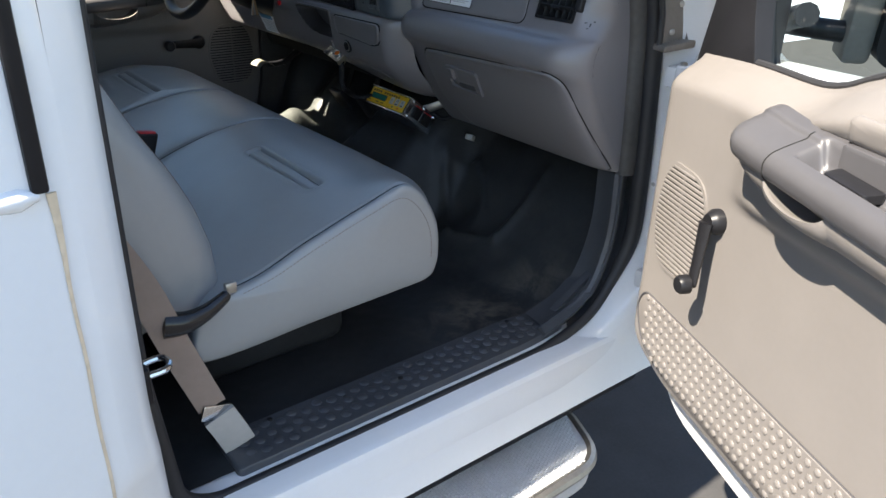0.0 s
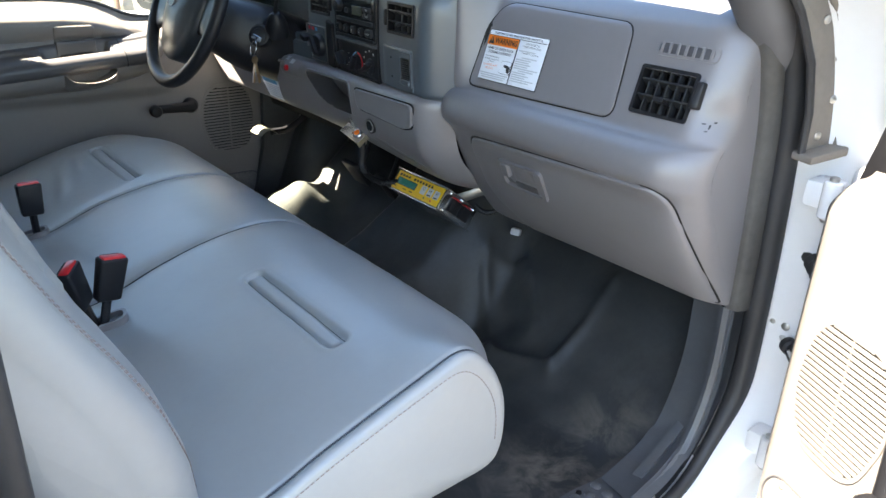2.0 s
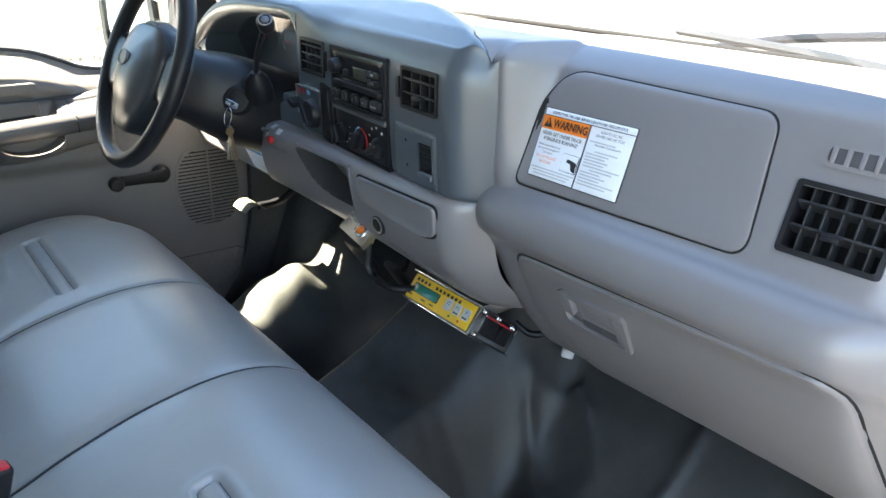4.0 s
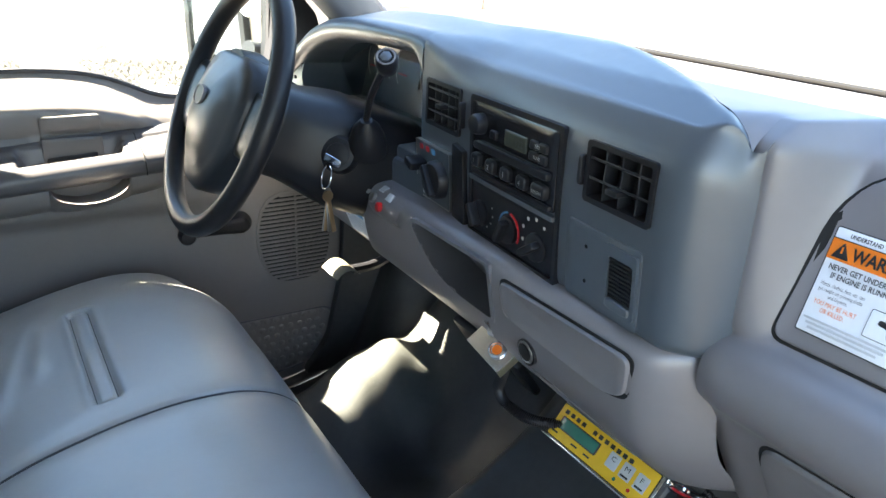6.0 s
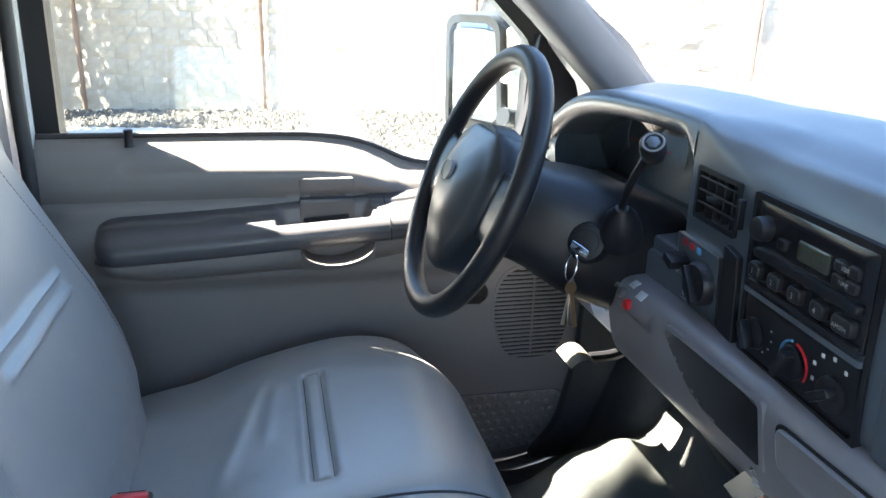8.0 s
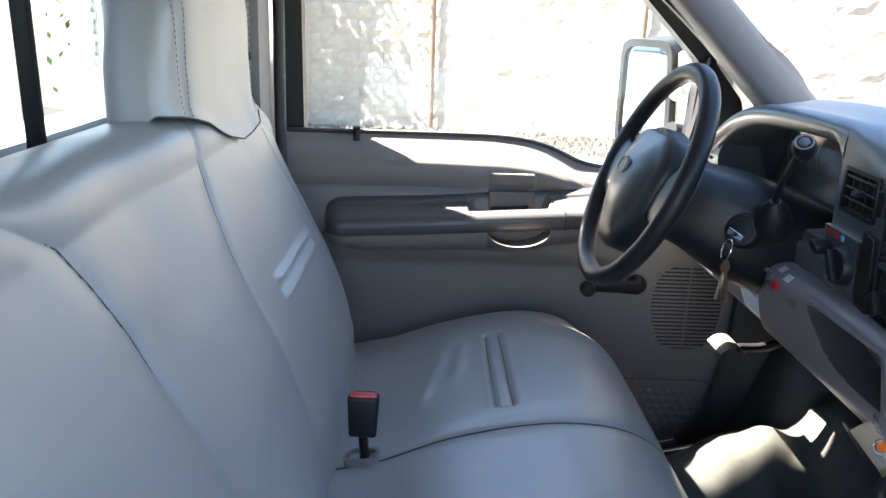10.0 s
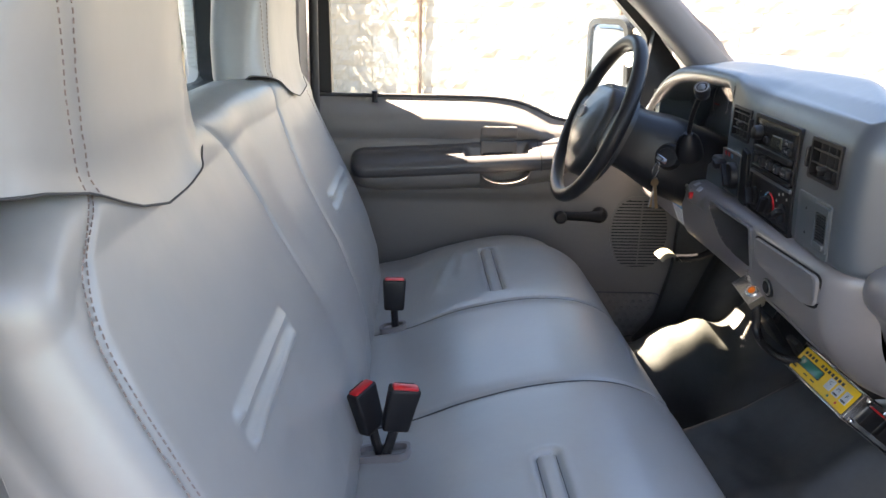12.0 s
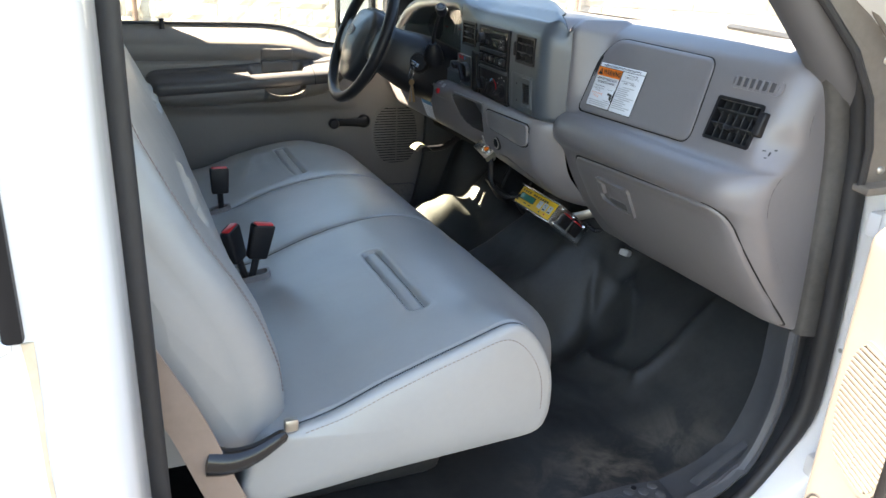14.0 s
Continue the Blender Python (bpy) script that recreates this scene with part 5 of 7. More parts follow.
part("radio_bezel", ring_patch(rect(0.118, 1.338, -0.066, 1.509, 0.006), rect(0.112, 1.344, -0.060, 1.503, 0.004), at_stack, 0.004, 0.004), BLACK, dash)
radio = part("radio", patch(rect(0.110, 1.417, -0.058, 1.503, 0.006), at_stack, 0.003, 0.002, 4, 0, 0.003), GLOSSBLACK, dash, "black car radio with round knob and preset keys")
part("display", patch(rect(0.040, 1.466, -0.004, 1.484, 0.003), at_stack, 0.0045, 0.001, 3, 0, 0.002), LCDG, radio, "grey lcd display")
part("upper_ledge", patch(rect(0.100, 1.450, -0.050, 1.458, 0.003), at_stack, 0.009, 0.003, 3, 0, 0.004), BLACK, radio)
part("lower_ledge", patch(rect(0.106, 1.419, -0.054, 1.424, 0.002), at_stack, 0.007, 0.002, 3, 0, 0.004), BLACK, radio)
part("volume_knob", lathe(at_stack(0.090, 1.479, 0.002), (-1, 0, 0), [(0, 0.0125), (0.010, 0.0120), (0.014, 0.0105), (0.015, 0.008)], 24), BLACK, radio)
for k in range(5):
    w = 0.0095 if k < 4 else 0.013
    yk = 0.094 - 0.0325 * k
    part("preset_key", patch(rect(yk + w, 1.428, yk - w, 1.444, 0.006), at_stack, 0.010, 0.004, 4, 0, 0.006), BLACK, radio)
    words(("1", "2", "3", "4", "AM/FM")[k], 0.008 if k < 4 else 0.006, lambda a, b, h: at_stack(-a, b, h), -yk, 1.433, 0.0104, MARK, radio, align="CENTER")
for yk, zk in ((0.062, 1.472), (-0.018, 1.480), (-0.035, 1.480), (-0.018, 1.468), (-0.035, 1.468)):
    part("key", patch(rect(yk + 0.007, zk - 0.005, yk - 0.007, zk + 0.005, 0.003), at_stack, 0.0065, 0.002, 3, 0, 0.003), BLACK, radio)
words("SEEK", 0.005, lambda a, b, h: at_stack(-a, b, h), 0.027, 1.4785, 0.0068, MARK, radio, align="CENTER")
words("TUNE", 0.005, lambda a, b, h: at_stack(-a, b, h), 0.027, 1.4665, 0.0068, MARK, radio, align="CENTER")
words("122", 0.011, lambda a, b, h: at_stack(-a, b, h), -0.010, 1.4705, 0.0048, INK, radio, align="CENTER")
clim = part("climate_panel", patch(rect(0.110, 1.345, -0.058, 1.410, 0.006), at_stack, 0.002, 0.002, 4, 0, 0.003), BLACK, dash, "black heater control panel")
part("panel_rib", patch(rect(0.112, 1.409, -0.060, 1.415, 0.002), at_stack, 0.006, 0.002, 3, 0, 0.004), POD, clim)
for k, yk in enumerate((0.090, 0.027, -0.030)):
    part("dial", lathe(at_stack(yk, 1.370, 0.001), (-1, 0, 0), [(0, 0.0165), (0.006, 0.016), (0.008, 0.013)], 24), BLACK, clim)
    part("dial_grip", moved(box((-0.014, 0, 0), (0.014, 0.009, 0.029), 0.003, 2), Matrix.Translation(at_stack(yk, 1.370, 0.0)) @ pose(0, 0, 0, (-30, 25, 55)[k])), BLACK, clim)
for sgn, m_ in ((1, BLUE), (-1, RED)):
    arc = [at_stack(0.027 + 0.0205 * math.sin(a), 1.370 + 0.0205 * math.cos(a), 0.0026) for a in [sgn * (0.15 + 0.16 * k) for k in range(13)]]
    part("heat_scale", tube(arc, 0.0013, 6), m_, clim)
for k in range(7):
    a = -1.9 + 0.62 * k
    part("mode_mark", patch(rect(-0.0285 + 0.026 * math.sin(a), 1.374 + 0.025 * math.cos(a), -0.0245 + 0.026 * math.sin(a), 1.378 + 0.025 * math.cos(a), 0.001), at_stack, 0.0026, 0.0003, 2, 0, 0.0005), MARK, clim)
for k in range(4):
    a = -1.2 - 0.5 * k
    part("fan_mark", patch(rect(0.083 + 0.021 * math.sin(a), 1.375 + 0.021 * math.cos(a), 0.0855 + 0.021 * math.sin(a), 1.377 + 0.021 * math.cos(a), 0.0005), at_stack, 0.0026, 0.0003, 2, 0, 0.0005), MARK, clim)
# blank plate with its sliding cover beside the radio
bp_ = part("blank_plate", patch(rect(-0.082, 1.343, -0.190, 1.424, 0.006), at_stack, 0.0012, 0.001, 4, 0, 0.001), POD, dash)
part("cup_slide", ring_patch(rect(-0.143, 1.354, -0.188, 1.419, 0.005), rect(-0.149, 1.359, -0.183, 1.408, 0.004), at_stack, 0.005, 0.002), POD, bp_)
part("slide_throat", patch(rect(-0.147, 1.357, -0.185, 1.410, 0.004), at_stack, 0.002, 0.0005, 3, 0, 0.001), BLACK, bp_)
for k in range(10):
    z = 1.367 + 0.0041 * k
    part("slide_rib", slab([(-0.150, z), (-0.182, z), (-0.182, z + 0.0018), (-0.150, z + 0.0018)], at_stack, 0.001, 0.0045, 0.0005), BLACK, bp_)
part("slide_lip", patch(rect(-0.149, 1.357, -0.183, 1.366, 0.004), at_stack, 0.008, 0.003, 3, 0, 0.004), POD, bp_)
for z in (1.365, 1.402):
    part("screw_hole", lathe(at_stack(-0.112, z, 0.001), (-1, 0, 0), [(0, 0.0022), (0.0006, 0.002)], 10), GAP, bp_)
# brake controller with its rotary knob, to the driver's side of the radio
tc = part("rotary_switch_plate", patch(rect(0.262, 1.346, 0.166, 1.423, 0.003), at_stack, 0.004, 0.001, 3, 0, 0.004), POD, dash, "dark plate with a rotary switch and red symbols")
part("rim", ring_patch(rect(0.2625, 1.3455, 0.1655, 1.4235, 0.003), rect(0.261, 1.347, 0.167, 1.422, 0.003), at_stack, 0.0046, 0.002), STEEL, tc)
part("rotary_knob", lathe(at_stack(0.196, 1.382, 0.003), (-1, 0, 0), [(0, 0.026), (0.012, 0.025), (0.016, 0.022), (0.017, 0.016)], 30), BLACK, tc)
part("knob_grip", moved(box((-0.022, 0, 0), (0.012, 0.010, 0.044), 0.003, 2), Matrix.Translation(at_stack(0.196, 1.382, 0.0)) @ pose(0, 0, 0, -35)), BLACK, tc)
part("lever", moved(box((-0.018, 0, 0), (0.026, 0.022, 0.012), 0.003, 2), Matrix.Translation(at_stack(0.240, 1.395, 0.0)) @ pose(0, 0, 0, 20)), BLACK, tc)
for k, yk in enumerate((0.246, 0.228, 0.211)):
    part("symbol", patch(rect(yk + 0.005, 1.411, yk - 0.005, 1.419, 0.003), at_stack, 0.0046, 0.0002, 2, 0, 0.0005), RED if k < 2 else BLUE, tc)
part("symbol", patch(rect(0.256, 1.350, 0.240, 1.366, 0.001), at_stack, 0.0046, 0.0002, 2, 0, 0.0005), GREYINK, tc)
part("black_tape", patch(rounded([(0.158, 1.344), (0.126, 1.340), (0.128, 1.436), (0.156, 1.442)], 0.003), at_stack, 0.006, 0.002, 3, 0, 0.004), BLACK, dash, "black tape strip")

# lower console: pocket, ashtray, sockets
def low_profile(y):
    t = step_(0.30, -0.20, y)
    q = max(0.0, (-0.195 - y) / 0.050)
    f = [(0.83, 1.343), (0.800, 1.341), (0.787, 1.333), (0.783, 1.315), (0.788, 1.275), (0.800, 1.232), (0.822, 1.212 - 0.012 * t), (0.868, 1.196 - 0.036 * t), (0.935, 1.190 - 0.055 * t), (1.0, 1.190 - 0.05 * t)]
    return [(x + 0.045 * q ** 2.0, z) for x, z in f]


ly = [-0.252 + 0.612 * k / 120 for k in range(121)]
lowp = [[Vector((p.x, ly[j], p.y)) for p in arclen([(a.x, a.y, 0) for a in smooth_line([(*q, 0) for q in low_profile(ly[j])], 6)], 65)] for j in range(121)]
def at_low(y, z, h=0.0):
    f = low_profile(y)[3:8]
    x = lerp_lin([(a, b) for a, b in reversed(f)], z)
    return Vector((x - h, y, z))


part("ashtray_joint", patch(rounded([(0.008, 1.3255), (0.002, 1.279), (-0.165, 1.268), (-0.198, 1.277), (-0.203, 1.328)], 0.014), at_low, 0.0006, 0.0005, 5, 0, 0.001), GAP, dash)
part("ashtray_door", patch(rounded([(0.004, 1.3225), (-0.001, 1.282), (-0.164, 1.271), (-0.194, 1.280), (-0.199, 1.325)], 0.013), at_low, 0.0055, 0.004, 10, -0.0035, 0.002), DASH, dash, "worn grey ashtray door")
pk = rounded([(0.220, 1.328, 0.035), (0.031, 1.328, 0.008), (0.026, 1.260, 0.008), (0.140, 1.262, 0.06)], 0.015, 8)


def inside(p, poly):
    hit_ = False
    for a, b in zip(poly, poly[1:] + poly[:1]):
        if (a[1] > p[1]) != (b[1] > p[1]) and p[0] < (b[0] - a[0]) * (p[1] - a[1]) / (b[1] - a[1]) + a[0]:
            hit_ = not hit_
    return hit_


lg = grid(lambda i, j: lowp[j][i], 65, 121)
lf = [f for f in lg[1] if not (sum(lg[0][k].x for k in f) / 4 < 0.82 and inside((sum(lg[0][k].y for k in f) / 4, sum(lg[0][k].z for k in f) / 4), pk))]
part("lower_console", (lg[0], lf), DASH, dash, "grey lower console", sharp=60)
n_ = len(pk)
hol = [at_low(p.x, p.y, 0.0012) for p in pk] + [at_low(0.13 + (p.x - 0.13) * 0.93, 1.291 + (p.y - 1.291) * 0.85, -0.035) for p in pk] + [at_low(0.13 + (p.x - 0.13) * 0.86, 1.291 + (p.y - 1.291) * 0.7, -0.055) for p in pk]
hf = [(r * n_ + k, r * n_ + (k + 1) % n_, (r + 1) * n_ + (k + 1) % n_, (r + 1) * n_ + k) for r in range(2) for k in range(n_)] + [tuple(range(2 * n_, 3 * n_))]
# lined darker than the console, so the colour carries the pocket's shade
part("pocket", (hol, hf), ARM, dash, "open pocket with shade put into its darker lining", sharp=60)
part("pocket_rim", ring_patch([((p.x - 0.137) * 1.06 + 0.137, (p.y - 1.291) * 1.13 + 1.291) for p in pk], pk, at_low, 0.0022, 0.004), DASH, dash)
part("power_socket", lathe(at_low(-0.040, 1.250, -0.002), (-1, 0, -0.15), [(0, 0.0165), (0.006, 0.0160), (0.007, 0.0140), (0.001, 0.0128), (-0.02, 0.0120)], 24), BLACK, dash, "black power socket with a steel rim")
part("socket_rim", lathe(at_low(-0.040, 1.250, 0.0045), (-1, 0, -0.15), [(0, 0.0138), (0.001, 0.0130), (0.000, 0.0118), (-0.004, 0.0115)], 24), STEEL, dash)
part("socket_throat", lathe(at_low(-0.040, 1.250, 0.0062), (-1, 0, -0.15), [(0, 0.0108), (0.0006, 0.010)], 20), GAP, dash)
part("lower_tray", patch(rounded([(-0.02, 1.222), (-0.075, 1.224), (-0.19, 1.190), (-0.15, 1.180)], 0.012), at_low, 0.004, 0.003, 4, 0, 0.002), DASH, dash)
# button pad at the driver's end
bpad = part("button_pad", grid(lambda i, j: Vector((0.812 - 0.034 * math.sin(i * math.pi / 12) * (1 - (max(0.0, j - 14) / 6) ** 2 * 0.55), 0.240 + 0.112 * j / 20, 1.316 + 0.026 * math.cos(i * math.pi / 12) * (1 - (max(0.0, j - 14) / 6) ** 2 * 0.55))), 13, 21), DASH, dash, sharp=60)
for yk, zk, m_ in ((0.342, 1.330, STEEL), (0.316, 1.326, STEEL), (0.293, 1.319, RED)):
    q = math.acos(max(-1.0, min(1.0, (zk - 1.316) / 0.026)))
    part("button", lathe((0.812 - 0.0345 * math.sin(q), yk, zk), (-math.sin(q), 0, math.cos(q)), [(-0.002, 0.0072), (0.0030, 0.0070), (0.0045, 0.0052)], 18), m_, bpad, "red push button" if m_ is RED else "")
for k, (yk, w) in enumerate(((0.310, 0.014), (0.280, 0.016))):
    q = 0.55 + 0.22 * k
    part("legend", moved(box((0, 0, 0), (0.012, w, 0.001), 0.0003), pose(0.812 - 0.0345 * math.sin(q), yk, 1.316 + 0.0265 * math.cos(q), 0, -math.degrees(q), 0)), GREYINK, bpad)

# instrument binnacle
part("hood_cheek", slab(rounded([(0.822, 1.335), (0.820, 1.518), (0.86, 1.530), (0.99, 1.530), (0.99, 1.335)], 0.012), lambda a, b, h: Vector((a, 0.238 + h, b)), 0.0, 0.012, 0.003), POD, dash)
part("outer_cheek", slab(rounded([(0.85, 1.30), (0.832, 1.44), (0.85, 1.485), (0.99, 1.50), (0.99, 1.30)], 0.012), lambda a, b, h: Vector((a, 0.715 + h, b)), 0.0, 0.075, 0.006), POD, dash)
louvre(0.775, 1.395, 0.722, 1.478, lambda y, z, h=0.0: Vector((0.838 - h, y, z)), dash, 1, 4)
part("gauge_panel", slab([(0.24, 1.38), (0.73, 1.38), (0.73, 1.53), (0.24, 1.56)], lambda a, b, h: Vector((0.955 + 0.25 * (b - 1.40) - h, a, b)), -0.01, 0.0, 0.001), CLUSTER, dash, "grey gauge faces behind clear plastic")
for yk in (0.31, 0.42, 0.55, 0.66):
    c = Vector((0.967, yk, 1.46))
    part("gauge_needle", box((c.x - 0.008, yk + 0.012, 1.455), (0.002, 0.030, 0.003), 0.0008), RED, dash)
    part("gauge_ring", tube([c + Vector((-0.003, 0.044 * math.cos(a), 0.044 * math.sin(a))) for a in [k * math.pi / 20 - 0.6 for k in range(28)]], 0.0012, 5), MARK, dash)
part("gauge_lens", slab([(0.24, 1.385), (0.73, 1.385), (0.73, 1.525), (0.24, 1.555)], lambda a, b, h: Vector((0.935 - 0.42 * (b - 1.40) - h, a, b)), 0, 0.002, 0), CLEAR, dash).visible_shadow = False
part("gauge_ledge", slab(rounded([(0.238, 0.825), (0.72, 0.84), (0.72, 0.96), (0.238, 0.96)], 0.01), lambda a, b, h: Vector((b, a, 1.372 + h)), 0.0, 0.022, 0.006), POD, dash)
part("column_surround", slab(rounded([(0.238, 1.378), (0.238, 1.315), (0.72, 1.315), (0.72, 1.378)], 0.01), lambda a, b, h: Vector((0.84 - h, a, b)), 0.0, 0.02, 0.008), POD, dash)
# knee bolster
def bolster(i, j):
    y = 0.285 + 0.50 * j / 30
    f = [(0.83, 1.335), (0.805, 1.332), (0.796, 1.320), (0.797, 1.302), (0.813, 1.262), (0.834, 1.212), (0.846, 1.200), (0.872, 1.200), (0.96, 1.23)]
    L_ = arclen([(a.x, a.y, 0) for a in smooth_line([(*q, 0) for q in f], 5)], 33)
    return Vector((L_[i].x, y, L_[i].y))


part("knee_bolster", grid(bolster, 33, 31), DASH, dash, "grey knee panel under the steering column", sharp=60)
stick = thing("instruction_sticker", "white printed instruction sticker on the knee panel", "sticker")
part("sheet", patch(rect(0.0, -0.100, 0.225, -0.036, 0.004), plane((0.7965, 0.50, 1.303), (0, -1, 0), (-0.40, 0, 0.91)), 0.003, 0.0005, 3, 0, 0.001), WHITE, stick)
part("header_bar", patch(rect(0.005, -0.054, 0.08, -0.040, 0.001), plane((0.7965, 0.50, 1.303), (0, -1, 0), (-0.40, 0, 0.91)), 0.0036, 0.0002, 2, 0, 0.0003), BLUE, stick)
for k in range(6):
    part("print_bar", patch(rect(0.01, -0.062 - 0.0062 * k, 0.215 - 0.02 * (k % 3), -0.060 - 0.0062 * k, 0.0005), plane((0.7965, 0.50, 1.303), (0, -1, 0), (-0.40, 0, 0.91)), 0.0036, 0.0002, 2, 0, 0.0003), GREYINK, stick)
ty = [-0.246 + 1.046 * j / 90 for j in range(91)]
top_x = lambda i, y: (seam_x(y) - 0.003) * (1 - (i / 50) ** 1.5) + 1.375 * (i / 50) ** 1.5
part("dash_top", grid(lambda i, j: Vector((top_x(i, ty[j]), ty[j], top_z(top_x(i, ty[j]), ty[j]) - 0.003)), 51, 91), DASH, dash, sharp=60)
part("stack_joint", tube([Vector((seam_x(y), y, top_z(seam_x(y), y) - 0.001)) for y in [-0.246 + 0.008 * k for k in range(108)]], 0.0017, 6), GAP, dash)
# black block standing for the shade in the hollow under the dash
part("under_dash_shade", box((1.10, 0.0, 1.22), (0.30, 1.54, 0.20), 0.03), GAP, dash)
part("defrost_slot", box((1.22, -0.1, 1.529), (0.02, 0.9, 0.004), 0.001), GAP, dash)


# ---- steering column and wheel ----
AX = Vector((-0.924, 0, 0.383)).normalized()
UPW = Vector((0.383, 0, 0.924)).normalized()
WC = Vector((0.6083, 0.4422, 1.4468))
wheel = thing("steering_wheel", "dark four-spoke steering wheel with a padded hub", "steering wheel")
R = 0.1741
at_wheel = lambda a, b, h=0.0: WC + Vector((0, -1, 0)) * a + UPW * b + AX * h
part("rim", tube([at_wheel(R * math.cos(t), R * math.sin(t)) for t in [2 * math.pi * k / 72 for k in range(72)]], 0.0152, 14, closed=True), POD if False else BLACK, wheel)
pad = rounded([(-0.098, 0.045, 0.05), (-0.06, 0.082, 0.04), (0.06, 0.082, 0.04), (0.098, 0.045, 0.05), (0.085, -0.045, 0.05), (0.035, -0.098, 0.03), (-0.035, -0.098, 0.03), (-0.085, -0.045, 0.05)], 0.03, 6)
hub = part("hub_pad", patch([(p[0] * 1.06, p[1] * 1.10 - 0.016) for p in pad], at_wheel, 0.014, 0.020, 10, 0.022, 0.05), HUBM, wheel, "smooth dark hub pad")
badge = rounded([(0.030, 0.0), (0.024, 0.010), (0.0, 0.0135), (-0.024, 0.010), (-0.030, 0.0), (-0.024, -0.010), (0.0, -0.0135), (0.024, -0.010)], 0.008, 3)
at_hub = lambda a, b, h=0.0: at_wheel(a, b + 0.004, 0.0345 + h)
part("oval_badge", patch([(p[0] * 0.65, p[1]) for p in badge], at_hub, 0.002, 0.001, 4, 0.0005, 0.003), POD, hub, "embossed oval badge")
part("badge_rim", ring_patch([(p[0] * 0.68, p[1] * 1.05) for p in badge], [(p[0] * 0.60, p[1] * 0.92) for p in badge], at_hub, 0.0032, 0.001), DASH, hub)
for sx in (-1, 1):
    # broad side spokes, hollowed a little along their length
    def spoke_pt(i, j, sx=sx):
        t = i / 16
        v = j / 18 * 2 * math.pi
        a = 0.055 + (R - 0.058) * t
        mid_b, half = -0.004 - 0.008 * t, 0.056 - 0.012 * math.sin(math.pi * min(1.0, t * 1.05)) + 0.010 * t ** 4
        c, q = math.cos(v), math.sin(v)
        return at_wheel(sx * a * math.sqrt(max(0.05, 1 - 0.25 * t * ((mid_b + half * c) / R) ** 2)), mid_b + half * math.copysign(abs(c) ** 0.7, c), -0.004 - 0.006 * math.sin(math.pi * t) + 0.011 * math.copysign(abs(q) ** 0.7, q))
    part("spoke", grid(spoke_pt, 17, 18, closed_v=True), HUBM, wheel, sharp=60, flip=sx < 0)
part("hub_back", lathe(at_wheel(0, 0, -0.055), AX, [(0, 0.075), (0.03, 0.085), (0.06, 0.08)], 30), BLACK, wheel)
part("lower_spoke_trim", patch(rounded([(-0.07, -0.06), (0.07, -0.06), (0.035, -0.115), (-0.035, -0.115)], 0.015), at_wheel, 0.004, 0.004, 4, 0, 0.02), ARM, wheel)

column = thing("steering_column", "dark steering column shroud with ignition lock", "steering column")


def shroud(i, j):
    t = j / 14
    a = 2 * math.pi * i / 40
    c = WC - AX * (0.050 + 0.225 * t)
    w, h = 0.088 + 0.020 * step_(0.1, 0.5, t), 0.066 + 0.018 * step_(0.1, 0.6, t)
    return c + Vector((0, 1, 0)) * w * math.copysign(abs(math.cos(a)) ** 0.55, math.cos(a)) + UPW * (h * math.copysign(abs(math.sin(a)) ** 0.6, math.sin(a)) - 0.008)


sg_ = grid(shroud, 40, 15, closed_u=True)
part("shroud", (sg_[0], sg_[1] + [tuple(reversed(range(40)))]), BLACK, column, sharp=50, flip=True)
part("lock_boss", lathe((0.742, 0.345, 1.386), (-0.55, -0.75, 0.25), [(0, 0.028), (0.014, 0.0265), (0.020, 0.0225), (0.021, 0.012)], 26), BLACK, column, "ignition lock")
part("lock_face", lathe((0.7305, 0.3295, 1.391), (-0.55, -0.75, 0.25), [(0, 0.017), (0.002, 0.016), (0.003, 0.006)], 22), BLACK, column)
keys = thing("key_ring", "steel key ring with keys hanging from the ignition", "keys")
part("ignition_key", moved(box((0, 0, 0), (0.003, 0.026, 0.011), 0.0012), pose(0.716, 0.314, 1.388, 20, 0, 35)), CHROME, keys)
rc = Vector((0.706, 0.312, 1.366))
part("ring", tube([rc + Vector((0.004 * math.sin(t), 0.016 * math.cos(t) * 0.9, 0.016 * math.sin(t))) for t in [2 * math.pi * k / 28 for k in range(28)]], 0.0013, 6, closed=True), CHROME, keys)
for k, m_ in enumerate((BRASS, STEEL, BRASS, STEEL)):
    mk = pose(0.706 + 0.003 * (k - 1), 0.312 + 0.004 * (k - 1.5), 1.352, 3 * (k - 1), 6 * (k - 1.5), 24 + 14 * (k - 1))
    part("key", join(moved(lathe((0, -0.0012, -0.011), (0, 1, 0), [(0, 0.0080), (0.0022, 0.0080)], 16), mk), moved(box((0, 0, -0.040), (0.0068, 0.0022, 0.050), 0.0006, 1), mk)), m_, keys)
lever = thing("gear_lever", "black column gear lever with a ribbed knob", "gear lever")
part("boot", lathe((0.775, 0.325, 1.395), (-0.25, -0.42, 0.80), [(0, 0.028), (0.02, 0.026), (0.040, 0.020), (0.056, 0.008)], 24), BLACK, lever)
lp_ = smooth_line([(0.760, 0.300, 1.445), (0.750, 0.268, 1.478), (0.744, 0.235, 1.508), (0.742, 0.212, 1.530)], 6)
part("arm", tube(lp_, 0.0048, 10), BLACK, lever)
part("knob", lathe((0.746, 0.214, 1.522), (-0.38, -0.55, 0.62), [(0, 0.007), (0.006, 0.0125), (0.018, 0.0142), (0.026, 0.0142), (0.030, 0.0125), (0.029, 0.009)], 22), BLACK, lever)
part("knob_button", lathe((0.7345, 0.197, 1.541), (-0.38, -0.55, 0.62), [(0, 0.0078), (0.003, 0.0072), (0.004, 0.003)], 6), POD, lever)
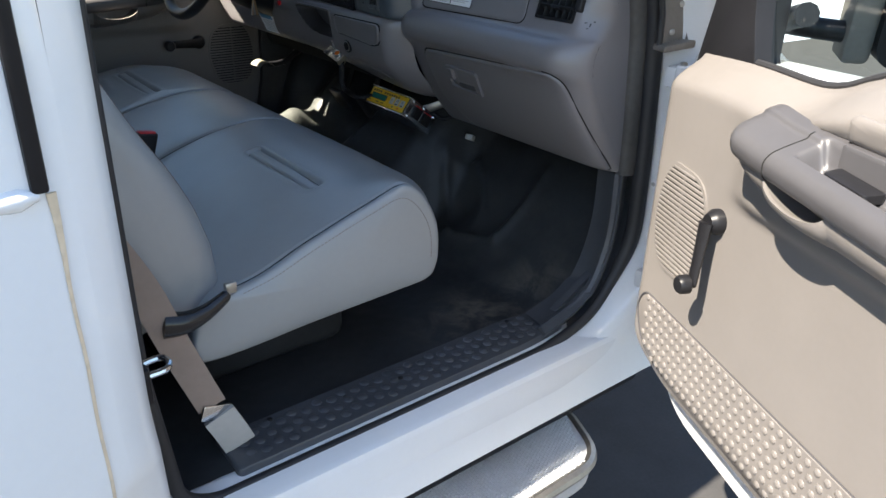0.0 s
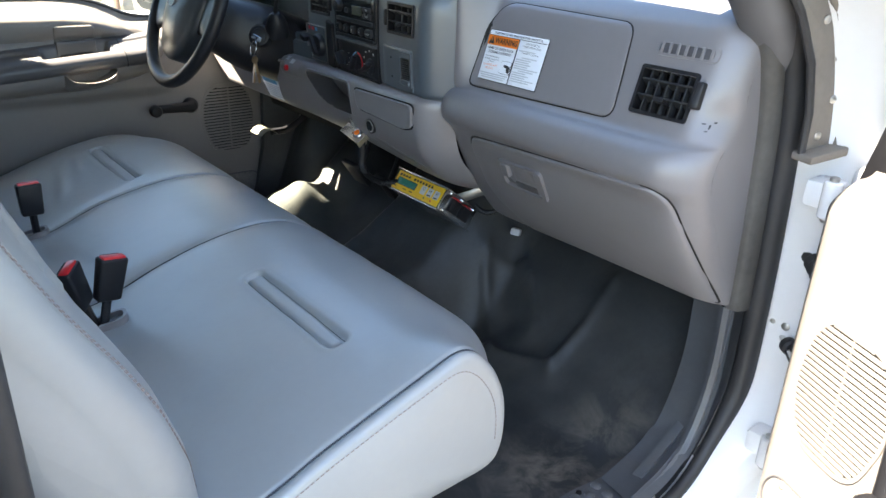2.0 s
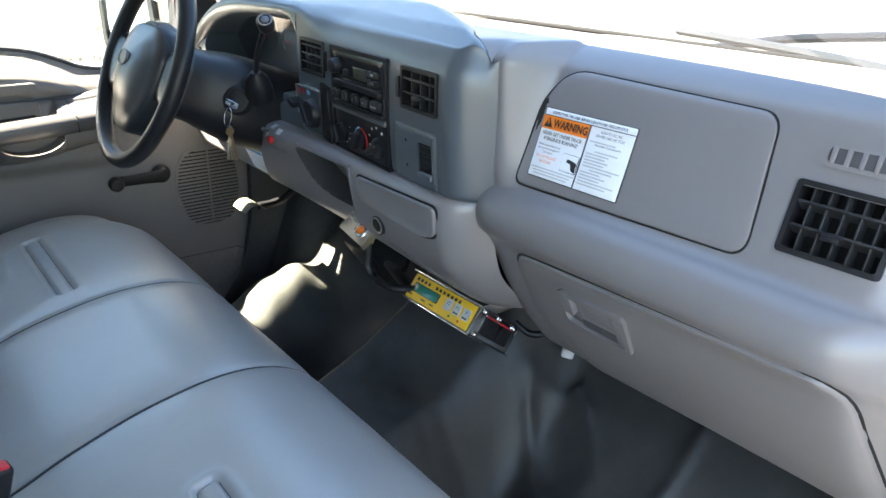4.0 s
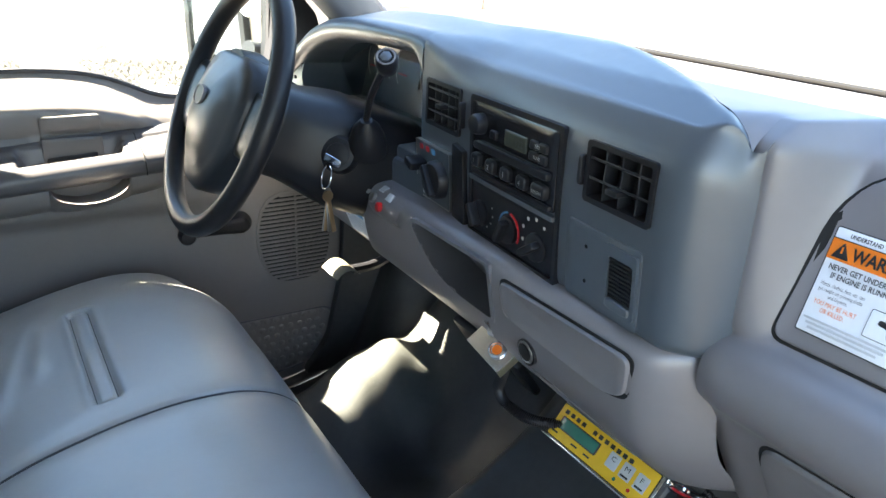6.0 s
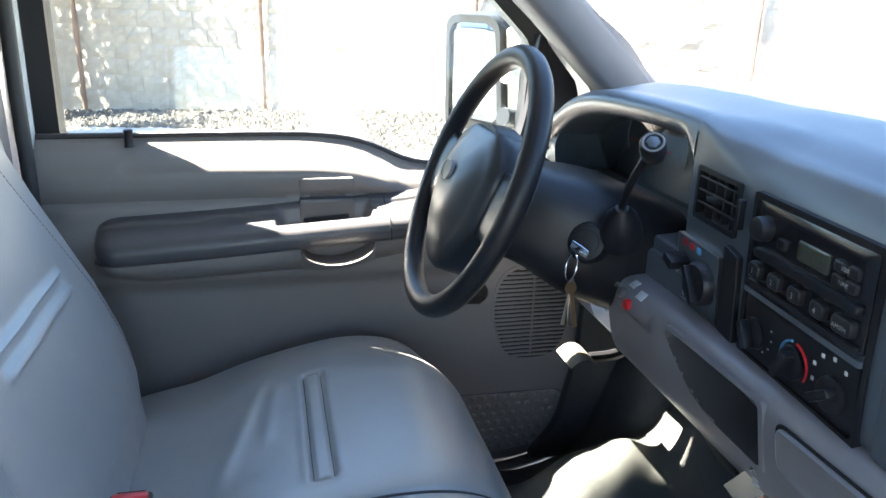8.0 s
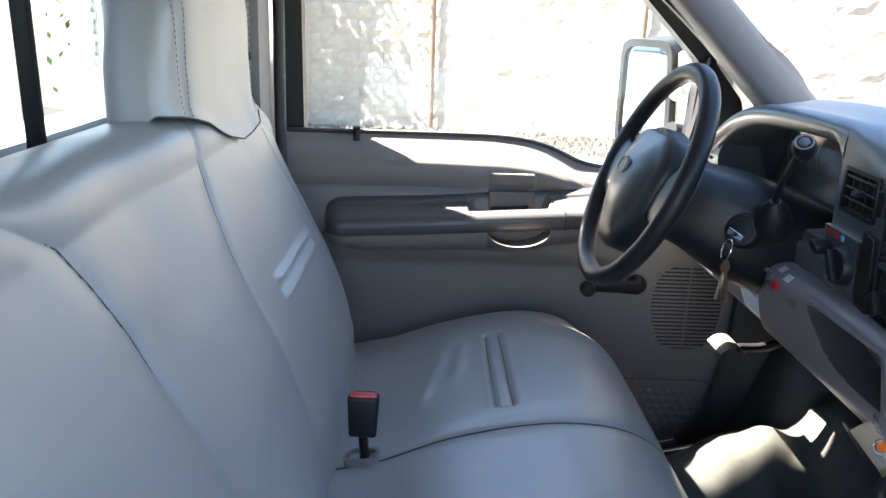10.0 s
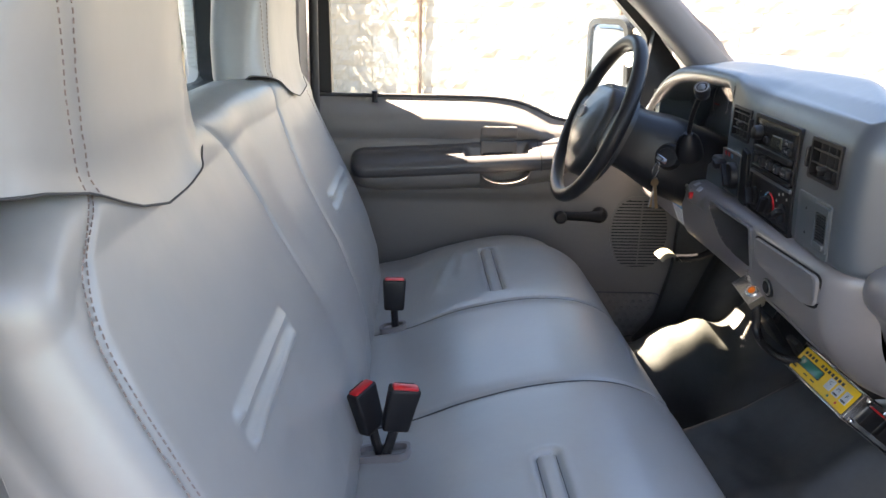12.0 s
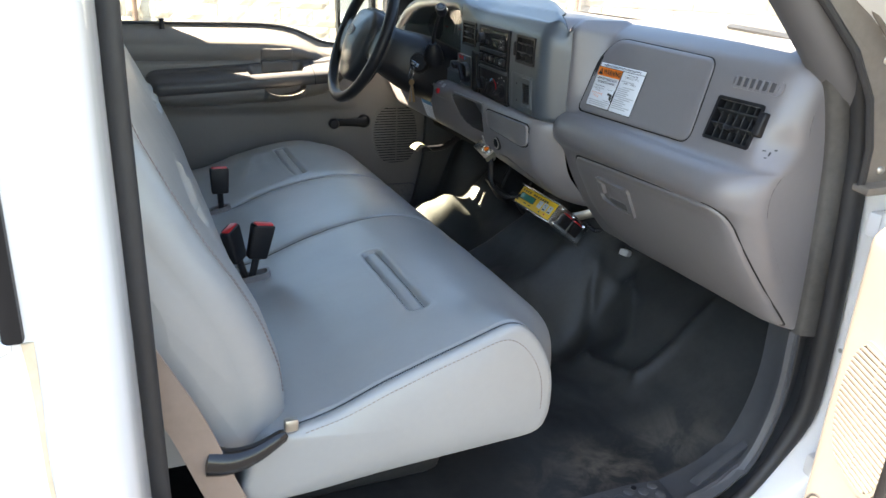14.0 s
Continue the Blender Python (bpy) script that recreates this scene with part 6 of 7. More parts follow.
part("knob_ring", tube([Vector((0.7338, 0.196, 1.5422)) + (frame_of((-0.38, -0.55, 0.62))[0] * math.cos(q) + frame_of((-0.38, -0.55, 0.62))[1] * math.sin(q)) * 0.0108 for q in [2 * math.pi * k / 24 for k in range(24)]], 0.0013, 6, closed=True), DASH, lever)
part("turn_signal_stalk", tube(smooth_line([(0.76, 0.54, 1.44), (0.745, 0.60, 1.455), (0.735, 0.66, 1.465)], 5), 0.007, 10), BLACK, column)

# release handle and pedals
ped = thing("parking_brake_pedal", "worn metal parking brake pedal catching the sun", "pedal")
part("pad", grid(lambda i, j: Vector((0.862 + 0.036 * math.sin((i / 9 - 0.5) * 1.6), 0.572 + 0.072 * j / 5, 1.062 + 0.032 * math.cos((i / 9 - 0.5) * 2.0))), 10, 6), CAST, ped)
part("arm", tube(smooth_line([(0.885, 0.61, 1.078), (0.96, 0.61, 1.09), (1.08, 0.61, 1.18)], 5), 0.010, 8), BLACK, ped)
for nm, yb, w in (("brake_pedal", 0.42, 0.075), ("accelerator_pedal", 0.27, 0.045)):
    p_ = thing(nm, "black rubber-covered foot pedal", "pedal")
    part("pad", moved(box((0, 0, 0), (0.016, w, 0.085), 0.006), pose(1.05, yb, 0.98, 0, -35, 0)), RUBBER, p_)
    part("arm", tube(smooth_line([(1.06, yb, 0.99), (1.10, yb, 1.08), (1.12, yb, 1.18)], 5), 0.008, 8), BLACK, p_)

# switch bracket and its corrugated lead
br = thing("switch_bracket", "bare metal bracket with a toggle switch and amber lamp", "switch")
at_br = plane((0.800, 0.028, 1.2245), Vector((0.005, -0.045, -0.014)), Vector((0.027, -0.003, 0.021)))
part("plate", slab(rect(-0.030, -0.023, 0.030, 0.023, 0.002), at_br, 0, 0.002, 0.0006), CHROME, br)
part("fold", slab(rect(0.030, -0.023, 0.0317, 0.023, 0.0005), at_br, -0.012, 0.002, 0), STEEL, br)
part("toggle_base", lathe(at_br(-0.013, 0.008, 0.002), at_br(0, 0, 1) - at_br(0, 0, 0), [(0, 0.0075), (0.004, 0.0075), (0.005, 0.005), (0.010, 0.005)], 6), STEEL, br)
part("toggle", tube([at_br(-0.013, 0.008, 0.010), at_br(-0.019, 0.010, 0.022)], [0.0022, 0.0036], 10), CHROME, br)
part("lamp_ring", lathe(at_br(0.010, -0.004, 0.002), at_br(0, 0, 1) - at_br(0, 0, 0), [(0, 0.0115), (0.004, 0.011), (0.005, 0.0085), (0.003, 0.0075)], 24), CHROME, br)
part("lamp", lathe(at_br(0.010, -0.004, 0.005), at_br(0, 0, 1) - at_br(0, 0, 0), [(-0.003, 0.0075), (0.0, 0.0065), (0.001, 0.003)], 20), AMBER, br, "amber pilot lamp")
part("switch_body", lathe(at_br(0.010, -0.004, -0.035), at_br(0, 0, 1) - at_br(0, 0, 0), [(0, 0.009), (0.034, 0.0095)], 16), STEEL, br)
lead = thing("corrugated_lead", "black corrugated cable sleeve under the dash", "cable")
LP = smooth_line([(0.806, 0.015, 1.198), (0.822, 0.038, 1.165), (0.835, 0.060, 1.135), (0.850, 0.062, 1.106), (0.868, 0.035, 1.092), (0.885, 0.000, 1.098), (0.905, -0.030, 1.105), (0.95, -0.07, 1.10)], 24)
part("sleeve", tube(LP, [0.0078 if k % 2 else 0.0062 for k in range(len(LP))], 10), BLACK, lead)
LP2 = smooth_line([(0.985, -0.165, 1.072), (0.985, -0.195, 1.066), (0.99, -0.225, 1.076), (1.02, -0.26, 1.10)], 20)
part("sleeve", tube(LP2, [0.0060 if k % 2 else 0.0048 for k in range(len(LP2))], 10), BLACK, lead)

# control box under the dash
cb = thing("control_box", "stainless control box with a yellow keypad face", "control box")
BO = Vector((0.890, -0.081, 1.106))
ub, vb = Vector((0.0, -1, 0.0)), Vector((0.61, 0.0, 0.79)).normalized()
nb = ub.cross(vb)
at_box = lambda a, b, h=0.0: BO + ub * (a + 0.008) * 0.894 + vb * b * 0.65 + nb * h
part("case", slab(rect(-0.103, -0.037, 0.088, 0.037, 0.004), at_box, -0.085, 0.0, 0.0015), STEEL, cb)
for v0 in (-0.041, 0.037):
    part("cradle", slab(rect(-0.109, v0, 0.094, v0 + 0.004, 0.001), at_box, -0.112, 0.004, 0.0005), CHROME, cb)
at_end = lambda a, b, h=0.0: at_box(0.088, b, -a) + ub * h
part("end_plate", slab(rect(0.0, -0.037, 0.108, 0.037, 0.002), at_end, -0.002, 0.0015, 0.0006), CHROME, cb)
for a0 in (0.020, 0.058):
    part("rocker_switch", slab(rect(a0, -0.024, a0 + 0.028, 0.022, 0.003), at_end, 0.0, 0.012, 0.003), BLACK, cb)
    part("rocker_edge", slab(rect(a0 + 0.002, 0.023, a0 + 0.026, 0.027, 0.0008), at_end, 0.0, 0.009, 0.0005), RED, cb)
for a0, b0 in ((0.012, 0.032), (0.052, 0.034), (0.095, 0.030), (0.014, -0.030)):
    part("bolt", lathe(at_end(a0, b0, 0.001), ub, [(0, 0.0045), (0.004, 0.004), (0.0055, 0.002)], 6), CHROME, cb)
part("face_border", patch(rect(-0.102, -0.0355, 0.0855, 0.0355, 0.004), at_box, 0.0012, 0.0004, 3, 0, 0.002), INK, cb)
face = part("face_plate", patch(rect(-0.1005, -0.034, 0.084, 0.034, 0.003), at_box, 0.0020, 0.0004, 3, 0, 0.0005), YELLOW, cb, "yellow keypad face")
for k in range(12):
    if k != 4:
        part("brand_mark", patch(rect(-0.092 + 0.0115 * k, 0.0175, -0.085 + 0.0115 * k, 0.026, 0.001), at_box, 0.0024, 0.0002, 2, 0, 0.0002), INK, face)
part("display_frame", patch(rect(-0.091, -0.014, -0.013, 0.0125, 0.003), at_box, 0.0023, 0.0003, 2, 0, 0.0003), INK, face)
part("display", patch(rect(-0.088, -0.0115, -0.016, 0.010, 0.002), at_box, 0.0027, 0.0003, 2, 0, 0.0003), LCD, face, "green lcd display")
for k, ch in enumerate("CMF"):
    u0 = 0.006 + 0.0255 * k
    kb = part("keypad_key", patch(rect(u0, -0.014, u0 + 0.019, 0.016, 0.002), at_box, 0.0026, 0.0004, 3, 0, 0.0004), GREYINK, face)
    words(ch, 0.013, at_box, u0 + 0.0095, 0.001, 0.0029, INK, kb, align="CENTER")
    if k:
        part("caption_bar", patch(rect(u0 + 0.003, -0.011, u0 + 0.016, -0.007, 0.0005), at_box, 0.0029, 0.0001, 2, 0, 0.0001), INK, kb)
for u0, m_ in ((0.030, LCD), (0.056, RED)):
    part("pilot_lamp", lathe(at_box(u0, -0.0235, 0.0018), at_box(0, 0, 1) - at_box(0, 0, 0), [(0, 0.0026), (0.0012, 0.002)], 10), m_, face)
for u0 in (-0.096, -0.055, -0.03):
    part("caption_bar", patch(rect(u0, -0.025, u0 + 0.012, -0.0215, 0.0005), at_box, 0.0024, 0.0001, 2, 0, 0.0001), INK, face)
part("mounting_strap", tube(smooth_line([at_box(0.0, 0.03, -0.10), at_box(0.02, 0.09, -0.13), at_box(0.05, 0.15, -0.15)], 5), 0.012, 8, flat=0.25), STEEL, cb)
rag = thing("plug_connector", "pale plastic connector lying on the floor covering", "connector")
part("shell", moved(box((0, 0, 0), (0.05, 0.022, 0.016), 0.004), pose(1.085, -0.200, 0.998, 10, 20, 40)), GREYINK, rag)

# warning label on the padded panel
lab = thing("warning_label", "white and orange printed warning label on the dash panel", "label")
def at_lab(a, b, h=0.0):
    """a across from its left edge, b down from the top edge, in metres."""
    y, z = -0.300 - a, 1.4715 - b * 0.965 + 0.0 * a
    return on_dash(y, s_at(z), 0.0045 + h)


LW, LH = 0.146, 0.088
part("sheet", patch(rect(0, LH, LW, 0, 0.002), at_lab, 0.0004, 0.0002, 6, 0, 0.0008), INK, lab)
part("paper", patch(rect(0.001, LH - 0.001, LW - 0.001, 0.001, 0.0015), at_lab, 0.0008, 0.0001, 6, 0, 0.0002), WHITE, lab)
part("header", patch(rect(0.001, 0.0265, 0.078, 0.0095, 0.0003), at_lab, 0.0019, 0.0001, 5, 0, 0.0001), ORANGE, lab)
for rr in ((0.001, 0.0098, LW - 0.001, 0.0090), (0.0778, LH - 0.001, 0.0786, 0.009)):
    part("rule", patch(rect(*rr, 0.0001), at_lab, 0.0022, 0.0001, 5, 0, 0.0001), INK, lab)
flipb = lambda a, b, h=0.0: at_lab(a, -b, h)
words("WARNING", 0.0138, flipb, 0.0203, -0.0228, 0.0028, INK, lab, wide=0.84, bold=0.0004)
words("NEVER GET UNDER TRUCK", 0.0062, flipb, 0.039, -0.034, 0.0024, INK, lab, align="CENTER", wide=0.86, bold=0.00012)
words("IF ENGINE IS RUNNING!", 0.0062, flipb, 0.039, -0.0405, 0.0024, INK, lab, align="CENTER", wide=0.86, bold=0.00012)
words("UNDERSTAND THIS LABEL BEFORE USING POWER TAKE-OFF (PTO)", 0.0046, flipb, LW / 2, -0.0068, 0.0024, INK, lab, align="CENTER", wide=0.86, bold=0.00012)
words("Hands, clothes, feet, etc. can", 0.0042, flipb, 0.024, -0.0475, 0.0024, INK, lab, align="CENTER", wide=0.75)
words("get caught on spinning shafts", 0.0042, flipb, 0.024, -0.0520, 0.0024, INK, lab, align="CENTER", wide=0.75)
words("and U-joints.", 0.0042, flipb, 0.024, -0.0565, 0.0024, INK, lab, align="CENTER", wide=0.75)
words("YOU MAY BE HURT", 0.0052, flipb, 0.024, -0.0630, 0.0024, ORANGE, lab, align="CENTER", wide=0.78)
words("OR KILLED.", 0.0052, flipb, 0.024, -0.0685, 0.0024, ORANGE, lab, align="CENTER", wide=0.78)
words("HOW TO USE THE", 0.0048, flipb, 0.112, -0.0165, 0.0024, INK, lab, align="CENTER", wide=0.8)
words("POWER TAKE-OFF (PTO)", 0.0048, flipb, 0.112, -0.0215, 0.0024, INK, lab, align="CENTER", wide=0.8)
words("Automatic Transmissions", 0.0048, flipb, 0.112, -0.0320, 0.0024, INK, lab, align="CENTER", wide=0.8)
tri_ = [(0.004, 0.0245), (0.0185, 0.0245), (0.01125, 0.0115)]
part("warning_triangle", patch(rounded(tri_, 0.001, 2), at_lab, 0.0025, 0.0001, 3, 0, 0.0001), INK, lab)
part("exclamation", patch(rect(0.0105, 0.0205, 0.012, 0.0150, 0.0004), at_lab, 0.0029, 0.0001, 2, 0, 0.0001), ORANGE, lab)
part("picture_border", patch(rect(0.050, 0.072, 0.0755, 0.050, 0.002), at_lab, 0.0018, 0.0001, 3, 0, 0.0001), INK, lab)
part("picture_ground", patch(rect(0.0505, 0.0715, 0.075, 0.0505, 0.002), at_lab, 0.0022, 0.0001, 3, 0, 0.0001), WHITE, lab)
part("picture_shape", patch(rounded([(0.0745, 0.0705), (0.068, 0.068), (0.0655, 0.061), (0.058, 0.060), (0.0585, 0.056), (0.066, 0.0565), (0.0745, 0.0585)], 0.0015), at_lab, 0.0026, 0.0001, 2, 0, 0.0001), INK, lab)
rb = random.Random(5)
for k in range(15):
    b = 0.0265 + 0.0037 * k
    if k in (1, 2):
        continue
    a1 = 0.140 - rb.uniform(0, 0.028)
    part("print_bar", patch(rect(0.083 + (0.012 if k in (3, 9) else 0), b + 0.0018, a1 if k not in (3, 9) else 0.130, b, 0.0002), at_lab, 0.0022, 0.0001, 2, 0, 0.0001), GREYINK, lab)
for k in range(3):
    part("print_bar", patch(rect(0.004 + 0.003 * k, 0.0765 + 0.0036 * k, 0.074 - 0.004 * k, 0.0748 + 0.0036 * k, 0.0002), at_lab, 0.0022, 0.0001, 2, 0, 0.0001), GREYINK, lab)


# ---- doors ----
def door(side):
    """One cab door, built from its hinge rearwards: a along the door, z up, h towards the seats."""
    if side > 0:
        t_ = thing("driver_door", "closed driver door with grey trim, armrest and crank", "car door", "cab doors")
        H, u, nrm = Vector((1.0, 0.81, 0)), Vector((-1, 0, 0)), Vector((0, -1, 0))
    else:
        t_ = thing("passenger_door", "open passenger door with sunlit beige trim and crank", "car door", "cab doors")
        H, u = Vector((0.941, -0.888, 0)), Vector((-0.435, -0.90, 0)).normalized()
        nrm = Vector((u.y, -u.x, 0))
    mirror = side < 0

    def at(a, z, h=0.0):
        return H + u * a + nrm * h + Vector((0, 0, z))

    def put(name, geo, mat, parent=None, label="", sharp=40):
        if mirror:
            geo = (geo[0], [tuple(reversed(f)) for f in geo[1]])
        return part(name, geo, mat, parent or t_, label, sharp)

    top = [(p.x, p.y) for p in smooth_line([(0.02, 1.364, 0), (0.20, 1.376, 0), (0.33, 1.376, 0), (0.376, 1.379, 0), (0.412, 1.389, 0), (0.45, 1.406, 0), (0.495, 1.422, 0), (0.56, 1.432, 0), (0.66, 1.435, 0), (1.04, 1.435, 0)], 6)]

    def depth(z, a):
        d = 0.0
        d += 0.016 * step_(1.17, 1.20, z) * step_(1.30, 1.26, z) * step_(0.27, 0.36, a)
        rim = lerp_line(top, a)[0]
        d -= 0.058 * step_(rim - 0.062, rim + 0.004, z) ** 1.4
        d += 0.007 * math.exp(-((z - rim + 0.058) / 0.020) ** 2) * step_(0.9, 0.5, a) * step_(0.22, 0.40, a)
        d -= 0.010 * math.exp(-((z - 1.338) / 0.006) ** 2) * step_(0.31, 0.37, a)
        d -= 0.02 * step_(0.055, 0.026, a)
        d -= 0.02 * step_(0.80, 0.72, z)
        return d

    def surf(a, z, h=0.0):
        return at(a, z, depth(z, a) + h)

    def low(a):
        if a < 0.20:
            k = (0.20 - a) / 0.175
            return 0.735 + 0.17 * (1 - math.sqrt(max(0.0, 1 - k * k)))
        return 0.735

    na, nz = 90, 80

    def panel(i, j):
        a = 0.026 + 1.005 * (i - 1) / (na - 3)
        a = min(1.031, max(0.026, a))
        b, t = low(a), lerp_line(top, a)[0]
        z = b + (t - b) * min(1, max(0, (j - 1) / (nz - 3)))
        back = 0.03 if (i in (0, na - 1) or j in (0, nz - 1)) else 0.0
        return surf(a, z, -back)

    put("trim_panel", grid(panel, na, nz), TRIM, label="moulded warm grey door trim", sharp=60)
    # shell and frame of painted steel
    shell = rounded([(0.0, 1.36), (0.0, 0.80, 0.10), (0.12, 0.64, 0.1), (1.055, 0.62, 0.05), (1.055, 1.43)], 0.02, 6)
    put("door_shell", slab(shell, at, -0.155, -0.068, 0.006), PAINT)
    # window surround: sill strip, rear upright, sloping front, header
    win = [(0.175, 1.366), (0.33, 1.364), (0.385, 1.370), (0.45, 1.394), (0.51, 1.415), (0.58, 1.425), (0.66, 1.428), (0.995, 1.426), (1.005, 1.885), (0.44, 1.888), (0.158, 1.60)]
    wi = rounded(win, 0.02, 4)
    wo = offset_line([(-p.x, p.y) for p in wi], -0.038)
    wo = [Vector((-p.x, p.y)) for p in wo]
    put("window_frame", ring_patch(wo, wi, lambda a, z, h=0.0: at(a, z, -0.075 + h - 0.05 * step_(1.45, 1.9, z)), 0.0, 0.045), BLACK, label="black window frame")
    wq = [Vector((-p.x, p.y)) for p in offset_line([(-p.x, p.y) for p in wo], -0.035)]
    put("painted_window_frame", ring_patch(wq, wo, lambda a, z, h=0.0: at(a, z, -0.070 + h - 0.05 * step_(1.45, 1.9, z)), 0.0, 0.05), PAINT)
    put("window_glass", patch(wi, lambda a, z, h=0.0: at(a, z, -0.092 + h - 0.05 * step_(1.45, 1.9, z)), 0.002, 0.001, 4, 0, 0.002), GLASS).visible_shadow = False
    put("glass_wiper_strip", tube([at(p[0], p[1] + 0.003, -0.062) for p in [Vector((a, lerp_line(top, a)[0], 0)) for a in [0.20 + 0.83 * k / 40 for k in range(41)]]], 0.006, 8), RUBBER)
    sail = rounded([(0.022, 1.340), (0.200, 1.362), (0.168, 1.46, 0.05), (0.150, 1.62), (0.072, 1.53)], 0.008, 4)
    put("mirror_sail", slab(sail, lambda a, z, h=0.0: at(a, z, -0.075 + h), -0.02, 0.016, 0.005), BLACK, label="black mirror mounting cover")
    # armrest: a sloping top with a finger pocket, a rolled edge and a face below it
    lift, wide = (0.008, 1.12) if mirror else (0.0, 1.0)
    zb = lambda a: lerp_lin([(1.350, 0.335), (1.339, 0.414), (1.317, 0.755), (1.308, 0.94)], a) + lift
    SEC = arclen([(p.x, p.y, 0) for p in smooth_line([(-0.004, 0.002, 0), (0.014, -0.004, 0), (0.019, -0.011, 0), (0.035, -0.018, 0), (0.050, -0.025, 0), (0.061, -0.032, 0), (0.067, -0.042, 0), (0.067, -0.053, 0), (0.063, -0.064, 0), (0.052, -0.070, 0), (0.020, -0.071, 0), (-0.004, -0.070, 0)], 6)], 72)
    PK = (0.474, 0.648)

    def arm_at(i, a, out=0.0):
        e = min(a - 0.336, 0.942 - a)
        k = math.sqrt(max(0.0, 1 - (1 - min(1.0, max(0.0, e) / 0.040)) ** 2))
        p = SEC[i]
        h = p.x * wide * (0.20 + 0.80 * k)
        z = -0.036 + (p.y + 0.036) * (0.30 + 0.70 * k)
        if i < 40:
            z -= 0.034 * step_(PK[0], PK[0] + 0.022, a) * step_(PK[1], PK[1] - 0.022, a) * step_(0.006, 0.012, p.x) * step_(0.049, 0.042, p.x)
        return at(a, zb(a) + z, h + 0.002 + out)
    g = grid(lambda i, j: arm_at(i, 0.336 + 0.606 * j / 170), 72, 171, closed_u=True)
    arm = put("armrest", (g[0], g[1] + [tuple(reversed(range(72))), tuple(170 * 72 + k for k in range(72))]), ARM, label="darker grey moulded armrest", sharp=60)
    put("armrest_joint", tube([arm_at(i, 0.455 - 0.009 * i / 50) for i in range(6, 52)], 0.0011, 5), GAP, arm)
    # moulding under the armrest, cut away for the pulling hand
    CUP, CW, bulge = (0.505, 0.062, 0.010) if mirror else (0.541, 0.064, 0.046)
    foot = lambda a: lerp_lin([(1.285, 0.345), (1.250, 0.372), (1.232, 0.410), (1.223, 0.450), (1.209, 0.575), (1.198, 0.860), (1.212, 0.925), (1.240, 0.945)], a) + lift

    def mould_at(i, j):
        a = 0.345 + 0.60 * j / 120
        e = min(a - 0.345, 0.945 - a)
        k = math.sqrt(max(0.0, 1 - (1 - min(1.0, max(0.0, e) / 0.05)) ** 2))
        b = math.sqrt(max(0.0, 1 - ((a - CUP) / CW) ** 2))
        hi = zb(a) - 0.066 - 0.022 * b
        lo = min(foot(a), hi - 0.004)
        v = (i if i < 14 else 27 - i) / 13
        h = (0.010 + 0.050 * wide * (0.25 + 0.75 * k) * max(0.0, 1 - v ** 2.4) ** 0.6) + bulge * b ** 0.8 * (1 - v) ** 0.7 - (0.006 if i > 13 else 0.0)
        return at(a, hi + (lo - hi) * v, h)
    put("pull_moulding", grid(mould_at, 28, 121, closed_u=True), TRIM, arm, sharp=60)
    def scoop(i, j):
        a = CUP - CW * 0.97 + 2 * CW * 0.97 * j / 30
        b = math.sqrt(max(0.0, 1 - ((a - CUP) / CW) ** 2))
        t = i / 8
        h = (0.010 + 0.050 * wide + bulge * b ** 0.8 - 0.004) * (1 - t) + 0.020 * t
        return at(a, zb(a) - 0.067 - 0.022 * b - 0.010 * b * math.sin(math.pi * min(1.0, t * 1.3) / 2), h)
    put("pull_cup_floor", grid(scoop, 9, 31), TRIM, arm, sharp=60)
    put("handle_emboss", patch(rect(0.504, 1.330 + lift, 0.602, 1.372 + lift, 0.010), surf, 0.005, 0.004, 4, 0, 0.02), TRIM, arm)
    put("handle_housing", patch(rect(0.506, 1.284 + lift, 0.602, 1.335 + lift, 0.005), at, 0.0135, 0.003, 4, 0, 0.02), ARM, arm)
    hz_ = 1.3045 + lift
    put("door_handle", slab(rounded([(0.516, 0.014), (0.598, 0.014), (0.594, 0.040), (0.520, 0.040)], 0.006, 4), lambda a, b, h: at(a, hz_ - 0.06 * (a - 0.555) + h - 0.10 * (b - 0.014), b * wide), -0.012, 0.0, 0.002), BLACK, arm, "dark door release handle")
    # window crank
    cr = put("crank_base", lathe(at(0.270, 1.135, 0.0), nrm, [(-0.004, 0.022), (0.010, 0.022), (0.016, 0.018), (0.022, 0.014)], 24), BLACK, label="black window crank")
    if side > 0:
        k1 = (0.386, 1.140)
    else:
        k1 = (0.283, 1.030)
    put("crank_arm", tube([at(0.270 + (k1[0] - 0.270) * t, 1.135 + (k1[1] - 1.135) * t, 0.024 + 0.014 * t) for t in [k / 8 for k in range(9)]], [0.0165, 0.0155, 0.0145, 0.0135, 0.013, 0.0125, 0.012, 0.012, 0.0115], 12, flat=0.55, up=nrm), BLACK, cr)
    put("crank_knob", lathe(at(k1[0], k1[1], 0.034), nrm, [(0, 0.008), (0.008, 0.008), (0.012, 0.0165), (0.026, 0.0165), (0.031, 0.013), (0.032, 0.006)], 22), BLACK, cr)
    # loudspeaker grille: bars over a dark opening
    sp = rounded([(0.085, 1.145, 0.05), (0.110, 1.182, 0.03), (0.215, 1.178, 0.05), (0.238, 1.09, 0.08), (0.205, 0.985, 0.04), (0.095, 0.985, 0.04), (0.072, 1.07, 0.06)], 0.03, 6)
    gr = put("speaker_grille", ring_patch([Vector((0.152, 1.083)) + (Vector(p) - Vector((0.152, 1.083))) * 1.07 for p in sp], sp, surf, 0.003, 0.004), TRIM, label="slatted speaker grille")
    put("opening", patch(sp, surf, 0.0008, 0.0004, 5, 0, 0.001), GAP, gr)
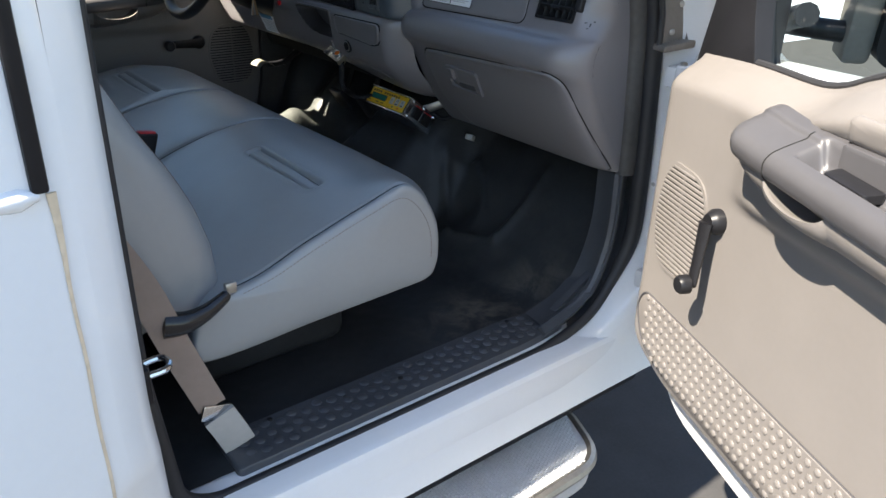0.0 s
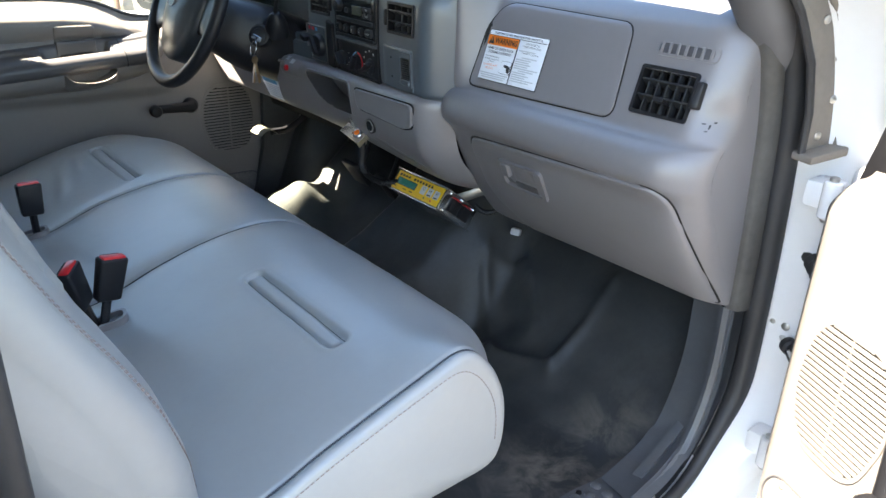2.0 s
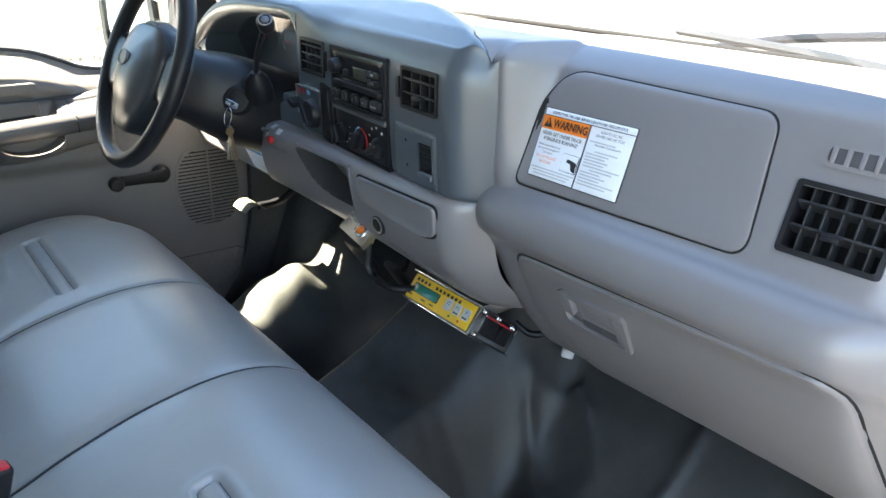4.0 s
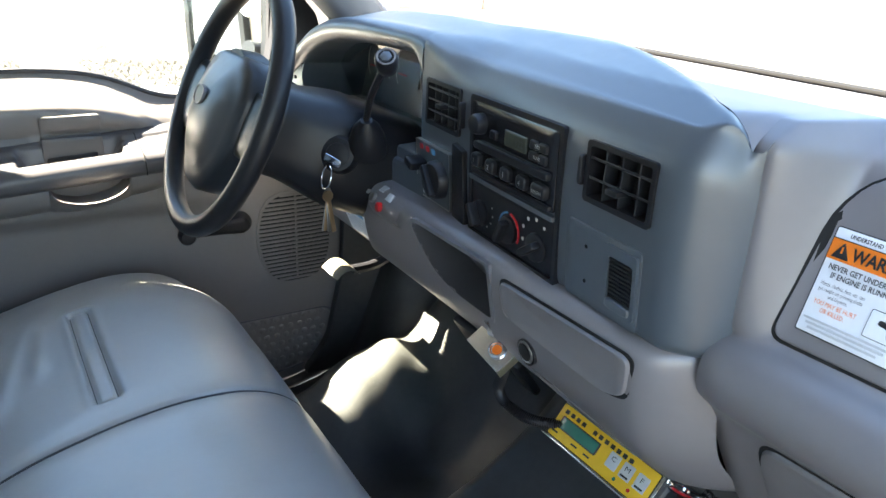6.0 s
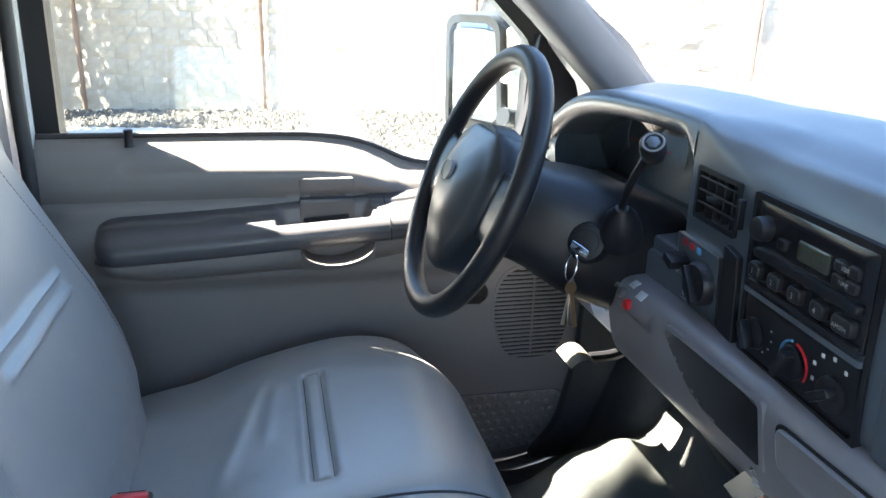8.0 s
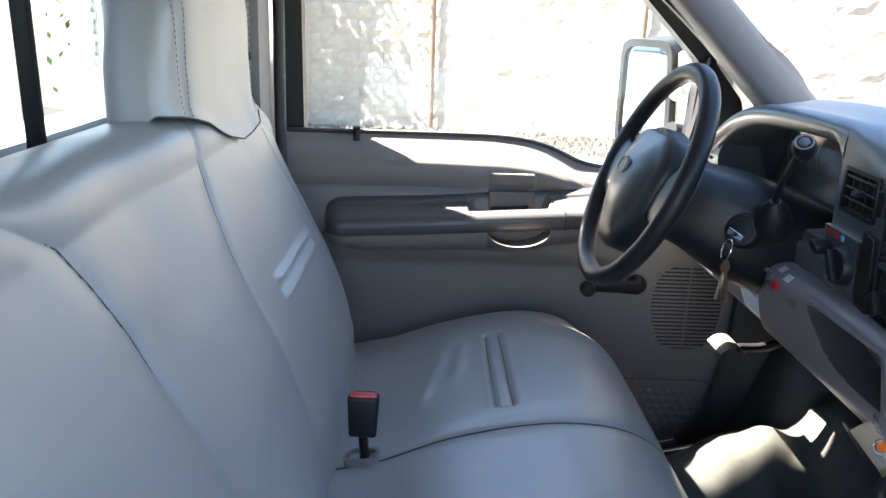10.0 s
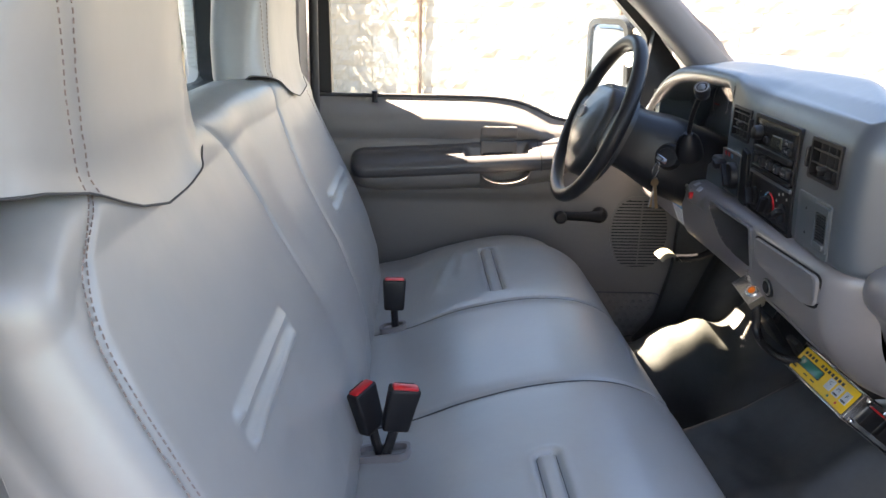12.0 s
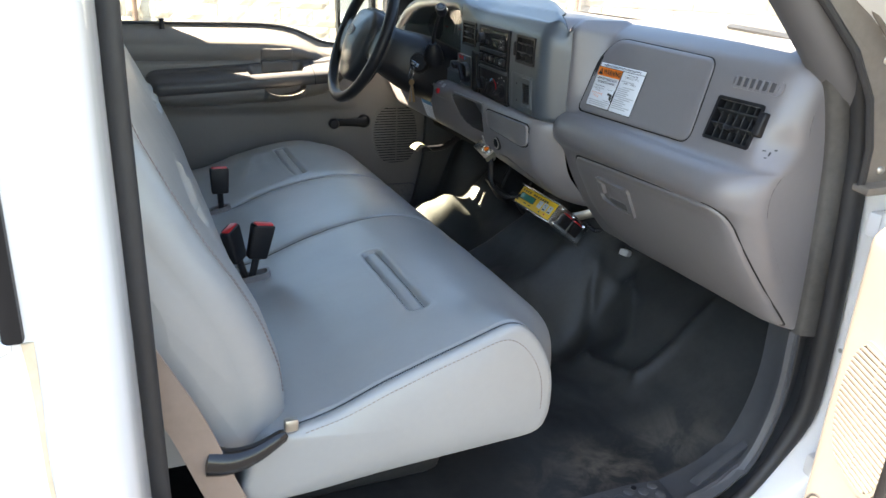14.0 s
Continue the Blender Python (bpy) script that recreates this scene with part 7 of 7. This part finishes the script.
    for k in range(22):
        z = 0.991 + 0.0089 * k
        xs = []
        for p, q in zip(sp, sp[1:] + sp[:1]):
            if (p.y - z) * (q.y - z) <= 0 and abs(p.y - q.y) > 1e-6:
                xs.append(p.x + (q.x - p.x) * (z - p.y) / (q.y - p.y))
        if len(xs) > 1:
            put("bar", slab([(min(xs), z - 0.0026), (max(xs), z - 0.0026), (max(xs), z + 0.0026), (min(xs), z + 0.0026)], surf, 0.0004, 0.0042, 0.0008), TRIM, gr)
    put("rib", slab([(0.150, 0.99), (0.153, 0.99), (0.153, 1.178), (0.150, 1.178)], surf, 0.0006, 0.0036, 0), TRIM, gr)
    # studded kick pad
    pad_ = rounded([(0.085, 0.905, 0.03), (0.062, 0.86, 0.03), (0.105, 0.785, 0.05), (0.20, 0.762, 0.05), (0.93, 0.762, 0.04), (0.93, 0.915, 0.03)], 0.02, 5)
    kp = put("kick_pad", patch(pad_, surf, 0.004, 0.004, 8, 0, 0.003), TRIM, label="studded kick pad")
    put("pad_line", tube([surf(p.x, p.y, 0.0016) for p in [Vector((0.495, 0.835)) + (Vector(q) - Vector((0.495, 0.835))) * 1.02 for q in pad_]], 0.0016, 6, closed=True), ARM, kp)
    dots = ([], [])
    for i in range(40):
        for j in range(7):
            a, z = 0.098 + 0.0212 * i + (0.0106 if j % 2 else 0), 0.782 + 0.0195 * j
            if a > 0.915 or (a < 0.13 and z < 0.80) or (a < 0.10 and z > 0.9):
                continue
            dots = join(dots, lathe(surf(a, z, 0.0035), nrm, [(0, 0.0072), (0.0022, 0.0062), (0.0034, 0.0034), (0.0037, 0.001)], 8))
    put("studs", dots, TRIM, kp)
    put("lock_pin", lathe(at(0.88, 1.424, -0.035), (0, 0, 1), [(0, 0.0085), (0.004, 0.007), (0.024, 0.007), (0.028, 0.0085), (0.030, 0.006)], 16), BLACK)
    # outside mirror on its arm
    mir = thing("door_mirror", "large black towing mirror on a tubular arm", "mirror", "door mirrors")

    def putm(name, geo, mat, label=""):
        if mirror:
            geo = (geo[0], [tuple(reversed(f)) for f in geo[1]])
        return part(name, geo, mat, mir, label)
    face_n = (nrm * 0.42 + u * 0.91 - Vector((0, 0, 0.10))).normalized()
    side_v = (nrm * 0.91 - u * 0.42).normalized()
    o_ = at(0.165, 1.518, -0.44)
    up_m = side_v.cross(face_n) if side_v.cross(face_n).z > 0 else face_n.cross(side_v)
    at_m = lambda a, b, h=0.0: o_ + side_v * a + up_m * b + face_n * h
    ho = rounded([(-0.115, -0.17), (0.10, -0.17), (0.105, 0.125), (-0.085, 0.125)], 0.045, 6)
    putm("housing", slab(ho, at_m, -0.09, 0.006, 0.02), MIRRORCASE)
    putm("bezel", ring_patch(ho, [Vector((-0.006, -0.003)) + (Vector(p) - Vector((-0.006, -0.003))) * 0.86 for p in ho], at_m, 0.016, 0.02), MIRRORCASE)
    putm("mirror_glass", patch(rounded([(-0.100, -0.118), (0.082, -0.118), (0.086, 0.112), (-0.074, 0.112)], 0.035, 6), at_m, 0.010, 0.002, 5, 0, 0.006), MIRROR, "silvered mirror glass")
    putm("upright", slab(rect(0.100, -0.17, 0.150, 0.10, 0.015), at_m, -0.07, 0.0, 0.01), SILLG)
    for dz in (0.035, -0.12):
        putm("arm", tube(smooth_line([at_m(0.13, dz, -0.03), at_m(0.25, dz * 0.9, -0.03), at(0.19, 1.518 + dz * 0.55, -0.14)], 5), 0.020, 10), PAINT if dz > 0 and side > 0 else BLACK)
    return t_


for side in (1, -1):
    door(side)
# hinges, strap and cable sleeve between the post and the open door
for z in (1.302, 0.86):
    part("hinge_leaf", box((1.030, -0.878, z), (0.05, 0.045, 0.042), 0.008), PAINT, cab)
    part("hinge_knuckle", rod((1.002, -0.898, z - 0.028), (1.002, -0.898, z + 0.028), 0.013), PAINT, cab)
    part("hinge_pin", rod((1.002, -0.898, z - 0.034), (1.002, -0.898, z + 0.034), 0.007), STEEL, cab)
part("hinge_post_panel", slab(rounded([(-0.815, 1.345), (-0.815, 0.80), (-0.92, 0.80), (-0.935, 1.345)], 0.02), lambda a, b, h: Vector((1.082 - h, a, b)), -0.02, 0.0, 0.004), PAINT, cab, "white painted hinge post")
strap = thing("door_check_strap", "steel door check strap at the front post", "check strap")
part("bracket", box((1.074, -0.842, 1.043), (0.016, 0.046, 0.036), 0.006), STEEL, strap)
for dy, dz in ((-0.012, 0.014), (0.010, 0.016)):
    part("bolt", lathe((1.067, -0.842 + dy, 1.043 + dz), (-1, -0.1, 0), [(0, 0.008), (0.006, 0.0075), (0.008, 0.004)], 8), STEEL, strap)
part("link", tube([(1.068, -0.850, 1.036), (1.02, -0.892, 1.030), (0.965, -0.945, 1.026)], 0.006, 8), CHROME, strap)
part("roller", lathe((1.052, -0.866, 1.035), (-0.6, -0.8, 0), [(0, 0.010), (0.004, 0.014), (0.016, 0.014), (0.020, 0.010)], 16), RUBBER, strap)
gro = thing("cable_grommet", "black ribbed rubber cable sleeve in the door gap", "grommet")
gl_ = [Vector((1.072, -0.862, 1.187)).lerp(Vector((0.985, -0.945, 1.165)), k / 16) for k in range(17)]
part("sleeve", tube(gl_, [0.017 if k % 2 else 0.012 for k in range(17)], 14), RUBBER, gro)
part("flange", lathe((1.080, -0.858, 1.190), (-1, -0.12, 0), [(0, 0.047), (0.005, 0.046), (0.009, 0.036), (0.010, 0.020)], 26), RUBBER, gro)

# labels on the driver's rear post
for z0, z1 in ((1.60, 1.78), (1.515, 1.585)):
    cl = thing("certification_label", "pale printed label on the rear door post", "label", "post labels")
    atc = lambda a, b, h=0.0: Vector((-0.075 - a, 0.752 - h, b))
    part("sheet", patch(rect(-0.012, z0, 0.062, z1, 0.002), atc, 0.0016, 0.0005, 3, 0, 0.001), WHITE, cl)
    for k in range(int((z1 - z0) / 0.012)):
        part("print_bar", patch(rect(-0.009, z0 + 0.006 + 0.012 * k, 0.056 - 0.006 * (k % 3), z0 + 0.010 + 0.012 * k, 0.0005), atc, 0.0022, 0.0002, 2, 0, 0.0002), GREYINK, cl)

# behind the cab: the body's headboard, and a post with a chain
part("body_headboard", box((-0.66, 0.0, 1.55), (0.06, 1.95, 1.85), 0.01), PAINT, cab)
part("chassis_rail", box((-1.2, 0.0, 0.60), (3.2, 0.9, 0.16), 0.01), BLACK, cab)
rear = thing("yard_post", "white steel yard post with a hanging chain", "post")
part("post", box((-1.05, 2.32, 1.15), (0.09, 0.09, 2.3), 0.008), PAINT, rear)
for k in range(9):
    c = Vector((-1.0, 2.262 + 0.003 * (k % 2), 1.80 - 0.04 * k))
    part("chain_link", tube([c + (Vector((0, 0.014 * math.cos(t), 0.027 * math.sin(t))) if k % 2 else Vector((0.014 * math.cos(t), 0, 0.027 * math.sin(t)))) for t in [2 * math.pi * q / 16 for q in range(16)]], 0.0045, 6, closed=True), STEEL, rear)

# ---- posts and blocks of the wall, last ----
for xw in (-1.98, 0.32, 2.55, 4.95):
    p_ = thing("wall_post", "rusty steel post against the block wall", "post", "wall posts")
    part("post", rod((xw, wall_line(xw) - 0.10, -0.1), (xw, wall_line(xw) - 0.10, 3.4), 0.032, 12), RUST, p_)
meshes = []
for g in PATTERN:
    me = bpy.data.meshes.new("block")
    me.from_pydata([tuple(p) for p in g[0]], [], g[1])
    me.materials.append(BLOCK)
    meshes.append(me)
rw = random.Random(11)
far_g = ([], [])
for row in range(16):
    for col in range(-14, 36):
        x = col * 0.405 + (0.2 if row % 2 else 0.0)
        z = 0.02 + row * 0.203
        if -2.6 < x < 6.2 and 1 <= row <= 13:
            o = new("block", meshes[rw.randrange(7)])
            o.parent = wall
            o.location = (x, WALL_Y, z)
            if rw.random() < 0.5:
                o.scale = (1, 1 + rw.random() * 0.5, 1)
        else:
            far_g[0].append((Vector((x, WALL_Y, z)), rw.randrange(7)))
pts, faces = [], []
for c, k in far_g[0]:
    b = len(pts)
    pts += [c + p for p in PATTERN[k][0]]
    faces += [tuple(i + b for i in f) for f in PATTERN[k][1]]
tagged(part("further_blocks", (pts, faces), BLOCK, wall, sharp=20), kind="stuff")
wall.matrix_world = Matrix.Translation((0.32, WALL_Y, 0)) @ Matrix.Rotation(-math.atan(0.60), 4, "Z") @ Matrix.Translation((-0.32, -WALL_Y, 0))
